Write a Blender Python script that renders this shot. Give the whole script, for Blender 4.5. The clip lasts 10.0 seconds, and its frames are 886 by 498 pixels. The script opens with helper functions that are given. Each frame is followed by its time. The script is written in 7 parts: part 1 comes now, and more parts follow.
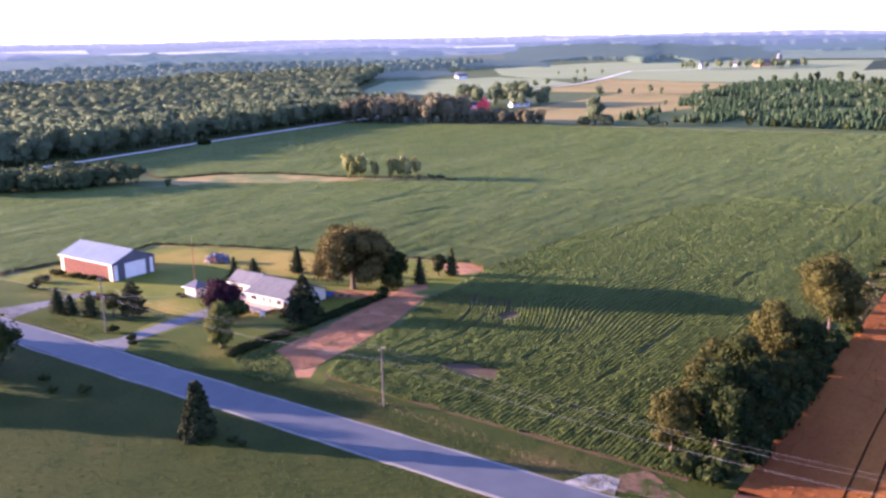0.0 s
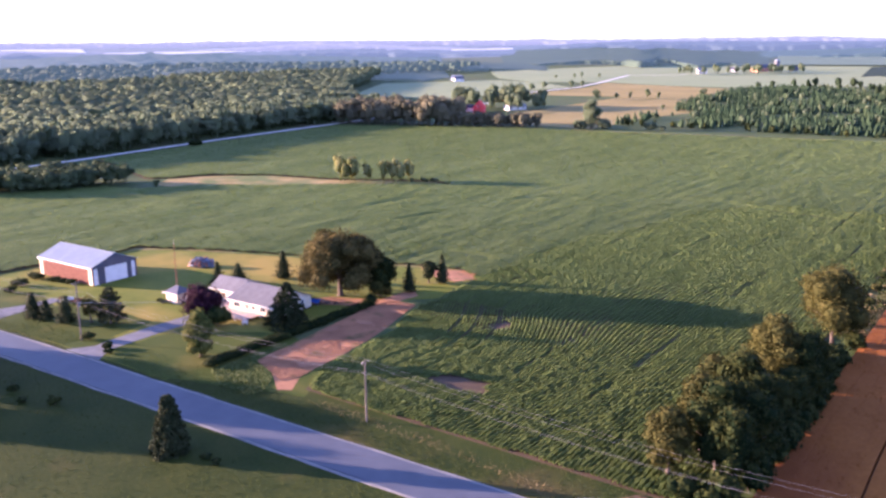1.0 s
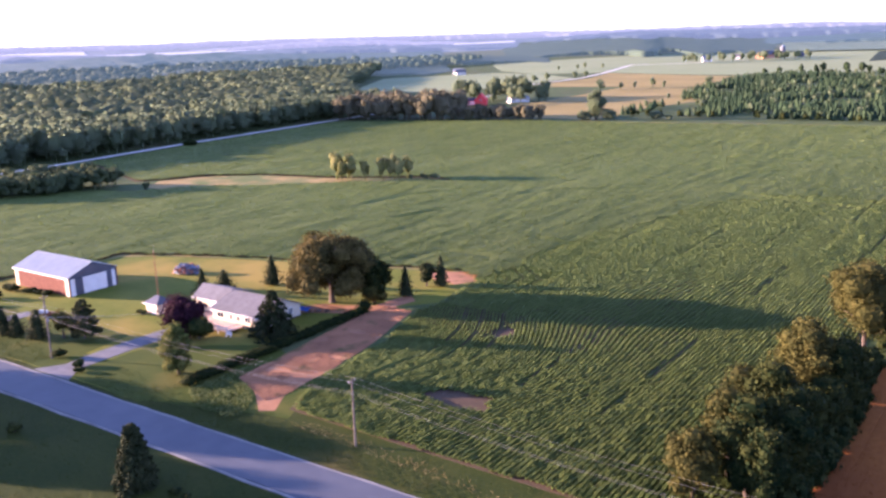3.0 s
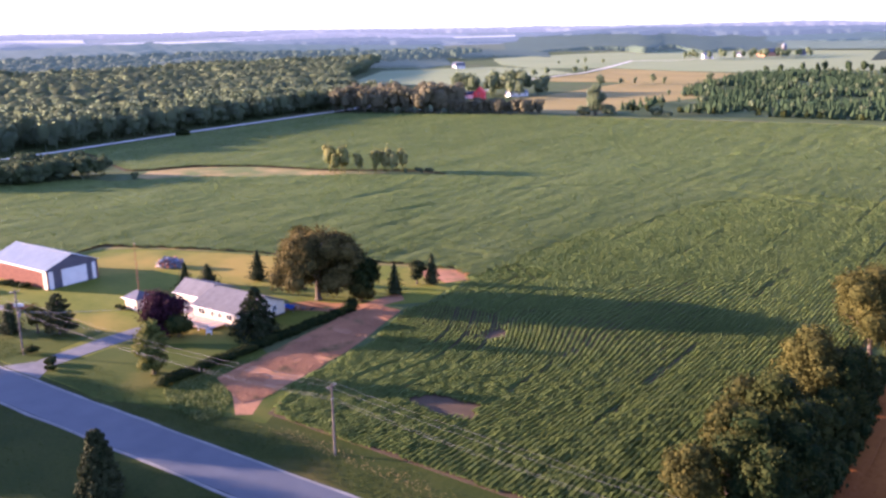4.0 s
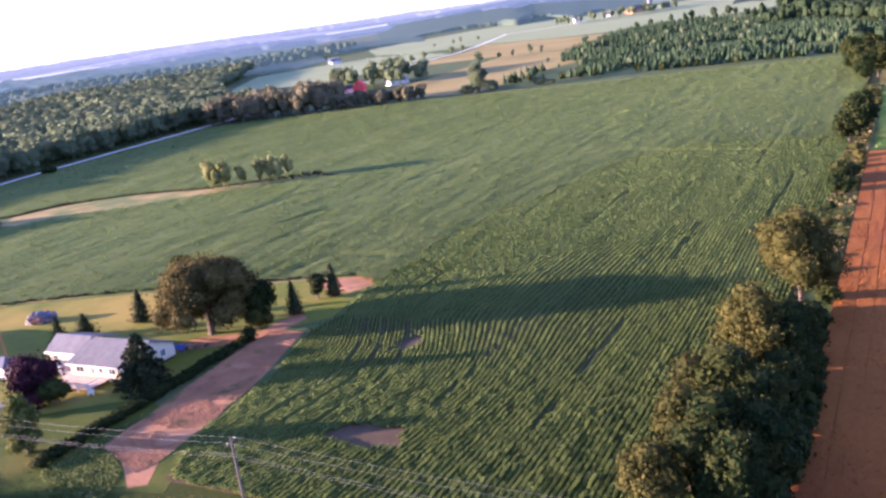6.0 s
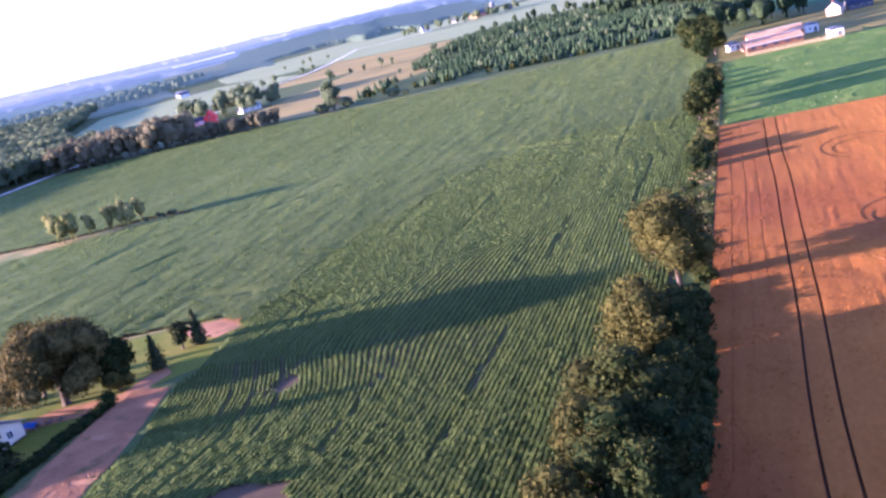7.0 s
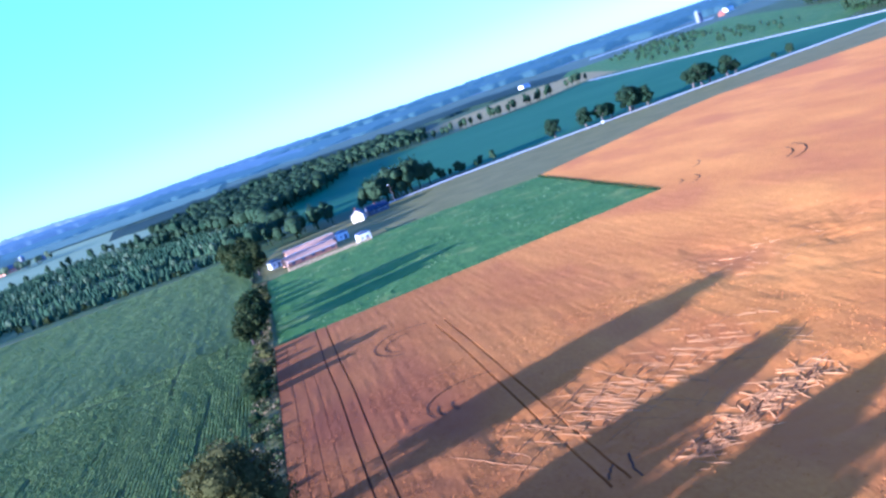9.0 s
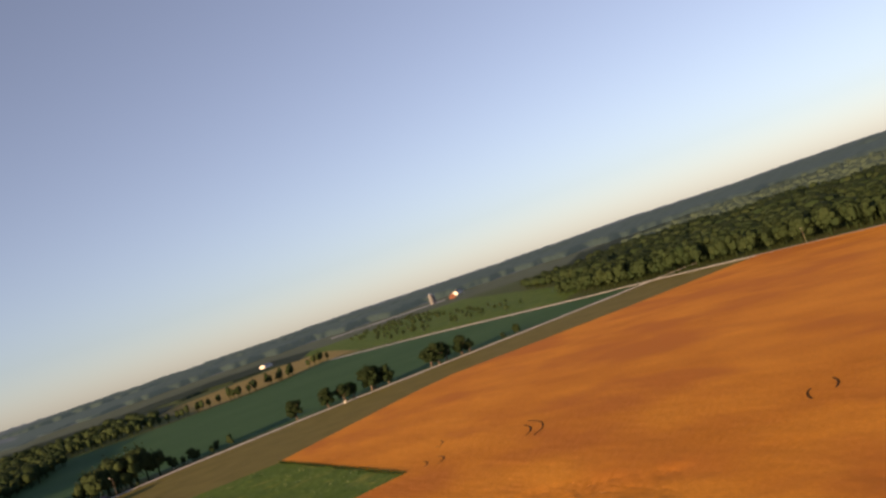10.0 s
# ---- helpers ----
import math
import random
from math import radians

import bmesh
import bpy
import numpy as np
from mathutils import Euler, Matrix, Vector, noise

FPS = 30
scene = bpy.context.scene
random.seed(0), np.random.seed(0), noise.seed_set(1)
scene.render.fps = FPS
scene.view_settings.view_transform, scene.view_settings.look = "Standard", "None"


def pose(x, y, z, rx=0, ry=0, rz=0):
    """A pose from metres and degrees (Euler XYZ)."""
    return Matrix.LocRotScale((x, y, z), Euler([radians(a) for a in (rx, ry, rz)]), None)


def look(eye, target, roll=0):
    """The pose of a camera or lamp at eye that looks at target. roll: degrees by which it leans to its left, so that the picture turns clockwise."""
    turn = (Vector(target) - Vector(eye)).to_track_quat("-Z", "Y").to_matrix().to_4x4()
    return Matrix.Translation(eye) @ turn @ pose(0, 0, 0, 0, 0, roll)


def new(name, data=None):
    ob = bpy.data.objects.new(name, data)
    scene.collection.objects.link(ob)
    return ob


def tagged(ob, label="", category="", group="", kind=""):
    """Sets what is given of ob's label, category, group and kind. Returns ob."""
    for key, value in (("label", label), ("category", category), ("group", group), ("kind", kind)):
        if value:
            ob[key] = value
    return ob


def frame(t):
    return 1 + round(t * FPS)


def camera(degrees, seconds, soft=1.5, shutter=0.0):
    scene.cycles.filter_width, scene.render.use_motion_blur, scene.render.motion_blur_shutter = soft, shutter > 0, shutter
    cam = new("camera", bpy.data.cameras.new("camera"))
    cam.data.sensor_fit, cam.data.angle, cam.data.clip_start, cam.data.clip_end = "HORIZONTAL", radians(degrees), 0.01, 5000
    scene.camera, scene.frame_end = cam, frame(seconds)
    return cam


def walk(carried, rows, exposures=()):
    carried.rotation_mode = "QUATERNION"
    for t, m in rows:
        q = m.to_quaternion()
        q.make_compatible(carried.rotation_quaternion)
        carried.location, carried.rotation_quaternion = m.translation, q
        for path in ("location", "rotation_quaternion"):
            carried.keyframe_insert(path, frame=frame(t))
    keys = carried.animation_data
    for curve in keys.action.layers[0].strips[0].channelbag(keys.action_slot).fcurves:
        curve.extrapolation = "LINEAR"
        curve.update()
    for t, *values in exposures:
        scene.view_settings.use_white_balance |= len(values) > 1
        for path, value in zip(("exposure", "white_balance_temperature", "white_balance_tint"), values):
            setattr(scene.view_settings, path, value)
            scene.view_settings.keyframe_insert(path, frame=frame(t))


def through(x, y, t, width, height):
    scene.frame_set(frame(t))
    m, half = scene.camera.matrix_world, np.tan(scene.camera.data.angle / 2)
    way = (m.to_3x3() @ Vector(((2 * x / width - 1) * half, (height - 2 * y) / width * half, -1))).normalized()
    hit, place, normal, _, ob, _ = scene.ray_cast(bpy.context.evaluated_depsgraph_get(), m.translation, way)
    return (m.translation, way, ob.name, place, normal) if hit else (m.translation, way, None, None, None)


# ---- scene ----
cam = camera(52.7, 10.0, soft=2.7)
PATH = [
    (0, (81.179, -98.626, 54.628), (80.058, -97.036, 54.167), -1.1),
    (0.5, (80.084, -95.832, 54.369), (78.957, -94.244, 53.912), -1.3),
    (1, (78.693, -92.907, 54.094), (77.578, -91.31, 53.638), -0.5),
    (1.5, (77.428, -90.089, 53.623), (76.306, -88.496, 53.172), -1.3),
    (2, (76.12, -87.197, 53.177), (74.993, -85.607, 52.729), -0.9),
    (2.5, (74.495, -84.412, 52.762), (73.368, -82.823, 52.308), -2.0),
    (4, (70.513, -75.67, 51.549), (69.393, -74.084, 51.069), -1.0),
    (4.5, (69.259, -72.835, 51.015), (68.142, -71.248, 50.531), -1.0),
    (5, (67.711, -69.808, 50.744), (66.632, -68.197, 50.255), -2.7),
    (6.5, (62.831, -60.26, 49.239), (61.984, -58.525, 48.714), -11.4),
    (7, (62.182, -56.191, 48.564), (61.494, -54.391, 48.029), -13.4),
    (7.5, (62.173, -52.66, 48.059), (61.679, -50.8, 47.513), -14.9),
    (8, (62.111, -48.779, 47.373), (61.855, -46.874, 46.82), -16.2),
    (8.5, (63.334, -44.16, 46.99), (63.303, -42.233, 46.455), -18.8),
    (9, (65.114, -38.578, 46.302), (65.43, -36.631, 45.971), -19.1),
    (9.5, (67.513, -33.373, 46.441), (68.167, -31.492, 46.254), -19.3),
    (9.7, (68.250, -32.050, 46.500), (69.052, -30.219, 46.425), -19.0),
    (10, (69.363, -30.004, 46.597), (70.371, -28.277, 46.665), -18.8),
]
EXPOSURES = [
    (0.0, 3.1, 4950, 48), (2.5, 3.1, 5050, 47), (5.2, 3.05, 5100, 44), (6.5, 3.2, 4700, 48), (7.1, 3.25, 4500, 50), (7.6, 3.25, 4150, 47), (8.1, 3.2, 3700, 34), (8.5, 3.12, 3360, 25), (9.0, 2.7, 3480, 25),
    (9.25, 2.35, 4250, 26), (9.5, 1.88, 4900, 28), (9.75, 1.5, 5900, 26), (10.0, 1.15, 6800, 25),
]
walk(cam, [(t, look(eye, target, roll)) for t, eye, target, roll in PATH], EXPOSURES)

# ---------------------------------------------------------------- light
SUN_ELEVATION = radians(8.6)
SHADOW = Vector((1.0, 0.38, 0)).normalized()          # the way that shadows fall
SUN_DIR = Vector((-SHADOW.x * math.cos(SUN_ELEVATION), -SHADOW.y * math.cos(SUN_ELEVATION), math.sin(SUN_ELEVATION)))

world = bpy.data.worlds.new("sky")
scene.world = world
world.use_nodes = True
wn = world.node_tree
sky = wn.nodes.new("ShaderNodeTexSky")
sky.sky_type, sky.sun_disc = "NISHITA", False
sky.sun_elevation = SUN_ELEVATION
sky.sun_rotation = math.atan2(SUN_DIR.x, SUN_DIR.y)
sky.air_density, sky.dust_density, sky.ozone_density = 0.85, 0.25, 3.0
bg = wn.nodes["Background"]
bg.inputs["Strength"].default_value = 0.075
pale = wn.nodes.new("ShaderNodeHueSaturation")        # thin morning haze makes the blue paler
pale.inputs["Saturation"].default_value = 0.66
wn.links.new(sky.outputs[0], pale.inputs["Color"])
wn.links.new(pale.outputs[0], bg.inputs["Color"])

sun_data = bpy.data.lights.new("sun", "SUN")
sun_data.energy, sun_data.angle, sun_data.color = 5.0, radians(0.6), (1.0, 0.68, 0.33)
sun = new("sun", sun_data)
sun.rotation_euler = (-SUN_DIR).to_track_quat("-Z", "Y").to_euler()
scene.view_settings.exposure = 0.0


# ---------------------------------------------------------------- materials
def material(name, dark, light, size=1.0, rough=0.85, bump=0.3, fine=8.0, stretch=(1, 1, 1), island=0.0, each=0.0, metal=0.0, through=0.0, gloss=0.06, patch=None, patch_size=0.05, patch_edge=(0.5, 0.6), light_falloff=None):
    """A two-tone surface: broad and fine noise mix the colours, fine noise gives relief."""
    m = bpy.data.materials.new(name)
    m.use_nodes = True
    t = m.node_tree
    n, l = t.nodes, t.links
    b = n["Principled BSDF"]
    b.inputs["Roughness"].default_value, b.inputs["Metallic"].default_value = rough, metal
    b.inputs["Specular IOR Level"].default_value = gloss
    tc, mp = n.new("ShaderNodeTexCoord"), n.new("ShaderNodeMapping")
    mp.inputs["Scale"].default_value = stretch
    l.new(tc.outputs["Object"], mp.inputs["Vector"])

    def noise_at(scale, detail=4):
        k = n.new("ShaderNodeTexNoise")
        k.inputs["Scale"].default_value, k.inputs["Detail"].default_value = scale, detail
        l.new(mp.outputs[0], k.inputs["Vector"])
        return k.outputs["Fac"]

    def calc(op, a, c):
        k = n.new("ShaderNodeMath")
        k.operation, k.use_clamp = op, op == "ADD"
        for i, v in enumerate((a, c)):
            if isinstance(v, (int, float)):
                k.inputs[i].default_value = v
            else:
                l.new(v, k.inputs[i])
        return k.outputs[0]

    broad, small = noise_at(size), noise_at(size * fine)
    fac = calc("ADD", calc("MULTIPLY", broad, 0.6), calc("MULTIPLY", small, 0.4))
    if island:
        g = n.new("ShaderNodeNewGeometry")
        fac = calc("ADD", fac, calc("MULTIPLY", calc("SUBTRACT", g.outputs["Random Per Island"], 0.5), island))
    if each:
        o = n.new("ShaderNodeObjectInfo")
        fac = calc("ADD", fac, calc("MULTIPLY", calc("SUBTRACT", o.outputs["Random"], 0.5), each))
    ramp = n.new("ShaderNodeValToRGB")
    ramp.color_ramp.elements[0].position, ramp.color_ramp.elements[1].position = 0.3, 0.7
    ramp.color_ramp.elements[0].color, ramp.color_ramp.elements[1].color = (*dark, 1), (*light, 1)
    l.new(fac, ramp.inputs[0])
    colour = ramp.outputs[0]
    if patch:
        pr = n.new("ShaderNodeValToRGB")
        pr.color_ramp.elements[0].position, pr.color_ramp.elements[1].position = patch_edge
        l.new(noise_at(patch_size, 5), pr.inputs[0])
        mix = n.new("ShaderNodeMix")
        mix.data_type = "RGBA"
        l.new(pr.outputs[0], mix.inputs[0])
        l.new(colour, mix.inputs[6])
        mix.inputs[7].default_value = (*patch, 1)
        colour = mix.outputs[2]
    if light_falloff:
        # light falloff painted into the colour across a field: x, y, from, to, tint
        dx, dy, d0, d1, tint = light_falloff
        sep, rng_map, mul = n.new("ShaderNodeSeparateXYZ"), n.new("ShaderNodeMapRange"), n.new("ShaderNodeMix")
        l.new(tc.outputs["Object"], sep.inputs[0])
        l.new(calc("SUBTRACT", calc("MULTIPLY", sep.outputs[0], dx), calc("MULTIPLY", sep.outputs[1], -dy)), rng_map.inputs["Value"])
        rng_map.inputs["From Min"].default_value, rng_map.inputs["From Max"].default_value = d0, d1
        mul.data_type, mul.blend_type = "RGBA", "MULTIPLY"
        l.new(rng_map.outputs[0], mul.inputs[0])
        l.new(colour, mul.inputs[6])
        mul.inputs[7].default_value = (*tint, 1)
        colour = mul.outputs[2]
    l.new(colour, b.inputs["Base Color"])
    if bump:
        bp = n.new("ShaderNodeBump")
        bp.inputs["Strength"].default_value, bp.inputs["Distance"].default_value = bump, min(0.12, 0.3 / (size * fine))
        l.new(small, bp.inputs["Height"])
        l.new(bp.outputs[0], b.inputs["Normal"])
    if through:
        tr, add = n.new("ShaderNodeBsdfTranslucent"), n.new("ShaderNodeMixShader")
        l.new(colour, tr.inputs["Color"])
        add.inputs[0].default_value = through
        l.new(b.outputs[0], add.inputs[1])
        l.new(tr.outputs[0], add.inputs[2])
        l.new(add.outputs[0], n["Material Output"].inputs["Surface"])
    return m


M = {
    "meadow": material("meadow", (0.04, 0.066, 0.02), (0.085, 0.105, 0.036), 0.05, fine=14, bump=0.5, patch=(0.085, 0.09, 0.042), patch_size=0.02, patch_edge=(0.55, 0.7)),
    "lawn": material("lawn", (0.075, 0.10, 0.012), (0.15, 0.152, 0.024), 0.12, fine=10, bump=0.3, patch=(0.235, 0.18, 0.036), patch_size=0.03, patch_edge=(0.5, 0.66)),
    "front_grass": material("front_grass", (0.033, 0.055, 0.008), (0.068, 0.08, 0.013), 0.12, fine=12, bump=0.4, patch=(0.10, 0.095, 0.02), patch_size=0.06, patch_edge=(0.55, 0.7)),
    "verge": material("verge", (0.019, 0.032, 0.005), (0.042, 0.05, 0.009), 0.12, fine=14, bump=0.4, patch=(0.07, 0.058, 0.018), patch_size=0.05, patch_edge=(0.56, 0.72)),
    "dry_grass": material("dry_grass", (0.17, 0.135, 0.045), (0.33, 0.25, 0.10), 0.12, fine=9, bump=0.6, patch=(0.11, 0.135, 0.042), patch_size=0.05, patch_edge=(0.43, 0.56)),
    "asphalt": material("asphalt", (0.06, 0.066, 0.082), (0.082, 0.088, 0.105), 0.3, fine=40, rough=0.6, bump=0.15, gloss=0.2),
    "gravel": material("gravel", (0.105, 0.108, 0.118), (0.18, 0.18, 0.188), 0.6, fine=20, bump=0.4),
    "soil": material("soil", (0.07, 0.038, 0.026), (0.12, 0.068, 0.046), 0.25, fine=15, bump=0.5),
    "dark_soil": material("dark_soil", (0.055, 0.042, 0.026), (0.10, 0.07, 0.045), 0.25, fine=15, bump=0.5),
    "earth_strip": material("earth_strip", (0.20, 0.102, 0.056), (0.36, 0.188, 0.096), 0.2, fine=18, bump=0.5, patch=(0.10, 0.09, 0.035), patch_size=0.25, patch_edge=(0.56, 0.70)),
    # bean greens darken towards the near corner, light falloff painted into the colour
    "soy": material("soy", (0.100, 0.150, 0.038), (0.215, 0.262, 0.076), 0.06, fine=16, bump=0.6, stretch=(1, 0.3, 1), through=0.42, rough=0.7, light_falloff=(0.8, -0.6, -130, 30, (0.49, 0.50, 0.44))),
    "soy_canopy": material("soy_canopy", (0.100, 0.150, 0.038), (0.215, 0.262, 0.076), 0.06, fine=16, bump=0.6, stretch=(1, 0.3, 1), through=0.42, rough=0.7, light_falloff=(0.8, -0.6, -185, -25, (0.49, 0.50, 0.44))),
    "soy_leaf": material("soy_leaf", (0.085, 0.125, 0.030), (0.20, 0.24, 0.064), 0.12, fine=6, bump=0, island=0.5, through=0.35, rough=0.7, light_falloff=(0.8, -0.6, -130, 30, (0.54, 0.56, 0.50))),
    "soy_tuft": material("soy_tuft", (0.092, 0.138, 0.035), (0.19, 0.232, 0.064), 0.12, fine=8, bump=0, island=0.22, through=0.35, rough=0.7, light_falloff=(0.8, -0.6, -185, -25, (0.50, 0.54, 0.50))),
    # wheat colours darken towards the hedgerow, whose shade is painted into the tint
    "wheat": material("wheat", (0.44, 0.152, 0.014), (0.70, 0.285, 0.030), 0.05, fine=34, bump=0.35, stretch=(1, 0.5, 1), patch=(0.46, 0.16, 0.022), patch_size=0.03, patch_edge=(0.48, 0.62), light_falloff=(-1.0, 0.0, -150, -62, (0.36, 0.345, 0.66))),
    "wheat_laid": material("wheat_laid", (0.27, 0.135, 0.04), (0.40, 0.21, 0.07), 0.4, fine=9, bump=0.3, island=0.4, light_falloff=(-1.0, 0.0, -150, -62, (0.56, 0.50, 0.56))),
    "hay": material("hay", (0.05, 0.10, 0.015), (0.10, 0.155, 0.026), 0.06, fine=20, bump=0.4, patch=(0.15, 0.18, 0.038), patch_size=0.09, patch_edge=(0.56, 0.70)),
    "hay_pale": material("hay_pale", (0.09, 0.14, 0.035), (0.22, 0.25, 0.10), 0.4, fine=6, bump=0, island=0.5, through=0.3),
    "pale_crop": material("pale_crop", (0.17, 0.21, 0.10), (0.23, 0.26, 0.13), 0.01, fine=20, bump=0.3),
    "bean_far": material("bean_far", (0.03, 0.082, 0.03), (0.05, 0.11, 0.042), 0.01, fine=20, bump=0.3),
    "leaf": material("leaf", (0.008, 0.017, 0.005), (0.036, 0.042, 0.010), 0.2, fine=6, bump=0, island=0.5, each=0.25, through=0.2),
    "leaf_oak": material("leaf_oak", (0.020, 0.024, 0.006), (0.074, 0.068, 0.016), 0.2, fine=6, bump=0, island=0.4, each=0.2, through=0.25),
    "leaf_brown": material("leaf_brown", (0.036, 0.034, 0.010), (0.112, 0.090, 0.027), 0.2, fine=6, bump=0, island=0.5, through=0.25),
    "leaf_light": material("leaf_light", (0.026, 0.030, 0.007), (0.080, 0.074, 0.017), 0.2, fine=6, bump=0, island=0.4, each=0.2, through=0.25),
    "leaf_yellow": material("leaf_yellow", (0.05, 0.064, 0.014), (0.14, 0.14, 0.034), 0.2, fine=6, bump=0, island=0.5, through=0.25),
    "leaf_maroon": material("leaf_maroon", (0.018, 0.007, 0.011), (0.05, 0.018, 0.026), 0.3, fine=6, bump=0, island=0.6, through=0.15),
    "needle": material("needle", (0.014, 0.022, 0.008), (0.042, 0.048, 0.019), 0.3, fine=6, bump=0, island=0.6, each=0.25, through=0.1),
    "shoulder": material("shoulder", (0.14, 0.138, 0.135), (0.25, 0.245, 0.235), 0.5, fine=20, bump=0.4),
    "lime_gravel": material("lime_gravel", (0.48, 0.46, 0.43), (0.62, 0.595, 0.56), 0.3, fine=20, bump=0.3),
    "pad": material("pad", (0.15, 0.14, 0.13), (0.34, 0.33, 0.31), 0.5, fine=12, bump=0.4, patch=(0.10, 0.085, 0.06), patch_size=0.4, patch_edge=(0.46, 0.60)),
    "pad_soil": material("pad_soil", (0.10, 0.06, 0.04), (0.19, 0.11, 0.07), 0.4, fine=12, bump=0.5, patch=(0.04, 0.055, 0.012), patch_size=0.35, patch_edge=(0.44, 0.56)),
    "stubble": material("stubble", (0.18, 0.15, 0.05), (0.28, 0.22, 0.075), 0.02, fine=20, bump=0.3),
    "margin": material("margin", (0.115, 0.106, 0.029), (0.18, 0.155, 0.046), 0.08, fine=15, bump=0.5),
    "crushed": material("crushed", (0.07, 0.04, 0.022), (0.13, 0.072, 0.036), 0.5, fine=8, bump=0.5),
    # leaf colour of the farther trees, paled to paint in the haze
    "forest_leaf_hazed": material("forest_leaf_hazed", (0.125, 0.165, 0.095), (0.185, 0.222, 0.12), 0.03, fine=6, bump=0, island=0.05, through=0.66),
    "east_leaf": material("east_leaf", (0.016, 0.032, 0.014), (0.034, 0.049, 0.020), 0.03, fine=6, bump=0, island=0.12, through=0.2),
    "thicket_leaf": material("thicket_leaf", (0.05, 0.072, 0.035), (0.10, 0.122, 0.052), 0.05, fine=6, bump=0, island=0.2, through=0.4),
    "belt_leaf": material("belt_leaf", (0.085, 0.085, 0.05), (0.18, 0.16, 0.09), 0.05, fine=4, bump=0, island=0.12, through=0.35),
    "grove_leaf": material("grove_leaf", (0.13, 0.15, 0.045), (0.25, 0.24, 0.09), 0.05, fine=12, bump=0, island=0.4, through=0.4),
    "plantation_leaf": material("plantation_leaf", (0.024, 0.05, 0.025), (0.052, 0.078, 0.034), 0.03, fine=12, bump=0, island=0.12, through=0.2),
    "mid_wood": material("mid_wood", (0.016, 0.030, 0.018), (0.032, 0.046, 0.026), 0.02, fine=8, bump=0),
    "rust": material("rust", (0.14, 0.055, 0.035), (0.26, 0.11, 0.07), 2.0, fine=6, bump=0.2),
    "rubber": material("rubber", (0.012, 0.012, 0.012), (0.03, 0.03, 0.03), 3.0, rough=0.8, bump=0.1),
    "blue_paint": material("blue_paint", (0.10, 0.13, 0.20), (0.18, 0.21, 0.28), 2.0, rough=0.35, bump=0, gloss=0.45),
    "pink_metal": material("pink_metal", (0.36, 0.15, 0.075), (0.46, 0.21, 0.11), 0.4, fine=8, rough=0.6, bump=0.05, gloss=0.2),
    "pale_pink": material("pale_pink", (0.42, 0.23, 0.12), (0.52, 0.30, 0.17), 0.4, fine=8, rough=0.6, bump=0.05, gloss=0.2),
    "fence_wood": material("fence_wood", (0.42, 0.28, 0.15), (0.54, 0.38, 0.22), 0.8, fine=8, rough=0.8, bump=0.1),
    "roof_blue": material("roof_blue", (0.025, 0.03, 0.05), (0.04, 0.046, 0.075), 0.8, fine=12, rough=0.7, bump=0.2),
    "straw": material("straw", (0.13, 0.10, 0.042), (0.23, 0.175, 0.08), 0.3, fine=6, bump=0, island=0.6, through=0.3),
    "grass_blade": material("grass_blade", (0.03, 0.047, 0.011), (0.062, 0.074, 0.02), 0.3, fine=6, bump=0, island=0.5, through=0.3),
    "weed": material("weed", (0.06, 0.09, 0.026), (0.14, 0.16, 0.055), 0.3, fine=6, bump=0, island=0.5, through=0.35),
    "core": material("core", (0.012, 0.022, 0.008), (0.03, 0.045, 0.015), 0.8, fine=5, bump=0.5),
    "bark": material("bark", (0.06, 0.045, 0.035), (0.14, 0.11, 0.085), 1.5, fine=8, bump=0.6, stretch=(1, 1, 0.25)),
    "pole_wood": material("pole_wood", (0.10, 0.08, 0.065), (0.19, 0.16, 0.13), 2.0, fine=8, bump=0.3, stretch=(1, 1, 0.1)),
    "red_brick": material("red_brick", (0.13, 0.055, 0.038), (0.20, 0.088, 0.06), 1.0, fine=6, bump=0.2),
    "white_paint": material("white_paint", (0.56, 0.54, 0.50), (0.68, 0.66, 0.62), 0.8, fine=6, rough=0.6, bump=0.05),
    "cream": material("cream", (0.47, 0.39, 0.28), (0.56, 0.47, 0.35), 0.8, fine=6, rough=0.65, bump=0.05),
    "roof_metal": material("roof_metal", (0.12, 0.15, 0.185), (0.18, 0.21, 0.245), 0.5, fine=8, rough=0.5, bump=0.05, metal=0.1, gloss=0.45),
    "roof_grey": material("roof_grey", (0.09, 0.09, 0.10), (0.14, 0.14, 0.155), 0.8, fine=12, rough=0.85, bump=0.2),
    "dark_panel": material("dark_panel", (0.05, 0.05, 0.065), (0.08, 0.08, 0.10), 0.8, fine=6, rough=0.5, bump=0.05, gloss=0.45),
    "red_roof": material("red_roof", (0.55, 0.05, 0.05), (0.70, 0.09, 0.08), 0.5, fine=6, rough=0.6, bump=0.05),
    "glass": material("glass", (0.02, 0.025, 0.03), (0.035, 0.04, 0.05), 1.0, rough=0.08, bump=0, gloss=0.45),
    "wire": material("wire", (0.30, 0.28, 0.26), (0.42, 0.40, 0.37), 2.0, rough=0.4, bump=0, metal=0.6, gloss=0.45),
    "deck": material("deck", (0.40, 0.28, 0.22), (0.55, 0.42, 0.34), 1.5, fine=8, bump=0.1),
    "blue_tarp": material("blue_tarp", (0.03, 0.10, 0.42), (0.05, 0.16, 0.55), 1.0, rough=0.4, bump=0.3, gloss=0.45),
}


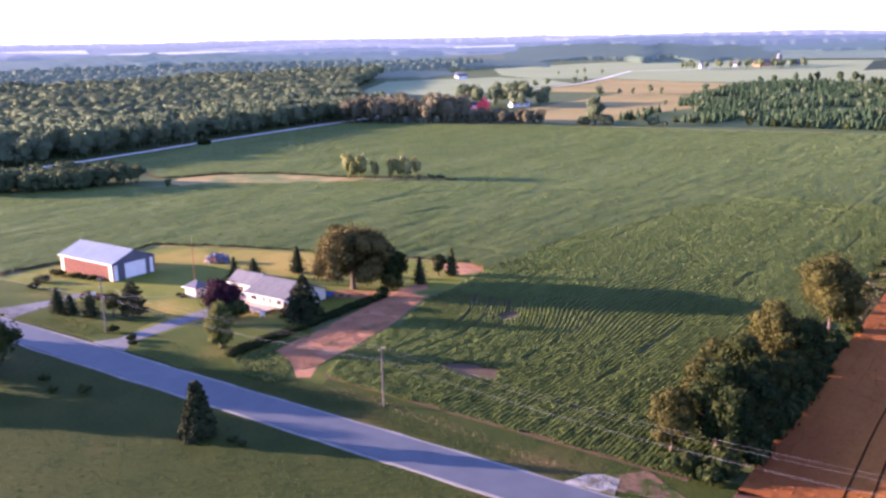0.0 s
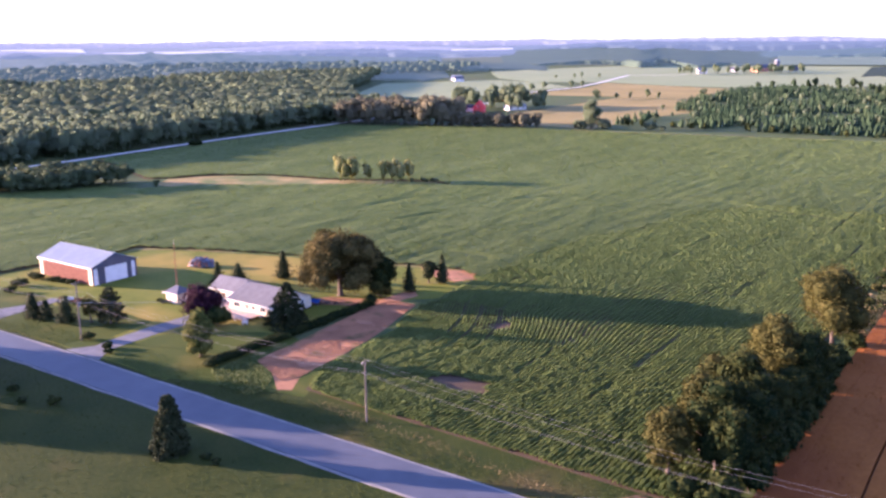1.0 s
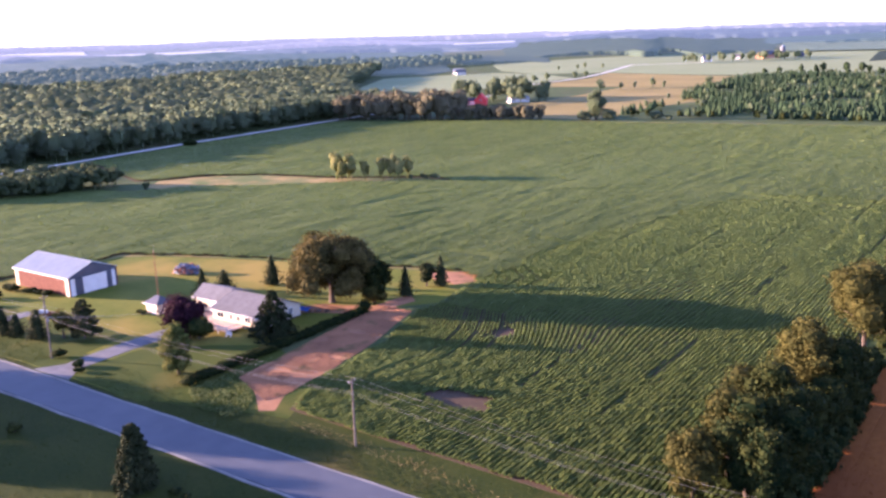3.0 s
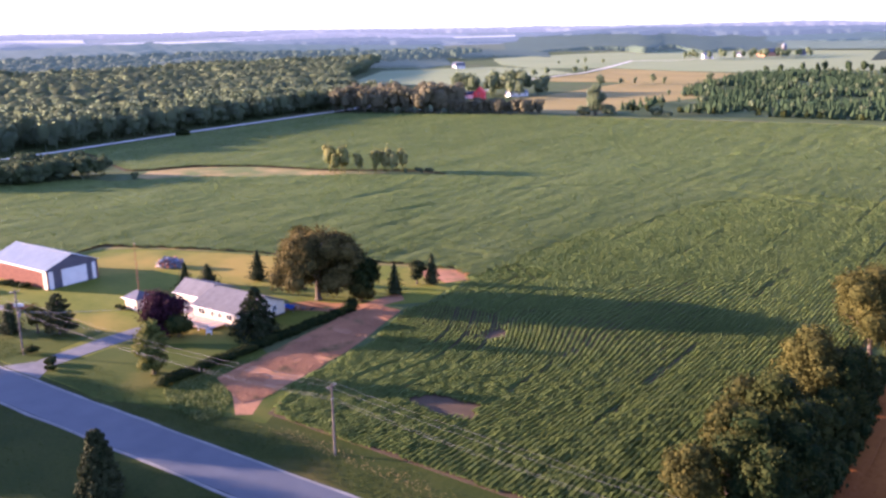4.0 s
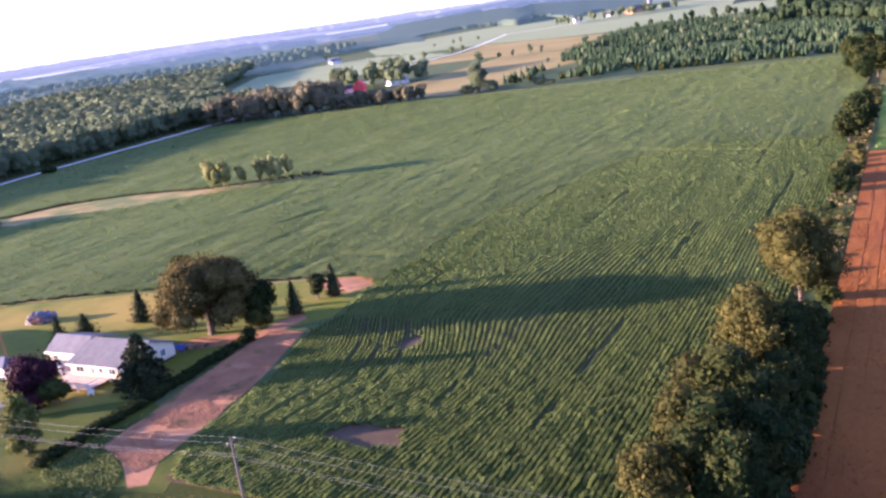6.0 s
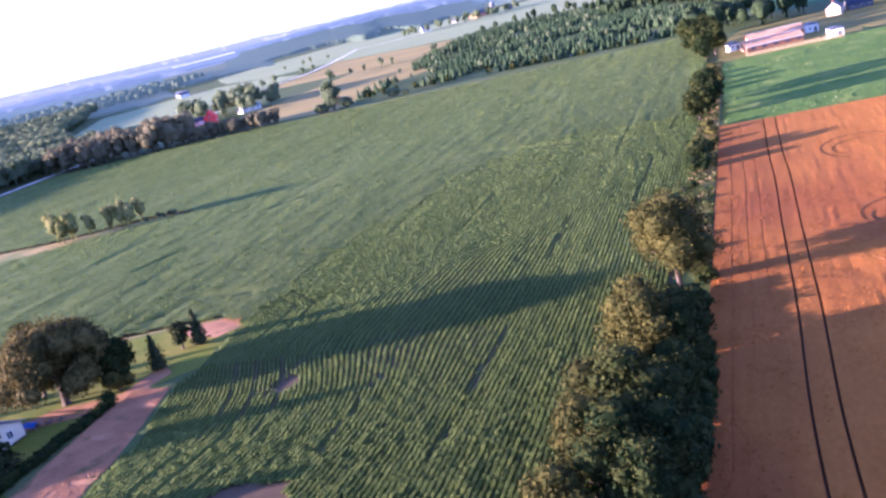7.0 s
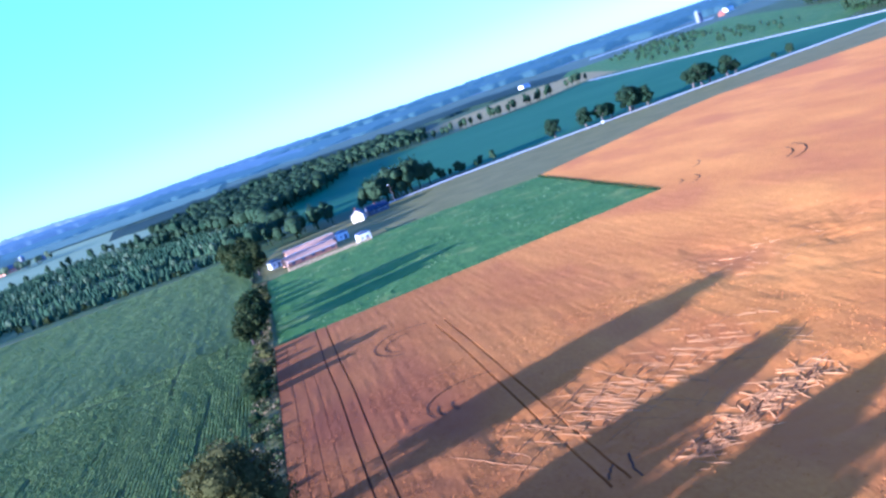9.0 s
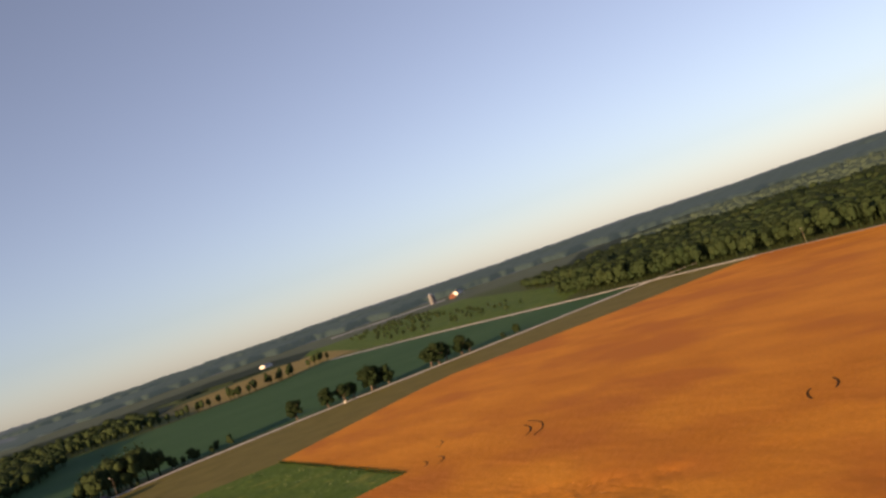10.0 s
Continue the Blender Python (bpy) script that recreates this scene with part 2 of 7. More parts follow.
# the hazy distance: woods and fields kilometres away, haze painted into colour and emission
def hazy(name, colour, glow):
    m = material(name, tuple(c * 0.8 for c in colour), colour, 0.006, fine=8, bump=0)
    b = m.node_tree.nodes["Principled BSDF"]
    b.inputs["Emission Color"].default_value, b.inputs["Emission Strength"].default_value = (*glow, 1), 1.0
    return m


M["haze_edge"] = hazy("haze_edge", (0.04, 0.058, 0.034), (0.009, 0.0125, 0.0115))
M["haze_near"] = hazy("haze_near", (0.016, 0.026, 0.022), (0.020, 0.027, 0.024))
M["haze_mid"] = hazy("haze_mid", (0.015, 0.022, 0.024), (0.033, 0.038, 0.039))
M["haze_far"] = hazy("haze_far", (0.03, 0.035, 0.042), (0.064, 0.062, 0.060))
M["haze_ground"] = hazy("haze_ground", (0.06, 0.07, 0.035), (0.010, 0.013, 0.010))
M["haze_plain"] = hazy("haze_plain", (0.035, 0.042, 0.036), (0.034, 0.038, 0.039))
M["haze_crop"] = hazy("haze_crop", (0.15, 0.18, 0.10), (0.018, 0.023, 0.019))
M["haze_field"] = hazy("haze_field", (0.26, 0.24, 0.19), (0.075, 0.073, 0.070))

# ---------------------------------------------------------------- mesh helpers
def fast_mesh(name, verts, faces, mat, smooth=False):
    """A mesh from arrays: verts (n, 3) and faces (m, 3 or 4)."""
    me = bpy.data.meshes.new(name)
    verts, faces = np.asarray(verts, np.float32), np.asarray(faces, np.int32)
    k = faces.shape[1]
    me.vertices.add(len(verts))
    me.vertices.foreach_set("co", verts.ravel())
    me.loops.add(faces.size)
    me.loops.foreach_set("vertex_index", faces.ravel())
    me.polygons.add(len(faces))
    me.polygons.foreach_set("loop_start", np.arange(0, faces.size, k, dtype=np.int32))
    me.polygons.foreach_set("loop_total", np.full(len(faces), k, np.int32))
    me.polygons.foreach_set("use_smooth", np.full(len(faces), smooth))
    me.update(calc_edges=True)
    me.materials.append(mat)
    return me


def ob_from(bm, name, mat):
    me = bpy.data.meshes.new(name)
    bmesh.ops.recalc_face_normals(bm, faces=bm.faces)
    bm.to_mesh(me)
    bm.free()
    me.materials.append(mat)
    return new(name, me)


def part(name, bm, mat, parent, label=""):
    ob = ob_from(bm, name, mat)
    ob.parent = parent
    return tagged(ob, label) if label else ob


def part_mesh(name, me, parent, label=""):
    ob = new(name, me)
    ob.parent = parent
    return tagged(ob, label) if label else ob


def thing(name, m, label, category, group=""):
    ob = new(name)
    ob.empty_display_size = 0.3
    ob.matrix_basis = m
    return tagged(ob, label, category, group)


def box(x0, y0, z0, x1, y1, z1, bm=None, bevel=0.0):
    bm = bm or bmesh.new()
    r = bmesh.ops.create_cube(bm, size=1, matrix=Matrix.Translation(((x0 + x1) / 2, (y0 + y1) / 2, (z0 + z1) / 2)) @ Matrix.Diagonal((abs(x1 - x0), abs(y1 - y0), abs(z1 - z0), 1)))
    if bevel:
        edges = list({e for v in r["verts"] for e in v.link_edges})
        bmesh.ops.bevel(bm, geom=edges, offset=bevel, segments=1, affect="EDGES")
    return bm


def tube(points, radii, sides=7, bm=None):
    """A tapered tube through the points."""
    bm = bm or bmesh.new()
    rings = []
    pts = [Vector(p) for p in points]
    for i, p in enumerate(pts):
        d = (pts[min(i + 1, len(pts) - 1)] - pts[max(i - 1, 0)]).normalized()
        a = d.cross(Vector((0.31, 0.95, 0.05))).normalized()
        c = d.cross(a)
        rings.append([bm.verts.new(p + radii[i] * (math.cos(k * math.tau / sides) * a + math.sin(k * math.tau / sides) * c)) for k in range(sides)])
    for r0, r1 in zip(rings, rings[1:]):
        for k in range(sides):
            bm.faces.new((r0[k], r0[(k + 1) % sides], r1[(k + 1) % sides], r1[k]))
    bm.faces.new(rings[0])
    bm.faces.new(rings[-1])
    return bm


def prism(profile, y0, y1, bm=None):
    """A closed profile in x and z drawn out along y."""
    bm = bm or bmesh.new()
    a = [bm.verts.new((x, y0, z)) for x, z in profile]
    b = [bm.verts.new((x, y1, z)) for x, z in profile]
    n = len(profile)
    bm.faces.new(a)
    bm.faces.new(b[::-1])
    for i in range(n):
        bm.faces.new((a[i], b[i], b[(i + 1) % n], a[(i + 1) % n]))
    return bm


def sheet(name, outline, top, mat, label, category, depth=0.3, wobble=0.0):
    """A flat layer of ground with the given outline; its top stands at the given height."""
    bm = bmesh.new()
    pts = []
    for (x0, y0), (x1, y1) in zip(outline, outline[1:] + outline[:1]):
        k = max(1, int(math.hypot(x1 - x0, y1 - y0) / 4)) if wobble else 1
        for i in range(k):
            x, y = x0 + (x1 - x0) * i / k, y0 + (y1 - y0) * i / k
            w = noise.noise_vector((x * 0.15, y * 0.15, 3.0)) * wobble
            pts.append((x + w.x, y + w.y))
    face = bm.faces.new([bm.verts.new((x, y, top)) for x, y in pts])
    if face.normal.z < 0:
        face.normal_flip()
    r = bmesh.ops.extrude_face_region(bm, geom=[face])
    for v in [g for g in r["geom"] if isinstance(g, bmesh.types.BMVert)]:
        v.co.z = top - depth
    bmesh.ops.triangulate(bm, faces=[f for f in bm.faces if len(f.verts) > 4])
    return tagged(ob_from(bm, name, mat), label, category, kind="structure")



# ---------------------------------------------------------------- ground
def terrain(x, y):
    """Height of the land: flat near by, rising to low hills far off."""
    rise = max(0.0, min(1.0, (math.hypot(x, y - 100) - 1700) / 3100))
    return 36 * rise ** 1.3 + (noise.noise((x / 700, y / 700, 0.3)) * 9 * min(1, rise * 3) if rise else 0)


def build_ground():
    rings = [60, 150, 300, 500, 800, 1100, 1400, 1700, 2000, 2300, 2600, 2900, 3200, 3500, 3800, 4100, 4400, 4650, 4820]
    seg = 180
    v = [(0, 100, 0)]
    for r in rings:
        for k in range(seg):
            a = k * math.tau / seg
            x, y = r * math.cos(a), 100 + r * math.sin(a)
            v.append((x, y, terrain(x, y)))
    faces = [(0, 1 + k, 1 + (k + 1) % seg) for k in range(seg)]
    for i in range(len(rings) - 1):
        for k in range(seg):
            a, b = 1 + i * seg + k, 1 + i * seg + (k + 1) % seg
            faces.append((a, a + seg, b + seg, b))
    me = bpy.data.meshes.new("ground")
    me.from_pydata(v, [], faces)
    me.polygons.foreach_set("use_smooth", [True] * len(faces))
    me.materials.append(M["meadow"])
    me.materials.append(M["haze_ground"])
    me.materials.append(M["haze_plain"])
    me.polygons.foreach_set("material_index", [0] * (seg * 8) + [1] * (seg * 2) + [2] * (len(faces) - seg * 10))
    tagged(new("ground", me), "rough green and straw-coloured farmland reaching the horizon", "ground", kind="structure")


build_ground()
sheet("road", [(-700, -14.2), (700, -14.2), (700, -7.1), (-700, -7.1)], 0.14, M["asphalt"], "blue-grey asphalt country road", "road")
sheet("shoulder_north", [(-700, -7.08), (-62, -7.08), (-53, -7.08), (700, -7.08), (700, -6.6), (-700, -6.6)], 0.10, M["shoulder"], "pale limestone gravel shoulder along the road", "road shoulder", wobble=0.35)
sheet("shoulder_south", [(-700, -14.7), (700, -14.7), (700, -14.22), (-700, -14.22)], 0.10, M["shoulder"], "pale limestone gravel shoulder along the road", "road shoulder", wobble=0.35)
sheet("road_west", [(-304, -6), (-299.9, -6), (-300.9, 110), (-302.9, 155), (-311.9, 228), (-321.5, 354), (-347, 700), (-349.4, 700), (-325.2, 354), (-315.6, 228), (-306.6, 155), (-304.6, 110)], 0.08, M["lime_gravel"], "pale gravel road along the edge of the wood", "road")
sheet("road_north", [(105, 424), (160, 436), (225, 441), (420, 441), (700, 447), (700, 452), (420, 446), (225, 446), (158, 441), (104, 429)], 0.10, M["lime_gravel"], "pale gravel road behind the wheat field", "road")
sheet("road_east", [(497, -200), (502, -200), (502, 440), (496, 520), (494, 760), (474, 1000), (467, 1000), (489, 760), (491, 520), (497, 440)], 0.12, M["lime_gravel"], "pale gravel road running away along a wood", "road")
sheet("driveway", [(-65.5, -6.25), (-55.5, -6.25), (-58.6, -2), (-58.9, 10), (-58.6, 24), (-63.2, 24), (-63.4, 10), (-62.8, -2)], 0.07, M["gravel"], "grey gravel driveway from the road to the house", "driveway", wobble=0.3)
sheet("driveway_west", [(-103, -6.25), (-93, -6.25), (-94.5, 5), (-95, 12), (-98, 12), (-98.5, 5)], 0.07, M["gravel"], "pale gravel lane to the shed", "driveway", wobble=0.3)
sheet("lawn", [(-128, -5.5), (-38, -5.5), (-37, 48), (-28, 58), (-30, 74), (-38, 79), (-70, 70), (-87, 66), (-112, 57), (-122, 51), (-121, 38), (-127, 24)], 0.03, M["lawn"], "mown yellow-green lawn round the house and shed", "lawn", wobble=0.6)
# darker grass sheet, the trees' shade partly painted into its colour
sheet("front_lawn", [(-128, -5.4), (-38, -5.4), (-37.8, 23), (-44, 20), (-51, 15), (-57.6, 13), (-58.2, 3), (-63.8, 3), (-66, 13), (-80, 14), (-93, 9), (-102, 12), (-126, 10)], 0.045, M["front_grass"], "dark green grass of the front yard, partly painted shade", "lawn", wobble=1.2)
sheet("rough_corner", [(-38.2, -5), (-14, 1.6), (-17, 9), (-22, 16), (-36, 22), (-38, 16)], 0.042, M["front_grass"], "rank green grass in the field corner", "rough grass", wobble=0.8)
sheet("verge_north", [(-700, -6.7), (700, -6.7), (700, 4.6), (-700, 4.6)], 0.02, M["verge"], "rough green grass verge beside the road", "verge", wobble=0.3)
sheet("meadow_south", [(-700, -120), (700, -120), (700, -14.6), (-700, -14.6)], 0.02, M["verge"], "dark green meadow across the road", "meadow")
sheet("gravel_pad", [(34, -6.2), (35, -3.4), (37.5, -1.8), (40, -2.0), (41, -6.2)], 0.07, M["pad"], "whitish gravel field entrance off the road", "field entrance", wobble=1.6)
sheet("field_gate_soil", [(36.5, -3.6), (41, -5.2), (45.5, -4.4), (48, -2.6), (45, -1.2), (42.5, 1.6), (40, 0.2), (38, -1.6)], 0.06, M["pad_soil"], "trodden reddish soil at the field entrance", "bare earth", wobble=2.0)
sheet("dirt_strip", [(-31.4, 8.7), (-27.5, 7.0), (-23.5, 4.8), (-19.6, 0.4), (-17.4, 2.4), (-20.4, 8), (-21.5, 16), (-22.8, 28), (-29, 51), (-36, 51), (-35.2, 36), (-33.2, 20)], 0.05, M["earth_strip"], "bare reddish-brown earth strip between hedge and crop", "bare earth", wobble=1.5)
sheet("dirt_patch", [(-38, 50), (-48, 46), (-52, 41), (-50, 38), (-40, 43), (-34, 50), (-32, 57), (-36, 60)], 0.055, M["earth_strip"], "bare brown earth under the old tree", "bare earth", wobble=1.0)
sheet("dirt_heap_ground", [(-38, 72), (-33, 71), (-29, 76), (-30, 82), (-37, 81), (-47, 77)], 0.06, M["earth_strip"], "bare reddish earth where lawn meets crop", "bare earth", wobble=1.0)
sheet("grass_strip", [(-210, 126), (-218, 138), (-211, 153), (-190, 166), (-161, 171), (-122, 187), (-112, 186), (-122, 180), (-150, 165), (-170, 148), (-185, 141), (-199, 126)], 0.07, M["dry_grass"], "strip of straw-coloured grass left in the field", "dry grass", wobble=1.5)
sheet("grass_strip_west", [(-222, 112), (-205, 117), (-188, 128), (-174, 138), (-170, 160), (-190, 152), (-226, 132)], 0.065, M["meadow"], "strip of rough olive grass left in the field", "rough grass", wobble=1.5)
sheet("crop_edge", [(-128.3, 24), (-123.0, 38), (-124.0, 52.3), (-112, 59.0), (-87, 68.0), (-70, 72.0), (-38, 81.0), (-37.4, 79.8), (-70, 70.6), (-87, 66.6), (-112, 57.5), (-121.6, 51.2), (-121.4, 38), (-127, 24)], 0.062, M["dry_grass"], "narrow tan edge of dry grass round the crop", "dry grass", wobble=0.4)
sheet("hedge_strip", [(47.5, 80), (52.6, 80), (52.8, 182), (53.5, 300), (47.5, 420), (47.8, 240)], 0.05, M["margin"], "strip of rough dry weeds between the fields", "dry grass", wobble=0.5)
sheet("stubble_north", [(-210, 415), (-165, 410), (-158, 434), (-170, 470), (-150, 560), (-200, 690), (-270, 700), (-262, 500)], 0.06, M["stubble"], "tan stubble field behind the crop", "stubble field", wobble=2.0)
sheet("field_end", [(-196, 396), (-137, 400), (2, 422.5), (44, 428.5), (44, 431), (2, 425.5), (-137, 403), (-196, 399)], 0.06, M["dry_grass"], "thin strip of tan grass at the field's far end", "dry grass", wobble=1.0)
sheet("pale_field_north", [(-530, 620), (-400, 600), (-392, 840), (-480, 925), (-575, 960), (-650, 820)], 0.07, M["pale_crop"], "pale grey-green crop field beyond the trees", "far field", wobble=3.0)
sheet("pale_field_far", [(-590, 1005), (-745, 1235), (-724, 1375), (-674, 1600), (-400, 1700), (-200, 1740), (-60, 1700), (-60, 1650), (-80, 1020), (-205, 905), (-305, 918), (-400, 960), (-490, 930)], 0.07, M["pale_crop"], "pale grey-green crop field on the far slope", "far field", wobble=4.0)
sheet("road_far", [(-384, 640), (-380, 640), (-383, 840), (-408, 958), (-468, 1180), (-412, 1209), (-380, 1280), (-385, 1284), (-416, 1214), (-474, 1184), (-413, 958), (-387, 840)], 0.10, M["lime_gravel"], "pale gravel road between far fields", "road")
sheet("stubble_far", [(-378, 690), (-372, 840), (-400, 945), (-305, 912), (-225, 880), (-200, 700), (-280, 705)], 0.08, M["stubble"], "tan stubble field in the distance", "stubble field", wobble=3.0)
sheet("wheat_margin", [(172, 318), (262, 364), (285, 371), (392, 354), (494, 347), (497, 438), (420, 440.5), (225, 440.5), (158, 434), (106, 421), (104, 340), (110, 324)], 0.05, M["margin"], "strip of olive grass between wheat and gravel road", "field margin", wobble=0.8)
sheet("yard_barn", [(54, 301), (60, 309), (105, 323), (104, 425), (60, 405), (50, 360)], 0.045, M["margin"], "grassy farmyard round the long barn", "farmyard", wobble=0.8)
sheet("bean_field_north", [(70, 470), (230, 452), (420, 450), (488, 455), (487, 760), (472, 1010), (382, 922), (332, 890), (230, 890), (113, 958), (75, 700)], 0.07, M["bean_far"], "blue-green bean field beyond the gravel road", "far field", wobble=2.0)
sheet("stubble_north_east", [(290, 930), (330, 916), (382, 945), (478, 1035), (506, 990), (600, 1340), (546, 1406), (285, 1230)], 0.11, M["stubble"], "pinkish tan stubble field in the distance", "stubble field", wobble=4.0)
sheet("scrub_field", [(505, 560), (600, 640), (760, 1000), (1050, 1700), (700, 1750), (500, 1100)], 0.09, M["hay"], "rough green pasture in the distance", "far field", wobble=4.0)

# ---------------------------------------------------------------- crops
SOY_OUTLINE = [(-16, 4), (47, 2), (47.5, 330), (44, 425), (2, 419), (-137, 396), (-196, 392), (-314, 348), (-304, 228), (-296, 160), (-226, 133), (-219, 139), (-211, 154), (-190, 167), (-161, 172), (-125, 188), (-111, 187), (-122, 180), (-150, 164), (-170, 147), (-184, 140), (-198, 125), (-207, 116), (-222, 111), (-246, 76), (-130, 8), (-128, 24), (-122, 38), (-123, 52), (-112, 58), (-87, 67), (-70, 71), (-38, 80), (-29, 75), (-27, 58), (-28, 52), (-22, 33), (-20, 14)]
sheet("soy_field_soil", SOY_OUTLINE, 0.045, M["dark_soil"], "dark brown soil under the bean rows", "field soil")


def inside(px, py, outline):
    """Which of the points lie in the outline."""
    hit = np.zeros(np.shape(px), bool)
    for (x0, y0), (x1, y1) in zip(outline, outline[1:] + outline[:1]):
        if y0 != y1:
            cross = ((y0 > py) != (y1 > py)) & (px < (x1 - x0) * (py - y0) / (y1 - y0) + x0)
            hit ^= cross
    return hit


def smooth_noise(x, y, cell, seed):
    """Value noise on a grid, for arrays."""
    rng = np.random.default_rng(seed)
    table = rng.random((257, 257))
    u, w = x / cell, y / cell
    i, j = np.floor(u).astype(int), np.floor(w).astype(int)
    fu, fw = u - i, w - j
    fu, fw = fu * fu * (3 - 2 * fu), fw * fw * (3 - 2 * fw)
    a, b = table[i % 256, j % 256], table[(i + 1) % 256, j % 256]
    c, d = table[i % 256, (j + 1) % 256], table[(i + 1) % 256, (j + 1) % 256]
    return (a * (1 - fu) + b * fu) * (1 - fw) + (c * (1 - fu) + d * fu) * fw


# wheel gaps in the rows: x, from y, to y, width
GAPS = [(24.9, 92, 119, 1.3), (23.7, 24, 62, 1.2), (27.6, 168, 250, 1.3), (33.0, 208, 245, 1.1), (0.6, 120, 148, 1.2), (14.5, 132, 155, 1.0), (-7.8, 44, 66, 1.4), (-18.5, 120, 170, 1.0), (-36, 190, 260, 1.2),
        (11, 190, 240, 1.0), (-90, 250, 300, 1.2), (37.5, 120, 160, 0.9),  (8.5, 28, 50, 1.0), (41, 190, 205, 1.0), (-13, 230, 270, 1.1)]


# furrows where the plants stand low: width and line
FURROWS = [(4.0, [(-75.8, 168.3), (-66.7, 182.2), (-46.9, 194.7), (-18.5, 203.4), (0.5, 197), (23.9, 192)]), (2.2, [(-110.7, 135), (-107, 155), (-96, 168)]), (1.8, [(-88, 121.5), (-82.5, 138)]), (1.6, [(-76, 109.6), (-68.3, 112.7)]),
           (1.6, [(-50.7, 94.6), (-37.5, 93.7)]), (1.6, [(-38.4, 116.5), (-26.9, 114.7)]), (0.8, [(-31, 89.5), (-27, 86.8), (-20, 80.5)]), (0.8, [(-29, 92), (-24.5, 88.6), (-17.4, 82)]), (0.6, [(-34, 86.5), (-30, 84.5), (-24, 79)])]


def from_line(x, y, line):
    """Distance of the points from a broken line."""
    best = np.full(np.shape(x), 1e9)
    for (x0, y0), (x1, y1) in zip(line, line[1:]):
        dx, dy = x1 - x0, y1 - y0
        u = np.clip(((x - x0) * dx + (y - y0) * dy) / (dx * dx + dy * dy), 0, 1)
        best = np.minimum(best, np.hypot(x - x0 - u * dx, y - y0 - u * dy))
    return best


def soy_gaps(x, y, s):
    """Presses the plants down in wheel gaps, furrows and bare patches, and clears what lies outside the field."""
    keep = inside(x + 1.2 * (smooth_noise(x, y, 5, 4) - 0.5), y + 1.2 * (smooth_noise(x, y, 5, 5) - 0.5), SOY_OUTLINE)
    for gx, y0, y1, w in GAPS:
        wander = 1.4 * (smooth_noise(x * 0 + gx, y, 18, 6) - 0.5)
        near = (np.abs(x - gx - wander) < w * (0.10 + 0.55 * smooth_noise(x * 0 + gx, y, 4, 38))) & (y > y0) & (y < y1)
        s = np.where(near, s * 0.3, s)
    bare = ((x - 3.6) / 5.2) ** 2 + ((y - 19.3) / 2.4) ** 2 + 1.2 * (smooth_noise(x, y, 2, 7) - 0.5) < 1
    bare |= ((x + 6.4) / 1.3) ** 2 + ((y - 48.6) / 2.8) ** 2 < 1
    for width, line in FURROWS:
        s = np.where(from_line(x, y, line) < width / 2, s * 0.12, s)
    thin = inside(x, y, THIN) | (((x + 25) / 9.5) ** 2 + ((y - 84.5) / 6) ** 2 < 1)
    s = np.where(thin & (s > 0.35), 0.45 + 0.3 * s, s)
    return np.where(keep & ~bare, np.clip(s, 0.10, 1.3), 0.0)


def drift_noise(x, y):
    """Long uneven swathes along the rows, where the plants stand higher or lean over."""
    wx = x + 7 * (smooth_noise(x + 900, y + 900, 55, 14) - 0.5) + 2.4 * (smooth_noise(x + 900, y + 900, 17, 15) - 0.5)
    long_swathe = smooth_noise(wx + 900, (y + 900) * 0.085, 2.6, 16) - 0.5
    short_swathe = smooth_noise(wx + 400, (y + 400) * 0.20, 1.7, 17) - 0.5
    patch = smooth_noise(x + 900, y + 900, 16, 18) - 0.5
    return long_swathe, short_swathe, patch


def soy_size(x, y):
    """How tall the plants stand: 0 in gaps, bare patches and outside the field."""
    a, b, c = drift_noise(x, y)
    s = 0.76 + 0.30 * a + 0.22 * b + 0.34 * c + 0.75 * (smooth_noise(x, y, 0.9, 3) - 0.5) * np.clip(1.2 - np.hypot(x - 10, y) / 160, 0.25, 1)
    return soy_gaps(x, y, s)


# bent rows beside the earth strip: polygon where the plants are thin
THIN = [(-31, 51), (-24, 57.5), (-13.7, 60), (-6, 50), (-4.5, 41), (-11, 37.5), (-21.5, 35)]
TRACKS = (-3.6, -8.4, -12.0)


def bend(x, y):
    """How far the rows swing aside, following the field's western edge."""
    s = np.interp(y, [2, 14, 25, 33, 40, 46, 52, 58, 64, 74, 82, 95, 120], [-3.6, -2.6, -1.2, 0, -0.8, -2.4, -5.2, -8.4, -9.6, -9.2, -9.6, -8, 0])
    w = np.clip((26 - x) / 28, 0, 1) * np.clip((x + 70) / 30, 0, 1)
    return s * w * w * (3 - 2 * w)


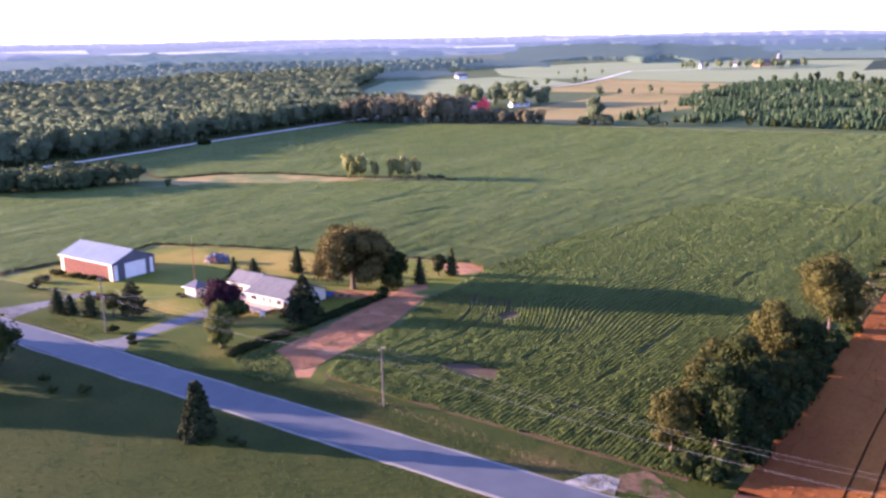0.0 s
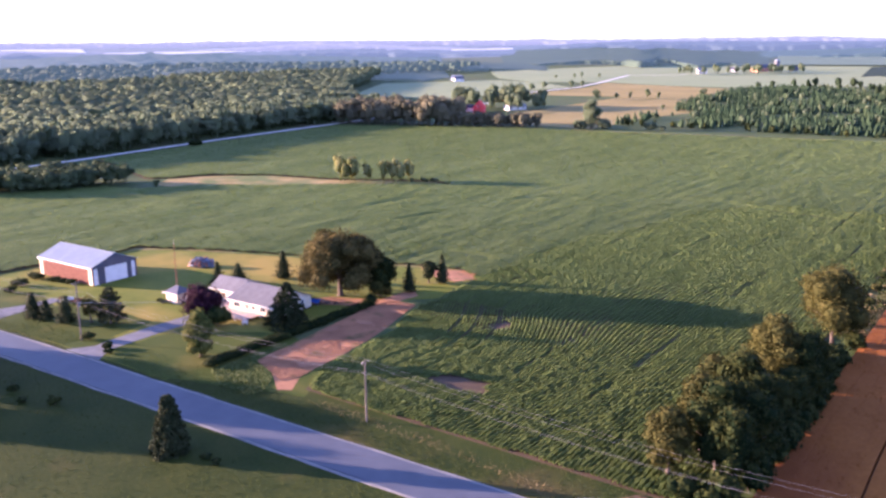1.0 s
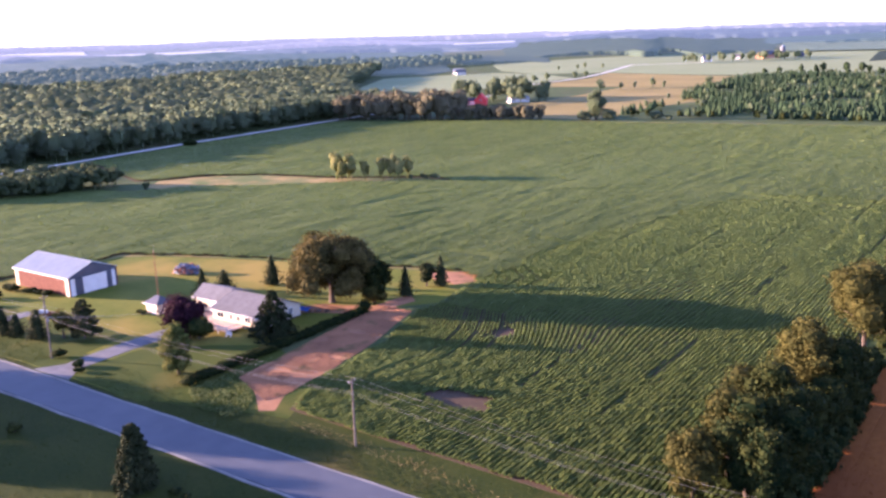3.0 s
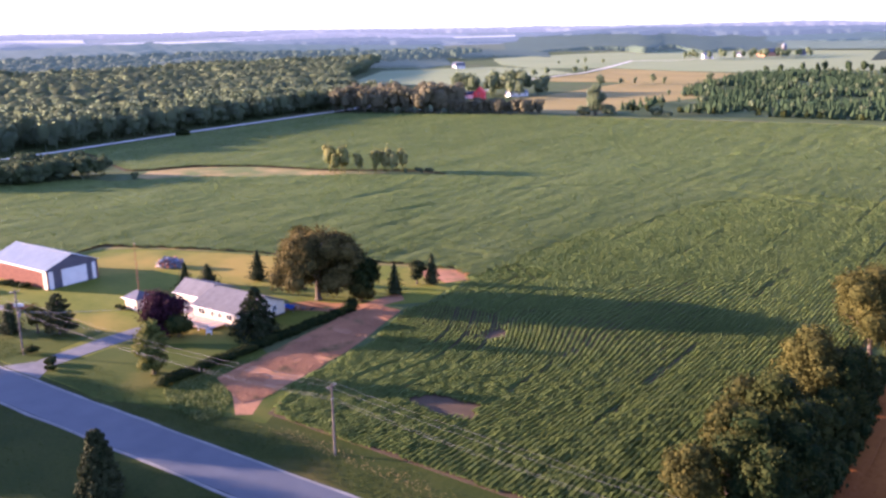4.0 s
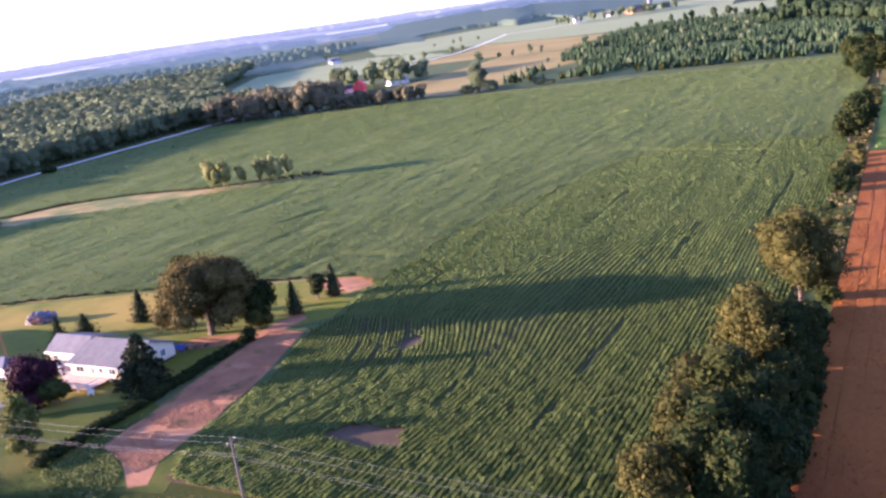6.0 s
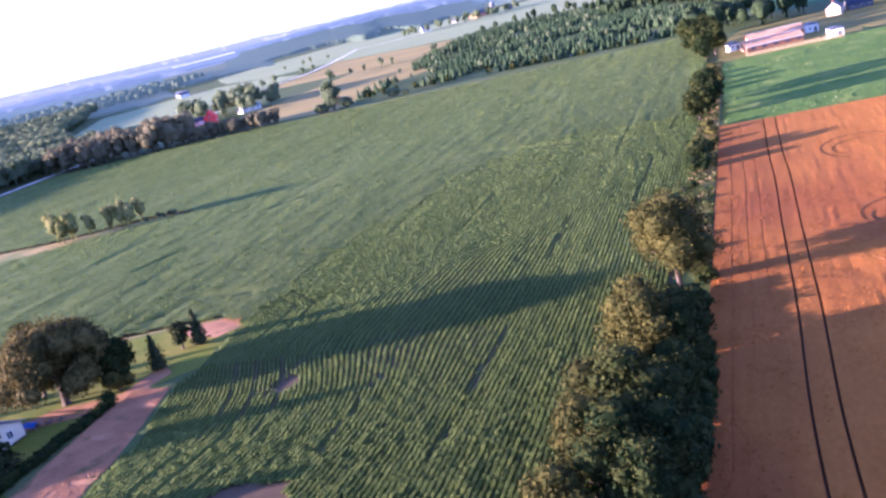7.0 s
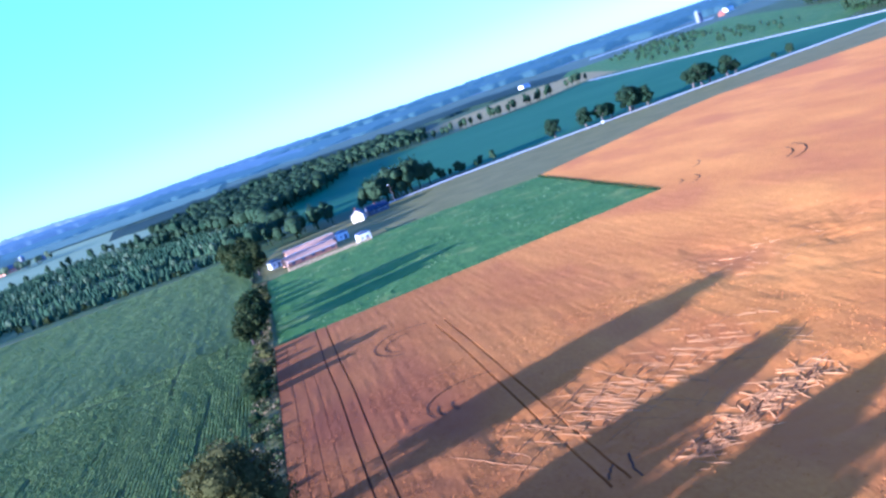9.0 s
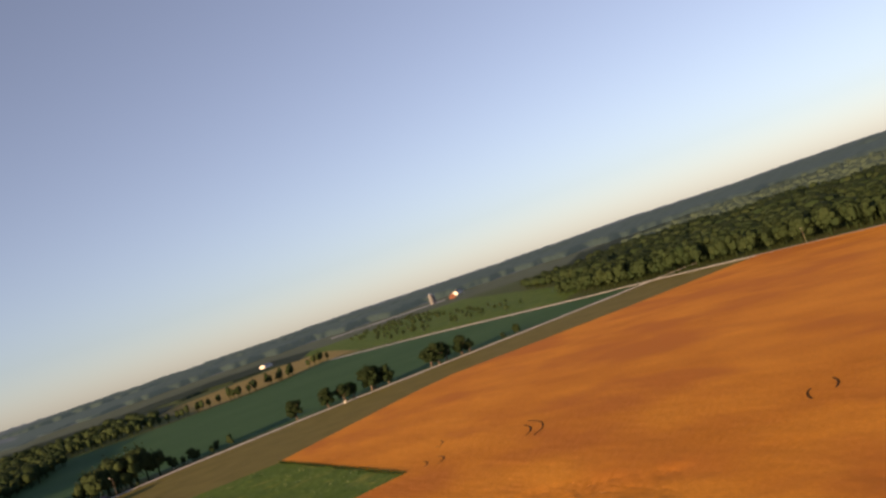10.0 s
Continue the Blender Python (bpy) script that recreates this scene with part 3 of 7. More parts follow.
def crop_rows(x0, x1, y0, y1, step, cut=None):
    """Ridges of plants along y, one for each row; returns verts and faces."""
    rows = np.arange(math.ceil(x0 / 0.76) * 0.76, x1, 0.76)
    ys = np.arange(y0, y1, step)
    X, Y = np.meshgrid(rows, ys, indexing="ij")
    base = X
    X = X + bend(X, Y) + 0.5 * (smooth_noise(X * 0.0 + 3, Y, 40, 11) - 0.5)
    size = soy_size(X, Y)
    for gx in TRACKS:
        size = np.where((np.abs(base - gx) < 0.4) & (Y > 20) & (Y < 82) & (smooth_noise(base, Y, 3.5, 39) > 0.35), size * 0.35, size)
    if cut is not None:
        size = np.where(cut(X, Y), 0, size)
    rng = np.random.default_rng(5)
    thin = inside(X, Y, THIN) | (((X + 25) / 9.5) ** 2 + ((Y - 84.5) / 6) ** 2 < 1)
    half = np.where(thin, 0.52, 0.94 + 0.14 * np.clip((Y - 40) / 120, 0, 1)) * (0.20 + 0.24 * size) * (0.85 + 0.3 * rng.random(X.shape))
    top = (0.42 * size + 0.16) * (0.80 + 0.4 * rng.random(X.shape))
    lean = 0.12 * (rng.random(X.shape) - 0.5)
    foot = (0.16 + 0.26 * np.clip((Y - 60) / 130, 0, 1)) * size
    lines = np.stack([np.stack([X - half, Y, foot], -1), np.stack([X - half * 0.6 + lean, Y, top * 0.9], -1), np.stack([X + half * 0.55 + lean, Y, top], -1), np.stack([X + half, Y, foot], -1)], 2)
    n, k = X.shape
    index = np.arange(n * k * 4).reshape(n, k, 4)
    ok = (size[:, :-1] > 0) & (size[:, 1:] > 0)
    quads = [np.stack([index[:, :-1, c], index[:, :-1, c + 1], index[:, 1:, c + 1], index[:, 1:, c]], -1)[ok] for c in range(3)]
    return lines.reshape(-1, 3), np.concatenate(quads)


def near_rows(x, y):
    """Where each bean row is built on its own."""
    edge = 26 * (smooth_noise(x + 900, y + 900, 38, 36) - 0.5) + 5 * (smooth_noise(x + 900, (y + 900) * 0.3, 1.6, 37) - 0.5)
    return (y + 1.6 * edge < 196) & (x + edge > -30 + 0.16 * np.maximum(y - 60, 0))


def build_soy():
    v0, f0 = crop_rows(-52, 47.5, 2, 226, 0.48, lambda x, y: ~near_rows(x, y))
    used = np.unique(f0)
    remap = np.zeros(len(v0), int)
    remap[used] = np.arange(len(used))
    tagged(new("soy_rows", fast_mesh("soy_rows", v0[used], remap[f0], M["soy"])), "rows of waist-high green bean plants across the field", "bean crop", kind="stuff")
    # farther off the rows close to one rolling canopy, combed into swathes
    xs, ys = np.arange(-318, 48.5, 0.95), np.r_[np.arange(6, 220, 1.5), np.arange(220, 430, 2.3)]
    X, Y = np.meshgrid(xs, ys, indexing="ij")
    a, b, c = drift_noise(X, Y)
    rng = np.random.default_rng(19)
    size = soy_gaps(X, Y, 0.74 + 0.36 * a + 0.34 * b + 0.22 * c + 0.10 * (rng.random(X.shape) - 0.5))
    Z = np.where(size > 0, 0.52 * size + 0.20, 0.03)
    ok = (size > 0) & ~near_rows(X - 1.0, Y + 1.4)
    ix = np.arange(X.size).reshape(X.shape)
    q = np.stack([ix[:-1, :-1], ix[1:, :-1], ix[1:, 1:], ix[:-1, 1:]], -1)
    q = q[(ok[:-1, :-1] | ok[1:, 1:]) & (size[:-1, :-1] > 0) & (size[1:, :-1] > 0) & (size[1:, 1:] > 0) & (size[:-1, 1:] > 0)]
    used = np.unique(q)
    remap = np.zeros(X.size, int)
    remap[used] = np.arange(len(used))
    p = np.stack([X, Y, Z], -1).reshape(-1, 3)[used]
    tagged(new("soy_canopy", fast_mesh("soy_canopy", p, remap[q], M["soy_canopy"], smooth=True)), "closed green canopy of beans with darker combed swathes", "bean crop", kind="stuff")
    # tufts of leaves over it, set along the rows
    n = 240000
    x, y = rng.uniform(-316, 47.3, n), 8 + 418 * rng.random(n) ** 0.92
    x = np.round(x / 0.76) * 0.76 + rng.normal(0, 0.16, n) + bend(x, y)
    a, b, c = drift_noise(x, y)
    size = soy_gaps(x, y, 0.76 + 0.46 * a + 0.44 * b + 0.24 * c)
    blend = np.maximum(np.clip((y - 62) / 100, 0, 1), np.clip((22 - x) / 55, 0, 1) * np.clip((y - 58) / 40, 0, 1))
    keep = (size > 0.3) & (~near_rows(x - 2.0, y + 2.0) | (rng.random(n) < blend)) & (rng.random(n) < 0.15 + 1.1 * size)
    x, y, size = x[keep], y[keep], size[keep]
    d = np.stack([rng.normal(-0.08, 0.28, len(x)), rng.normal(-0.03, 0.22, len(x)), np.ones(len(x))], -1)
    v, f = leaf_quads(np.stack([x, y, 0.50 * size + 0.20 + rng.uniform(-0.06, 0.18, len(x))], -1), d, rng.uniform(0.22, 0.48, len(x)) * (0.8 + y / 900), rng, 0.2)
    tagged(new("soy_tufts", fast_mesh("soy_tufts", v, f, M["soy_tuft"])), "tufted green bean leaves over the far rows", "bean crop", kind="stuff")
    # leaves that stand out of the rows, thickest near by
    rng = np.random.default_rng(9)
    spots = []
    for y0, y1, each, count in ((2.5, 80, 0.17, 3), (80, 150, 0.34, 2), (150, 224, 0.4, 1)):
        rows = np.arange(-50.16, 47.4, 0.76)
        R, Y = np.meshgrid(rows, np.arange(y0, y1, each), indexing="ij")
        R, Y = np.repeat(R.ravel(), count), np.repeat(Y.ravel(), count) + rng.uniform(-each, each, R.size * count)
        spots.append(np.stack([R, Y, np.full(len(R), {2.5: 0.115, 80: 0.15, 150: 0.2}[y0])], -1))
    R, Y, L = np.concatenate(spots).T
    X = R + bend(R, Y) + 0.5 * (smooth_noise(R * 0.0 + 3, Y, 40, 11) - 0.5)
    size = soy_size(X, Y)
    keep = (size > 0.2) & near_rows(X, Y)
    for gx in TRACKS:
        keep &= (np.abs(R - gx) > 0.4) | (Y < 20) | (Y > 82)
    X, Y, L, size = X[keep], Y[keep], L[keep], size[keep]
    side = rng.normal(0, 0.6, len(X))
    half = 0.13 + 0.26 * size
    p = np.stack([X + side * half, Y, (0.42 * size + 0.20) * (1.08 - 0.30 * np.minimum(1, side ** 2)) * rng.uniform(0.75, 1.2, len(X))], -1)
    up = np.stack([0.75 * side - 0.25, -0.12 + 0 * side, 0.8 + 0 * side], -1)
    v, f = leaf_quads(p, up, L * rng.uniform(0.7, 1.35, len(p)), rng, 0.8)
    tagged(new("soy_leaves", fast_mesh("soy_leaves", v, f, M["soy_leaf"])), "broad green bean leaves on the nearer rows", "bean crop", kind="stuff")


def leaf_quads(p, normal, size, rng, spread=0.8):
    """A small four-cornered leaf clump at each point, turned about its normal by chance."""
    n = normal + spread * rng.normal(0, 0.6, p.shape)
    n /= np.linalg.norm(n, axis=1, keepdims=True) + 1e-9
    a = np.cross(n, rng.normal(0, 1, p.shape))
    a /= np.linalg.norm(a, axis=1, keepdims=True) + 1e-9
    b = np.cross(n, a)
    s = np.broadcast_to(np.asarray(size, float), (len(p),))[:, None]
    w = rng.uniform(0.5, 0.9, (len(p), 1))
    bend = n * s * rng.uniform(-0.3, 0.3, (len(p), 1))
    v = np.stack([p - a * s - bend, p - b * s * w, p + a * s - bend, p + b * s * w], 1).reshape(-1, 3)
    return v, np.arange(len(v)).reshape(-1, 4)


build_soy()

def wheat_height(x, y):
    """The ears' height, lower and ridged where wind has laid the crop."""
    h = 0.72 + 0.08 * (smooth_noise(x, y, 6, 21) - 0.5) + 0.05 * (smooth_noise(x, y, 1.0, 22) - 0.5) + 0.06 * (smooth_noise(x, y * 0.1, 0.8, 26) - 0.5)
    d1 = ((x - 98) / 27) ** 2 + ((y - 69) / 16) ** 2
    d2 = ((x - 112) / 18) ** 2 + ((y - 48) / 13) ** 2
    d3 = ((x - 150) / 34) ** 2 + ((y - 104) / 26) ** 2
    lodged = np.clip(1.3 - np.minimum(np.minimum(d1, d2), d3 + 0.3) - 1.1 * (smooth_noise(x, y, 7, 23) - 0.4), 0, 1)
    h = h - lodged * (0.26 + 0.2 * smooth_noise(x + 300, y + 300, 1.5, 27))
    return np.minimum(h, 1.0)


def build_wheat():
    fine = np.r_[np.arange(53.2, 165, 0.75), np.arange(165, 240, 2.0), np.arange(240, 494, 5.0)]
    breaks = [(63.85, 64.17), (66.7, 67.02), (167.6, 167.6)]
    # wheel lanes and drill gaps that are pressed into the crop: x, width, from y, to y, depth
    grooves = [(88.17, 0.32, 48.6, 145, 0.62), (90.5, 0.32, 48.9, 145.6, 0.62), (56.1, 0.24, 20, 176, 0.06), (58.6, 0.2, 40, 178, 0.06), (60.9, 0.2, 60, 150, 0.05)]
    fine = np.sort(np.r_[fine[np.all([np.abs(fine - g[0]) > g[1] for g in grooves], axis=0)], [g[0] + k * g[1] for g in grooves for k in (-0.55, -0.45, 0.45, 0.55)]])
    verts, faces, start, left = [], [], 0, 53.2
    for a, b in breaks + [(494, 494)]:
        cols = np.r_[left, fine[(fine > left + 0.2) & (fine < a - 0.2)], a]
        nv = 300
        u = np.linspace(0, 1, nv)
        X = np.repeat(cols[:, None], nv, 1)
        top = np.interp(X, [53.2, 167.6], [181.6, 195.2]) if a < 170 else np.interp(X, [167.6, 260, 285, 390, 494], [316, 361, 369, 352, 345])
        Y = 2 + (top - 2) * u[None] ** 1.3
        if a < 170:
            X = X + 0.7 * (smooth_noise(X * 0 + 7, Y, 30, 31) - 0.5) * np.clip((X - 53) / 8, 0, 1) * np.clip((167.6 - X) / 30, 0, 1)
        else:
            X = X + 3.9 * np.clip((Y - 195) / 121, 0, 1) * np.clip(1 - (X - 167.6) / 60, 0, 1)
        Z = np.maximum(wheat_height(X, Y), 0.15)
        for gx, gw, y0, y1, deep in grooves:
            Z = np.where((np.abs(cols - gx) < 0.5 * gw)[:, None] & (Y > y0) & (Y < y1), np.maximum(Z - deep * (0.7 + 0.5 * smooth_noise(X + 90, Y + 90, 3, 35)), 0.06), Z)
        # skirts hang down at the edges
        skirt_l, skirt_r = (Z[:1] * 0 + 0.02, Z[-1:] * 0 + 0.02)
        X2, Y2 = np.r_[X[:1] - 0.01, X, X[-1:] + 0.01], np.r_[Y[:1], Y, Y[-1:]]
        Z2 = np.r_[skirt_l, Z, skirt_r]
        X2, Y2, Z2 = np.c_[X2, X2[:, -1:]], np.c_[Y2, Y2[:, -1:] + 0.03], np.c_[Z2, Z2[:, -1:] * 0 + 0.02]
        r, c = X2.shape
        ix = start + np.arange(r * c).reshape(r, c)
        verts.append(np.stack([X2, Y2, Z2], -1).reshape(-1, 3))
        faces.append(np.stack([ix[:-1, :-1], ix[1:, :-1], ix[1:, 1:], ix[:-1, 1:]], -1).reshape(-1, 4))
        start += r * c
        left = b
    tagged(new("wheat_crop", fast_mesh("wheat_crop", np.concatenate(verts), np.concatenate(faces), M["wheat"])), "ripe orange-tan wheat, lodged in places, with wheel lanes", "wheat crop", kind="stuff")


sheet("wheat_field_soil", [(52.9, 1), (496, 1), (495, 345.5), (390, 352.5), (285, 369.5), (260, 361.5), (171.2, 316.5), (167.8, 195.8), (53, 182)], 0.05, M["soil"], "brown soil under the wheat", "field soil")
build_wheat()


def build_laid_wheat():
    """Thin pale ridges of straw where the wind has combed the wheat flat, crossing one another."""
    rng = np.random.default_rng(61)
    lines = [(75, 74, 84, 59.6, 0.05), (84.6, 77.3, 96.4, 60.8, 0.05), (92.7, 78.2, 97.5, 67.6, 0.05), (86.4, 66, 80, 59, 0.05)]

    def scatter(n, cx, cy, rx, ry, angles, low, high, lift=0.04):
        for k in range(n):
            x, y, a = cx + rx * rng.normal(0, 0.5), cy + ry * rng.normal(0, 0.5), radians(rng.choice(angles) + rng.normal(0, 7))
            s = rng.uniform(low, high) / 2
            lines.append((x - s * math.cos(a), y - s * math.sin(a), x + s * math.cos(a), y + s * math.sin(a), lift))

    scatter(95, 99, 71, 12, 9, [-57, -54, -62, 44, 30], 3, 9, 0.05)
    for k in range(24):
        x = 98 + 0.95 * k
        scatter(10, x, 48.5 + 0.36 * (x - 98), 2.2, 3.0, [-57, -20, 40, 75, 10], 1.5, 5, 0.10)
    scatter(18, 90, 66, 13, 10, [-57, 45], 2, 6)
    scatter(80, 113, 74, 14, 9, [-60, -50, 30], 1.5, 5, 0.05)
    scatter(36, 146, 106, 20, 12, [-70, -50, 20], 1.0, 3)
    verts, faces, start = [], [], 0
    for x0, y0, x1, y1, lift in lines:
        n = max(3, int(math.hypot(x1 - x0, y1 - y0) / 0.5))
        u = np.linspace(0, 1, n)
        a = math.atan2(y1 - y0, x1 - x0)
        off = np.cumsum(rng.normal(0, 0.05, n))
        w = (0.045 + 0.045 * rng.random(n)) * np.minimum(1, 6 * np.minimum(u, 1 - u) + 0.25)
        cx, cy = x0 + (x1 - x0) * u - math.sin(a) * off, y0 + (y1 - y0) * u + math.cos(a) * off
        z = wheat_height(cx, cy)
        top = z + 0.02 + lift * (0.5 + rng.random(n)) * np.minimum(1, 5 * np.minimum(u, 1 - u))
        rows = [(cx + math.sin(a) * w, cy - math.cos(a) * w, z - 0.04), (cx, cy, top), (cx - math.sin(a) * w, cy + math.cos(a) * w, z - 0.04)]
        verts.append(np.stack([np.stack(r, -1) for r in rows], 1).reshape(-1, 3))
        ix = start + np.arange(n * 3).reshape(n, 3)
        faces += [np.stack([ix[:-1, c], ix[1:, c], ix[1:, c + 1], ix[:-1, c + 1]], -1) for c in (0, 1)]
        start += n * 3
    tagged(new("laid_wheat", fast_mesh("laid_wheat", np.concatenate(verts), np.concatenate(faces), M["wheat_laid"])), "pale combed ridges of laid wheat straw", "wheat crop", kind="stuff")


build_laid_wheat()


def build_wheat_ears():
    """Loose ears and stalks that roughen the nearer wheat."""
    rng = np.random.default_rng(66)
    n = 30000
    x, y = 53.6 + 80 * rng.random(n) ** 1.2, 4 + 110 * rng.random(n)
    keep = smooth_noise(x, y, 3.5, 67) + 0.5 * smooth_noise(x, y, 11, 68) > 0.62
    for lane in (63.95, 66.85, 88.15, 90.5):
        keep &= np.abs(x - lane) > 0.9
    x, y = x[keep], y[keep]
    d = np.stack([rng.normal(0, 0.3, len(x)), rng.normal(0, 0.3, len(x)), np.full(len(x), 0.9)], -1)
    v, f = leaf_quads(np.stack([x, y, wheat_height(x, y) + 0.03], -1), d / np.linalg.norm(d, axis=1, keepdims=True), rng.uniform(0.08, 0.2, len(x)), rng, 0.15)
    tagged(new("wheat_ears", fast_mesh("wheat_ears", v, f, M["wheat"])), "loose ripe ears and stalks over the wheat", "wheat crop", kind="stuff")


build_wheat_ears()


def build_edge_line():
    """Dark leaf clumps added to draw the dark gap between the hay and the wheat."""
    rng = np.random.default_rng(64)
    n = 3000
    u = rng.random(n)
    p = np.stack([167.3 + 3.3 * u + rng.normal(0, 0.22, n), 195.3 + 121 * u, rng.uniform(0.2, 1.0, n)], -1)
    d = np.stack([rng.normal(0, 1, n), rng.normal(0, 1, n), 0.6 + 0 * u], -1)
    v, f = leaf_quads(p, d / np.linalg.norm(d, axis=1, keepdims=True), rng.uniform(0.15, 0.3, n), rng, 0.5)
    tagged(new("edge_weeds", fast_mesh("edge_weeds", v, f, M["core"])), "dark leaf clumps added as the gap line between hay and wheat", "weeds", kind="stuff")


build_edge_line()


def arc_mark(cx, cy, r, a0, a1, width, ry=1.0):
    """A curved wheel mark pressed into the ripe wheat."""
    bm = bmesh.new()
    ring = []
    for k in range(21):
        a = radians(a0 + (a1 - a0) * k / 20)
        row = []
        for w in (-width / 2, width / 2):
            x, y = cx + (r + w) * math.cos(a), cy + (r + w) * ry * math.sin(a)
            row.append(bm.verts.new((x, y, float(wheat_height(np.array([x]), np.array([y]))[0]) + 0.05)))
        ring.append(row)
    for (a, b), (c, d) in zip(ring, ring[1:]):
        bm.faces.new((a, b, d, c))
    bmesh.ops.solidify(bm, geom=bm.faces[:], thickness=0.04)
    tagged(ob_from(bm, "wheel_mark", M["crushed"]), "curved dark wheel mark pressed into the wheat", "wheel mark", group="wheel marks in the wheat", kind="structure")


def wheel_line(x0, y0, x1, y1, sag, width=0.28):
    """A long faint wheel mark across the wheat."""
    bm = bmesh.new()
    ring = []
    a = math.atan2(y1 - y0, x1 - x0)
    for k in range(31):
        u = k / 30
        off = sag * 4 * u * (1 - u) + 0.25 * noise.noise((u * 5, x0, y0))
        row = []
        for w in (-width / 2, width / 2):
            x, y = x0 + (x1 - x0) * u - math.sin(a) * (off + w), y0 + (y1 - y0) * u + math.cos(a) * (off + w)
            row.append(bm.verts.new((x, y, float(wheat_height(np.array([x]), np.array([y]))[0]) + 0.05)))
        ring.append(row)
    for (p, q), (r, s) in zip(ring, ring[1:]):
        bm.faces.new((p, q, s, r))
    bmesh.ops.solidify(bm, geom=bm.faces[:], thickness=0.04)
    tagged(ob_from(bm, "wheel_mark", M["crushed"]), "long faint wheel mark pressed into the wheat", "wheel mark", group="wheel marks in the wheat", kind="structure")


for spec in [(71.2, 37.1, 86.3, 37.7, 0.2, 0.15), (71.6, 33.8, 91.5, 35.2, 0.2, 0.15), (88.6, 50.2, 90.5, 53.8, 0.15), (91.5, 48.1, 93.0, 55.0, 0.2)]:
    wheel_line(*spec)
for spec in [(82, 140, 8.2, 55, 245, 0.3, 1.2), (82, 139, 6, 90, 230, 0.3, 1.1), (84.5, 93, 8.6, 60, 200, 0.28), (82, 92, 4.6, 150, 212, 0.5), (84.5, 92, 4.7, 152, 208, 0.5), (186, 188.7, 20, -66, 4, 0.5), (186, 188.7, 16.5, -60, -5, 0.45), (171.2, 196.3, 8, -70, 10, 0.45), (168, 198.3, 7, -60, 5, 0.4), (182, 218, 9, -70, 0, 0.35), (222.6, 89.3, 12, 108, 152, 0.5), (214.9, 105.7, 12, -72, -28, 0.5)]:
    arc_mark(*spec)


def build_hay():
    outline = [(54.2, 182.6), (167.2, 195.8), (170.8, 316), (130, 321), (105, 321), (60, 308), (52.5, 300)]
    xs, ys = np.arange(51, 173, 0.9), np.arange(182, 327, 0.9)
    X, Y = np.meshgrid(xs, ys, indexing="ij")
    Z = 0.16 + 0.13 * smooth_noise(X, Y, 1.3, 41) + 0.16 * smooth_noise(X, Y, 5, 42) + 0.2 * np.clip(smooth_noise(X, Y, 2.2, 43) - 0.72, 0, 1) * 3
    ok = inside(X, Y, outline)
    ix = np.arange(X.size).reshape(X.shape)
    q = np.stack([ix[:-1, :-1], ix[1:, :-1], ix[1:, 1:], ix[:-1, 1:]], -1)
    q = q[ok[:-1, :-1] & ok[1:, :-1] & ok[1:, 1:] & ok[:-1, 1:]]
    tagged(new("hay_crop", fast_mesh("hay_crop", np.stack([X, Y, Z], -1).reshape(-1, 3), q, M["hay"])), "bright green uneven hay crop with pale clumps", "hay crop", kind="stuff")
    rng = np.random.default_rng(44)
    x, y = rng.uniform(54, 170, 1800), rng.uniform(184, 318, 1800)
    keep = inside(x, y, outline) & (smooth_noise(x + 300, y + 300, 9, 45) > 0.5)
    x, y = x[keep], y[keep]
    d = np.stack([rng.normal(-0.2, 0.3, len(x)), rng.normal(-0.1, 0.3, len(x)), np.ones(len(x))], -1)
    v, f = leaf_quads(np.stack([x, y, rng.uniform(0.35, 0.6, len(x))], -1), d, rng.uniform(0.15, 0.42, len(x)), rng, 0.5)
    tagged(new("hay_blossom", fast_mesh("hay_blossom", v, f, M["hay_pale"])), "pale seeding clumps standing in the hay", "hay crop", kind="stuff")
    sheet("hay_field", outline, 0.06, M["hay"], "green turf under the hay crop", "hay field", wobble=0.5)


build_hay()


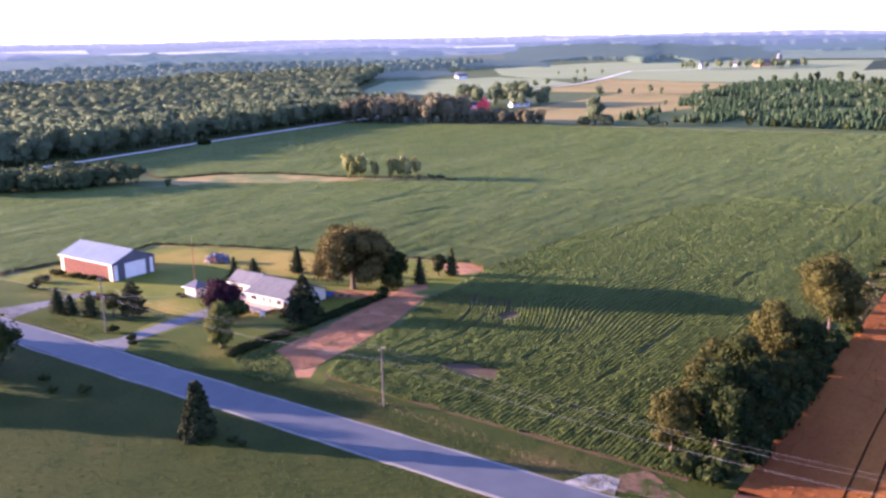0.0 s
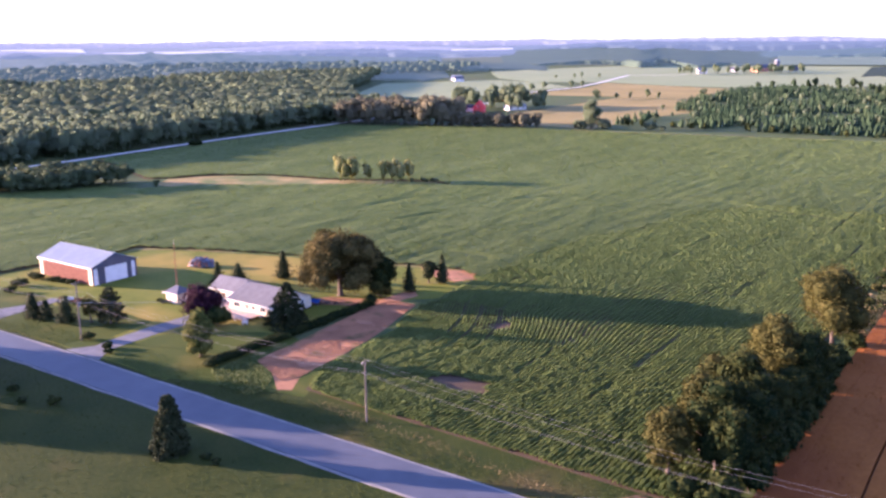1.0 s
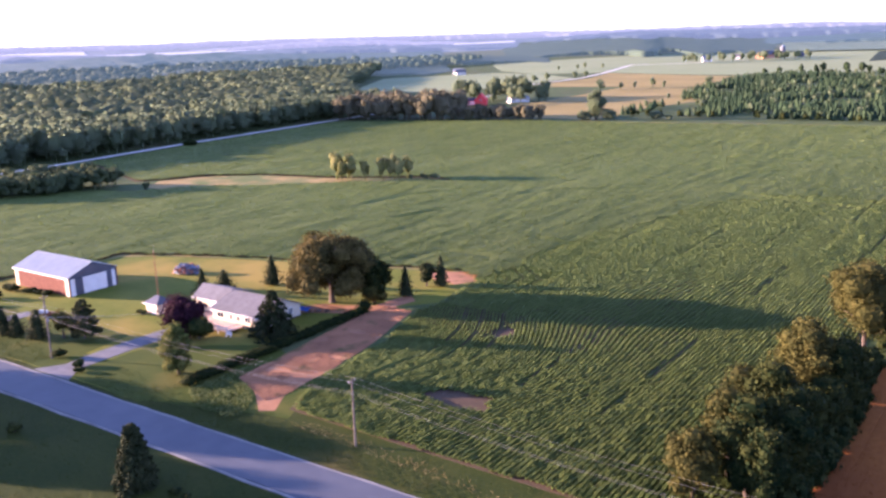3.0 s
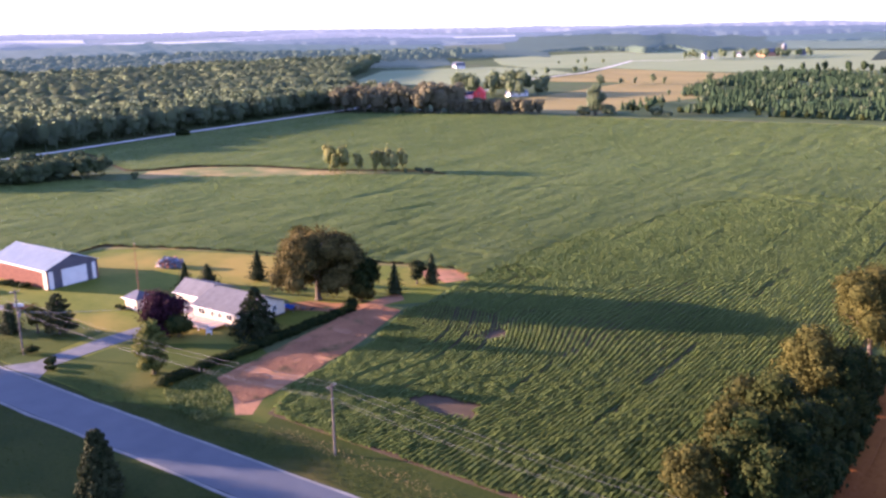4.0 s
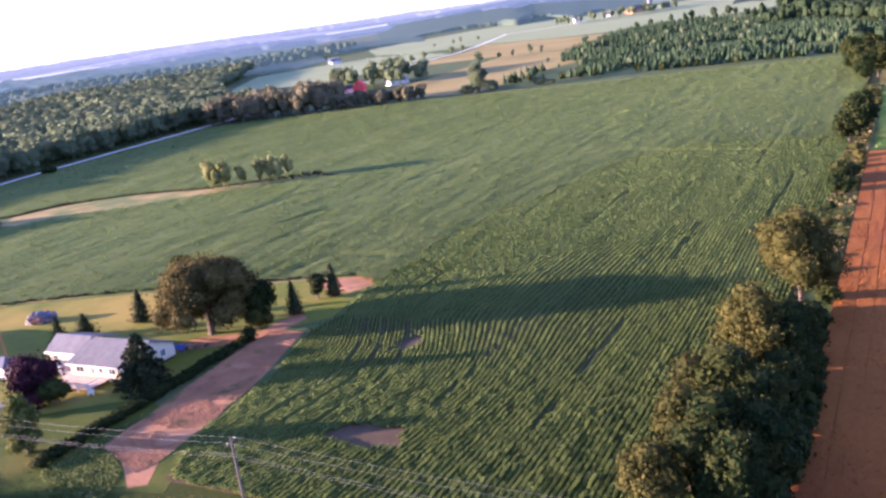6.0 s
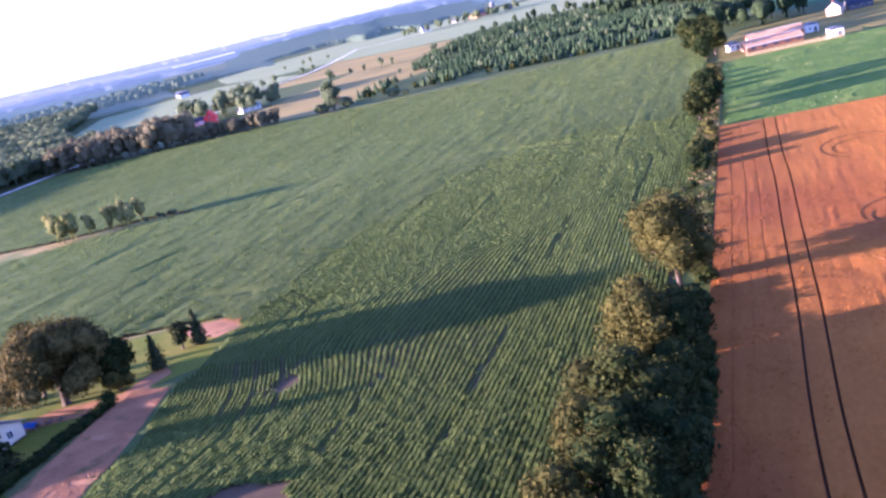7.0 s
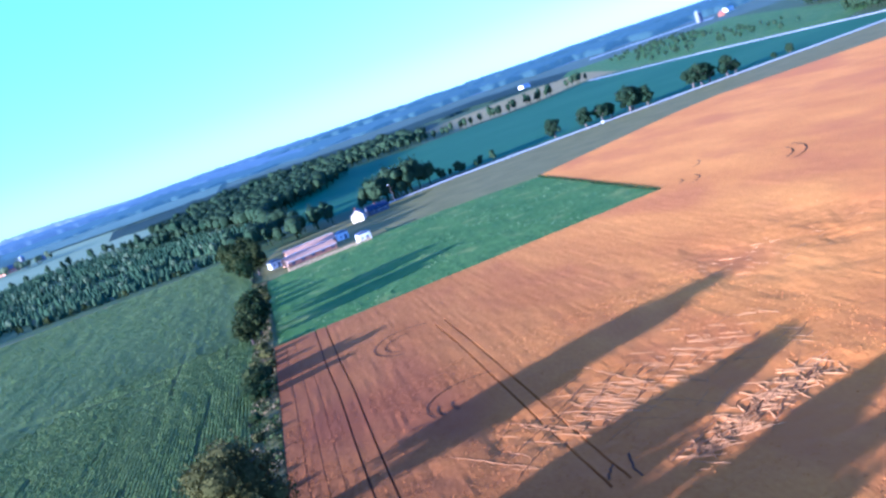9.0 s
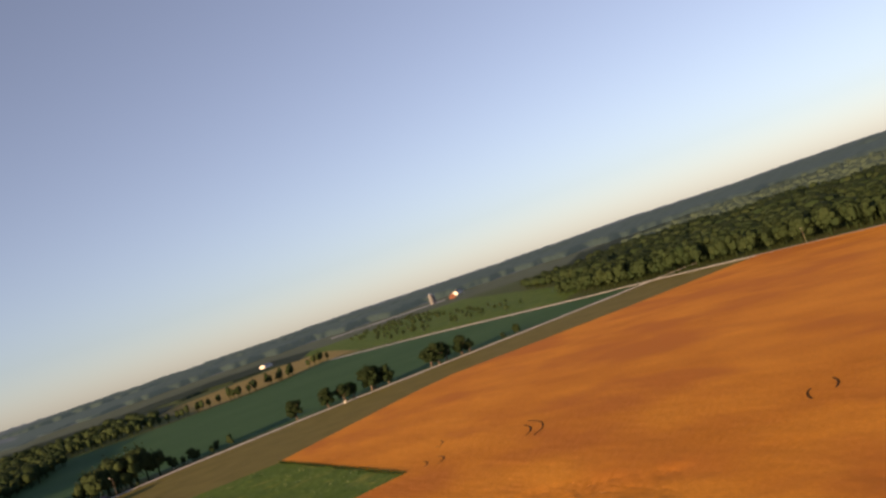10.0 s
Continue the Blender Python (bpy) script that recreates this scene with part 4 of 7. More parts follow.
def build_tufts():
    """Grass standing in the verges and the meadow: green, and straw-coloured along the crop."""
    rng = np.random.default_rng(71)
    count = 42000
    x = rng.uniform(-120, 75, count)
    y = np.where(rng.random(count) < 0.62, -15.2 - 50 * rng.random(count) ** 1.2, rng.uniform(-6.0, 2.2, count))
    free = (y < -15) | (((x < -68) | (x > -53)) & (x < 46))
    free &= rng.random(count) < np.clip((75 - x) / 35, 0, 1) * np.clip((x + 120) / 30, 0, 1) * np.clip((y + 66) / 30, 0, 1) * np.where(y > -8, np.clip((3.0 + 5 * (smooth_noise(x + 500, y + 500, 6, 74) - 0.5) - y) / 5, 0, 1), 1)
    x, y = x[free], y[free]
    edge = np.clip(1.5 - np.abs(y - np.interp(x, [-14, 0, 16, 30, 34], [1.6, 0.6, -0.8, -3.4, -4.0])) * 0.7, 0, 1) * (x > -15) * (x < 33)
    straw = np.where(y > -10, edge + 0.35 * (smooth_noise(x + 500, y + 500, 3, 72) - 0.55), 1.6 * (smooth_noise(x + 500, y + 500, 9, 73) - 0.5) + 0.02 * (x - 10)) > 0.60
    for name, m, mat, tall, label in (("grass_tufts", ~straw, "grass_blade", 0.18, "rough green grass tufts along the road"), ("straw_tufts", straw, "straw", 0.17, "straw-coloured dry grass tufts along the road")):
        p = np.stack([x[m], y[m], rng.uniform(0.05, tall, m.sum())], -1)
        flat = np.stack([rng.normal(0, 1, m.sum()), rng.normal(0, 1, m.sum()), 0.7 + 0 * p[:, 0]], -1)
        v, f = leaf_quads(p, flat / np.linalg.norm(flat, axis=1, keepdims=True), tall * rng.uniform(0.35, 0.7, m.sum()), rng, 0.4)
        v[:, 2] = np.maximum(v[:, 2], 0.0)
        tagged(new(name, fast_mesh(name, v, f, M[mat])), label, "grass", kind="stuff")


build_tufts()


def build_strip_weeds():
    """Tall weeds, green and dry, in the strip between the two fields."""
    rng = np.random.default_rng(75)
    for name, mat, n, label in (("strip_weeds", "grass_blade", 6000, "tall green weeds between the fields"), ("strip_straw", "straw", 3000, "dry tan weeds between the fields")):
        y = rng.uniform(76, 305, n)
        x = 50.2 + rng.uniform(-2.8, 2.6, n)
        keep = smooth_noise(x + 300, y + 300, 4, 76 if mat == "straw" else 77) > (0.36 if mat == "straw" else 0.36)
        x, y = x[keep], y[keep]
        d = np.stack([rng.normal(0, 1, len(x)), rng.normal(0, 1, len(x)), np.full(len(x), 0.8)], -1)
        v, f = leaf_quads(np.stack([x, y, rng.uniform(0.1, 0.9, len(x))], -1), d / np.linalg.norm(d, axis=1, keepdims=True), rng.uniform(0.18, 0.4, len(x)), rng, 0.5)
        v[:, 2] = np.maximum(v[:, 2], 0.0)
        tagged(new(name, fast_mesh(name, v, f, M[mat])), label, "weeds", kind="stuff")


build_strip_weeds()


def build_clods():
    """Loose clods and wheel ruts on the bare earth."""
    rng = np.random.default_rng(82)
    outline = [(-31.4, 8.7), (-27.5, 7.0), (-21.5, 4.5), (-20.4, 8), (-21.5, 16), (-22.8, 28), (-29, 51), (-36, 51), (-35.2, 36), (-33.2, 20)]
    x, y = rng.uniform(-36, -19, 26000), rng.uniform(2, 51, 26000)
    keep = inside(x, y, outline) & (smooth_noise(x + 300, y + 300, 3, 83) > 0.28)
    x, y = x[keep], y[keep]
    n = len(x)
    size = rng.uniform(0.08, 0.20, n)
    a = rng.uniform(0, math.tau, n)
    corner = [np.stack([x + size * np.cos(a + k * math.tau / 4), y + size * np.sin(a + k * math.tau / 4), np.full(n, 0.03)], -1) for k in range(4)]
    top = [np.stack([x + 0.3 * size * np.cos(a + k * math.tau / 4), y + 0.3 * size * np.sin(a + k * math.tau / 4), 0.05 + size * rng.uniform(0.5, 0.8, n)], -1) for k in range(4)]
    v = np.stack(corner + top, 1).reshape(-1, 3)
    f = np.array([(0, 1, 5, 4), (1, 2, 6, 5), (2, 3, 7, 6), (3, 0, 4, 7), (4, 5, 6, 7)])[None] + (np.arange(n) * 8)[:, None, None]
    tagged(new("earth_clods", fast_mesh("earth_clods", v, f.reshape(-1, 4), M["earth_strip"])), "loose reddish clods on the bare earth strip", "soil", kind="stuff")


build_clods()


def build_weed_patch():
    """A rank patch of weeds between the hedge and the end of the earth strip."""
    rng = np.random.default_rng(78)
    outline = [(-35.4, 1.4), (-34.6, 12), (-33.6, 18), (-32.4, 12), (-31.6, 8.4), (-27.5, 6.8), (-23.6, 4.2), (-20.4, -0.6), (-21.8, -3.0), (-28.5, -2.6)]
    x, y = rng.uniform(-36, -19, 6000), rng.uniform(-4, 18, 6000)
    keep = inside(x, y, outline)
    x, y = x[keep], y[keep]
    tall = 0.08 + 0.50 * smooth_noise(x + 300, y + 300, 2.4, 79) * (0.4 + 0.6 * smooth_noise(x + 300, y + 300, 0.8, 80))
    d = np.stack([rng.normal(0, 0.7, len(x)), rng.normal(0, 0.7, len(x)), np.full(len(x), 0.9)], -1)
    v, f = leaf_quads(np.stack([x, y, tall * rng.uniform(0.55, 1.0, len(x))], -1), d / np.linalg.norm(d, axis=1, keepdims=True), rng.uniform(0.10, 0.22, len(x)), rng, 0.5)
    v[:, 2] = np.maximum(v[:, 2], 0.0)
    tagged(new("weed_patch", fast_mesh("weed_patch", v, f, M["weed"])), "rank green weeds beside the earth strip", "weeds", kind="stuff")


build_weed_patch()

# ---------------------------------------------------------------- plants
def ball_quads(n=3):
    """A sphere of quads: a cube cut into n x n a side and blown up."""
    v, f = [], []
    for axis in range(3):
        for sign in (-1, 1):
            base = len(v)
            for i in range(n + 1):
                for j in range(n + 1):
                    p = [0, 0, 0]
                    p[axis], p[(axis + 1) % 3], p[(axis + 2) % 3] = sign, (2 * i / n - 1) * sign, 2 * j / n - 1
                    v.append(Vector(p).normalized()[:])
            for i in range(n):
                for j in range(n):
                    a = base + i * (n + 1) + j
                    f.append((a, a + n + 1, a + n + 2, a + 1))
    return np.array(v), np.array(f)


BALL2, BALL3 = ball_quads(2), ball_quads(3)


def crown_arrays(lobes, count, size, rng, core=0.80, ball=BALL3, spread=0.9):
    """Leaf clumps over a set of lobes (x, y, z, rx, ry, rz), with a rough dark inside behind them."""
    lobes = np.asarray(lobes, float)
    verts, faces, start = [], [], 0
    for c in lobes:
        v = ball[0] * (c[3:] * core) * (0.9 + 0.2 * rng.random((len(ball[0]), 1))) + c[:3]
        verts.append(v)
        faces.append(ball[1] + start)
        start += len(v)
    area = lobes[:, 3] * lobes[:, 5]
    pick = rng.choice(len(lobes), count, p=area / area.sum())
    d = rng.normal(0, 1, (count, 3))
    d /= np.linalg.norm(d, axis=1, keepdims=True)
    clump = 0.88 + 0.16 * np.sin(d[:, :1] * 7 + pick[:, None]) * np.sin(d[:, 1:2] * 6 + 1.3 * pick[:, None]) + 0.10 * rng.normal(0, 1, (count, 1))
    p = lobes[pick, :3] + d * lobes[pick, 3:] * clump
    v, f = leaf_quads(p, d, size * rng.uniform(0.6, 1.3, count), rng, spread)
    verts.append(v)
    faces.append(f + start)
    return np.concatenate(verts), np.concatenate(faces)


def round_lobes(h, r, low, rng, count=11, small=1.0):
    """Lobes for a spreading crown between the height low and the top."""
    mid = (h + low) / 2
    lobes = [(0, 0, mid + (1 - small) * 0.2 * (h - low), r * 0.72 * small, r * 0.72 * small, (h - low) * 0.42 * small)]
    for k in range(count):
        a, u = rng.uniform(0, math.tau), rng.uniform(-0.75, 0.9)
        out = r * (0.62 + 0.3 * (1 - small)) * math.sqrt(max(0.05, 1 - u * u)) * rng.uniform(0.75, 1.1)
        s = r * rng.uniform(0.30, 0.46) * small
        z = mid + u * (h - low) * 0.36
        lobes.append((out * math.cos(a), out * math.sin(a), min(z, h - s * 0.8), s, s, s * 0.85))
    return lobes


def trunk_mesh(h, low, r, rng, limbs=6, stout=1.0):
    bm = bmesh.new()
    lean = rng.normal(0, 0.04, 2)
    top = Vector((lean[0] * h, lean[1] * h, low + (h - low) * 0.55))
    girth = (0.022 * h + 0.06) * stout
    tube([(0, 0, -0.1), (0.03, 0.02, 0.4), tuple(top * 0.4), tuple(top)], [girth * 1.5, girth, girth * 0.75, girth * 0.3], 8, bm)
    for k in range(limbs):
        a, u = k * math.tau / limbs + rng.uniform(-0.4, 0.4), rng.uniform(0.35, 0.9)
        root = top * u
        tip = root + Vector((math.cos(a), math.sin(a), rng.uniform(0.5, 1.0))) * r * rng.uniform(0.45, 0.7)
        tip.z = min(tip.z, h * 0.9)
        tube([tuple(root), tuple(root.lerp(tip, 0.5) + Vector((0, 0, 0.05 * r))), tuple(tip)], [girth * 0.42, girth * 0.28, girth * 0.1], 5, bm)
    return bm


def broadleaf(x, y, h, r, mat, seed, label, category="tree", group="", leaf=0.34, density=16.0, low=None, name="tree", squash=1.0, lobes=11, peak=False, small=1.0):
    rng = np.random.default_rng(seed)
    low = h * 0.22 if low is None else low
    t = thing(name, pose(x, y, 0.03, 0, 0, float(rng.uniform(0, 360)) if squash == 1 else 0), label, category, group)
    part("trunk", trunk_mesh(h, low, r, rng, *((6, 1.0) if small == 1 else (11, 1.7))), M["bark"], t)
    shape = np.array(round_lobes(h, r, low, rng, lobes, small) + ([(0, 0, h - r * 0.36, r * 0.5, r * 0.5, r * 0.4)] if peak else []))
    shape[:, [1, 4]] *= squash
    n = int(density * (r * (h - low)) * 2.2)
    part_mesh("crown", fast_mesh("crown", *crown_arrays(shape, n, leaf, rng, 0.70), M[mat]), t)
    return t


def conifer(x, y, h, r, seed, label, group="", mat="needle", name="conifer", bare=0.06, leaf=0.30, slim=0.85):
    """A spruce or cedar: whorls of drooping boughs round a straight trunk."""
    rng = np.random.default_rng(seed)
    t = thing(name, pose(x, y, 0.03), label, "conifer", group)
    r *= 1.45
    g = 0.014 * h + 0.05
    part("trunk", tube([(0, 0, -0.1), (0, 0, h * 0.5), (0, 0, h * 0.95)], [g * 1.3, g * 0.7, 0.02], 7), M["bark"], t)
    n = int(230 * h * r / 4)
    u = bare + (1 - bare) * (1 - np.sqrt(rng.random(n)))
    whorl = 0.70 + 0.30 * np.cos(u * h * math.tau / 1.05 + 0.6 * np.sin(3 * rng.uniform(0, math.tau, n)))
    a = rng.uniform(0, math.tau, n)
    arm = 0.82 + 0.22 * np.sin(a * 5 + np.floor(u * h / 1.05) * 1.7 + seed) + 0.14 * np.sin(a * 2 + seed * 1.3)
    out = r * (1 - u) ** slim * whorl * arm * rng.uniform(0.45, 1.05, n) ** 0.5 + 0.05
    p = np.stack([out * np.cos(a), out * np.sin(a), u * h - 0.10 * out], -1)
    d = np.stack([np.cos(a), np.sin(a), 0.55 + 0 * a], -1)
    v, f = leaf_quads(p, d, 0.85 * leaf * rng.uniform(0.6, 1.2, n) * (0.55 + 0.45 * (1 - u)), rng, 0.9)
    cv, cf, start = [v], [f], len(v)
    for k in range(6):
        w = bare + (1 - bare) * (k + 0.4) / 6.5
        rad = r * (1 - w) ** slim * 0.46
        b = BALL2[0] * (rad, rad, h / 7.5) * (0.85 + 0.3 * rng.random((len(BALL2[0]), 1))) + (0, 0, w * h)
        cv.append(b)
        cf.append(BALL2[1] + start)
        start += len(b)
    part_mesh("crown", fast_mesh("crown", np.concatenate(cv), np.concatenate(cf), M[mat]), t)
    return t


def bough_tree(x, y, h, r, seed, label, group="", mat="needle", name="conifer", bare=0.1, gap=0.62, boughs=8, top=0.75, droop=0.22, leaf=0.20, per=26):
    """An open conifer: separate layered boughs, each hung with sprays of needles, with air between them."""
    rng = np.random.default_rng(seed)
    t = thing(name, pose(x, y, 0.03), label, "conifer", group)
    g = 0.016 * h + 0.06
    part("trunk", tube([(0, 0, -0.1), (0, 0, h * 0.5), (0, 0, h * 0.97)], [g * 1.3, g * 0.75, 0.03], 8), M["bark"], t)
    wood_bm = bmesh.new()
    pts, ups, sizes = [], [], []
    z = bare * h
    while z < h * 0.97:
        u = (z / h - bare) / (1 - bare)
        reach = r * (1 - u) ** top + 0.12
        k = max(4, int(boughs * (1 - 0.45 * u)))
        for a in rng.uniform(0, math.tau) + np.arange(k) * math.tau / k + rng.normal(0, 0.22, k):
            long = reach * rng.uniform(0.62, 1.1)
            z0 = z + rng.uniform(-0.3, 0.3) * gap
            c, s = math.cos(a), math.sin(a)
            if long > 0.8:
                tube([(0, 0, z0), (c * long * 0.55, s * long * 0.55, z0 + 0.02 * long), (c * long * 0.95, s * long * 0.95, z0 - droop * 0.5 * long)], [0.045, 0.03, 0.012], 4, wood_bm)
            m = max(8, int(per * long))
            q = 0.18 + 0.82 * np.sqrt(rng.random(m))
            side = rng.normal(0, 0.17, m) * long * (1.15 - 0.55 * q)
            px, py = c * long * q - s * side, s * long * q + c * side
            pts.append(np.stack([px, py, z0 + 0.05 * long * q - droop * long * q * q + rng.normal(0, 0.10, m)], -1))
            ups.append(np.stack([0.5 * c + rng.normal(0, 0.35, m), 0.5 * s + rng.normal(0, 0.35, m), np.full(m, 0.8)], -1))
            sizes.append(leaf * rng.uniform(0.6, 1.3, m))
        z += gap * (1 - 0.35 * u) * rng.uniform(0.85, 1.15)
    part("limbs", wood_bm, M["bark"], t)
    d = np.concatenate(ups)
    v, f = leaf_quads(np.concatenate(pts), d / np.linalg.norm(d, axis=1, keepdims=True), np.concatenate(sizes), rng, 0.8)
    part_mesh("crown", fast_mesh("crown", v, f, M[mat]), t)
    return t


def shrub(x, y, h, r, mat, seed, label, group="", name="shrub", leaf=0.2, density=26.0, squash=1.0):
    rng = np.random.default_rng(seed)
    t = thing(name, pose(x, y, 0.03), label, "shrub", group)
    bm = bmesh.new()
    for k in range(4):
        a = k * 1.6 + rng.uniform(0, 0.5)
        tube([(0, 0, -0.1), (0.25 * r * math.cos(a), 0.25 * r * math.sin(a), h * 0.35), (0.5 * r * math.cos(a), 0.5 * r * math.sin(a), h * 0.7)], [0.05, 0.035, 0.012], 5, bm)
    part("stems", bm, M["bark"], t)
    lobes = [(0, 0, h * 0.5, r * 0.8, r * 0.8 * squash, h * 0.46)]
    for k in range(5):
        a = rng.uniform(0, math.tau)
        s = rng.uniform(0.4, 0.6)
        lobes.append((r * 0.5 * math.cos(a), r * 0.5 * squash * math.sin(a), h * rng.uniform(0.35, 0.65), r * s, r * s, h * 0.33))
    part_mesh("foliage", fast_mesh("foliage", *crown_arrays(lobes, int(density * r * (h + r)), leaf, rng, 0.78, BALL2), M[mat]), t)
    return t


# a lone bush by the gravel road
shrub(-301.0, 222.0, 4.0, 4.2, "leaf", 98, "dark round bush standing beside the gravel road", leaf=0.4, density=14)

# the hedgerow between the two fields
ROW = "hedgerow trees between the fields"
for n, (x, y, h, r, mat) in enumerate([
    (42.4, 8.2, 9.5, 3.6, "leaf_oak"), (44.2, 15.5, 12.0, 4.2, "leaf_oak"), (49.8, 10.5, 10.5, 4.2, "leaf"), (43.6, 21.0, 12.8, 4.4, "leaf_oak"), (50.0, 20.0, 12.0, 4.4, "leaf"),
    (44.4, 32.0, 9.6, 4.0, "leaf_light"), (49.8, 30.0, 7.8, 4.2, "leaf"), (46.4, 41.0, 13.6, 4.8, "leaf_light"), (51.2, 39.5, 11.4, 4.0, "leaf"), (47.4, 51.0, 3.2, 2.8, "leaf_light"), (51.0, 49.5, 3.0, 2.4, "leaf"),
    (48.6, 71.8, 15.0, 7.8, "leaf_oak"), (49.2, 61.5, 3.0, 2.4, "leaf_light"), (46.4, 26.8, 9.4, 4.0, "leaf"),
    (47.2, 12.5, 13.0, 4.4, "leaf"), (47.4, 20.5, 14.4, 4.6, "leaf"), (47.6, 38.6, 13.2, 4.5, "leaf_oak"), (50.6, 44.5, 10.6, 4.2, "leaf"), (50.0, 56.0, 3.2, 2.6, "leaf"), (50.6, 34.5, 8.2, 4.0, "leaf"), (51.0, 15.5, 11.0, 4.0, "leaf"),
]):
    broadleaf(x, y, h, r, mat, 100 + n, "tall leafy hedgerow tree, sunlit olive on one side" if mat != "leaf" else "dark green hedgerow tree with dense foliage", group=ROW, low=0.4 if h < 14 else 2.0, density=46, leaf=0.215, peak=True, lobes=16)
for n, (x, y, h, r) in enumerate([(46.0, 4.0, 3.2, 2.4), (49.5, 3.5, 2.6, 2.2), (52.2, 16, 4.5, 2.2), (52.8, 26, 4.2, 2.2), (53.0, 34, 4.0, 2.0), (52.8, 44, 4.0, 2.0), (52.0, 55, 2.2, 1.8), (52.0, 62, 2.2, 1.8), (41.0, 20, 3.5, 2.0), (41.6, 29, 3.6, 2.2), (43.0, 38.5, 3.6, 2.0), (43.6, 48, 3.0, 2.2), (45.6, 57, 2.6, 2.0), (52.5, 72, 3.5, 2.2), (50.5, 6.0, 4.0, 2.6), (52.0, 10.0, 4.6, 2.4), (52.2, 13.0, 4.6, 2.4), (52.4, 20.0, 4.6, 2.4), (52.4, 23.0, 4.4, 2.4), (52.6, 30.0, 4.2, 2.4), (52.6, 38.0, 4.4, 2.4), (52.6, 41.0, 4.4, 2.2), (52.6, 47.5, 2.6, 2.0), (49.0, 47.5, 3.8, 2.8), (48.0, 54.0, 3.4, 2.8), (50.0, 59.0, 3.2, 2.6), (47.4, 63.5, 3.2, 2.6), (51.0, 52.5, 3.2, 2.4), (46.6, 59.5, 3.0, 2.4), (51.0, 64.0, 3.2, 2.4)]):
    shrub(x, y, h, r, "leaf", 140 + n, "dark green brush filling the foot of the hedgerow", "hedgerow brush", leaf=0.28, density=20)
for n, (x, y, h, r, mat) in enumerate([(49.0, 84, 2.4, 1.6, "leaf_light"), (49.6, 92, 1.8, 1.3, "leaf_light"), (49.5, 103, 1.6, 1.4, "leaf_light"), (48.8, 114, 2.0, 1.4, "leaf_light"), (48.2, 126, 2.2, 1.6, "leaf"), (49.6, 140, 4.2, 3.2, "leaf"), (48.4, 147, 6.2, 3.6, "leaf"), (50.4, 153, 5.0, 3.0, "leaf"), (51.5, 163, 2.6, 2.2, "leaf_light"), (48.5, 168, 2.4, 2.0, "leaf_light"), (51, 175, 2.8, 2.2, "leaf_light"), (50.6, 183, 3.0, 2.0, "leaf_light"), (49.5, 240, 4.0, 3.0, "leaf_light"), (51.5, 250, 4.2, 3.0, "leaf_light"), (49, 262, 3.6, 2.8, "leaf"), (51, 275, 2.6, 2.6, "leaf_light"), (49, 288, 1.7, 2.4, "leaf"), (48.6, 300, 1.5, 2.4, "leaf_light")]):
    shrub(x, y, h, r, mat, 160 + n, "bushy olive-green shrub among dry weeds", "shrubs along the field edge", leaf=0.26, density=18)
for n, (x, y, h, r) in enumerate([(47.8, 197, 9.5, 4.6), (49.8, 206, 11.5, 5.2), (47.6, 216, 10.0, 4.6), (49.5, 224, 11.0, 4.6), (46.5, 320, 12, 5.5), (50, 332, 14, 6), (44, 345, 15, 6.5), (40, 362, 15, 6.5), (49, 358, 13, 6), (45, 385, 14, 6), (36, 400, 12, 5.5)]):
    broadleaf(x, y, h, r, "leaf", 190 + n, "rounded dark green tree standing along the field edge", group="field-edge trees", low=0.8, density=9, leaf=0.5)

# the old tree and the yard's trees
broadleaf(-47.0, 48.0, 14.4, 10.4, "leaf_brown", 7, "old spreading oak with a broad brown-green crown", name="oak_tree", low=0.6, density=56, leaf=0.26, lobes=54, small=0.66, peak=True)
broadleaf(-55.0, 52.0, 13.5, 4.4, "leaf_light", 8, "yellow-green tree close behind the old oak", low=3.5, density=22)
broadleaf(-39.2, 52.0, 9.8, 4.0, "leaf", 9, "dark green tree beside the old oak", low=1.0, density=22)
shrub(-38.4, 50.8, 4.6, 2.9, "leaf_light", 10, "rounded grey-green bush under the old oak", leaf=0.26)
CON = "yard conifers"
for n, (x, y, h, r) in enumerate([(-67.6, 51.5, 6.9, 2.1), (-36.3, 58.7, 6.6, 1.8), (-34.2, 68.4, 7.0, 1.8), (-76.1, 39.2, 5.8, 1.7), (-73.8, 43.2, 4.8, 2.4)]):
    conifer(x, y, h, r, 20 + n, "dark green pointed conifer on the lawn", CON, slim=0.62)
bough_tree(-41.9, 26.6, 9.0, 4.7, 31, "large open dark green spruce beside the house", name="spruce", bare=0.10, gap=0.6, boughs=11, top=0.75, leaf=0.24, per=21)
broadleaf(-37.0, 67.0, 5.6, 2.0, "needle", 32, "rounded dark evergreen on the lawn", low=0.4, density=26, leaf=0.26)
bough_tree(-15.6, -22.6, 8.4, 2.7, 33, "dark green cedar standing alone in the meadow", name="cedar", bare=0.02, gap=0.40, boughs=13, top=0.55, droop=0.12, leaf=0.24, per=36)
broadleaf(-57.2, 18.0, 8.0, 5.2, "leaf_maroon", 34, "purple-leaved tree with a rounded dark crown", name="purple_tree", low=-0.5, density=28, leaf=0.28, peak=True)
shrub(-52.6, 18.4, 4.6, 3.2, "leaf", 35, "dense dark green bush by the house")
broadleaf(-41.9, 5.0, 8.8, 2.8, "leaf_yellow", 36, "light green columnar tree beside the power line", low=-1.0, density=70, leaf=0.27, peak=True, lobes=34)
bough_tree(-72.0, 8.0, 7.6, 3.3, 37, "open dark green pine on the front lawn", name="pine_tree", bare=0.16, gap=0.52, boughs=8, top=0.55, droop=0.04, leaf=0.25, per=20)
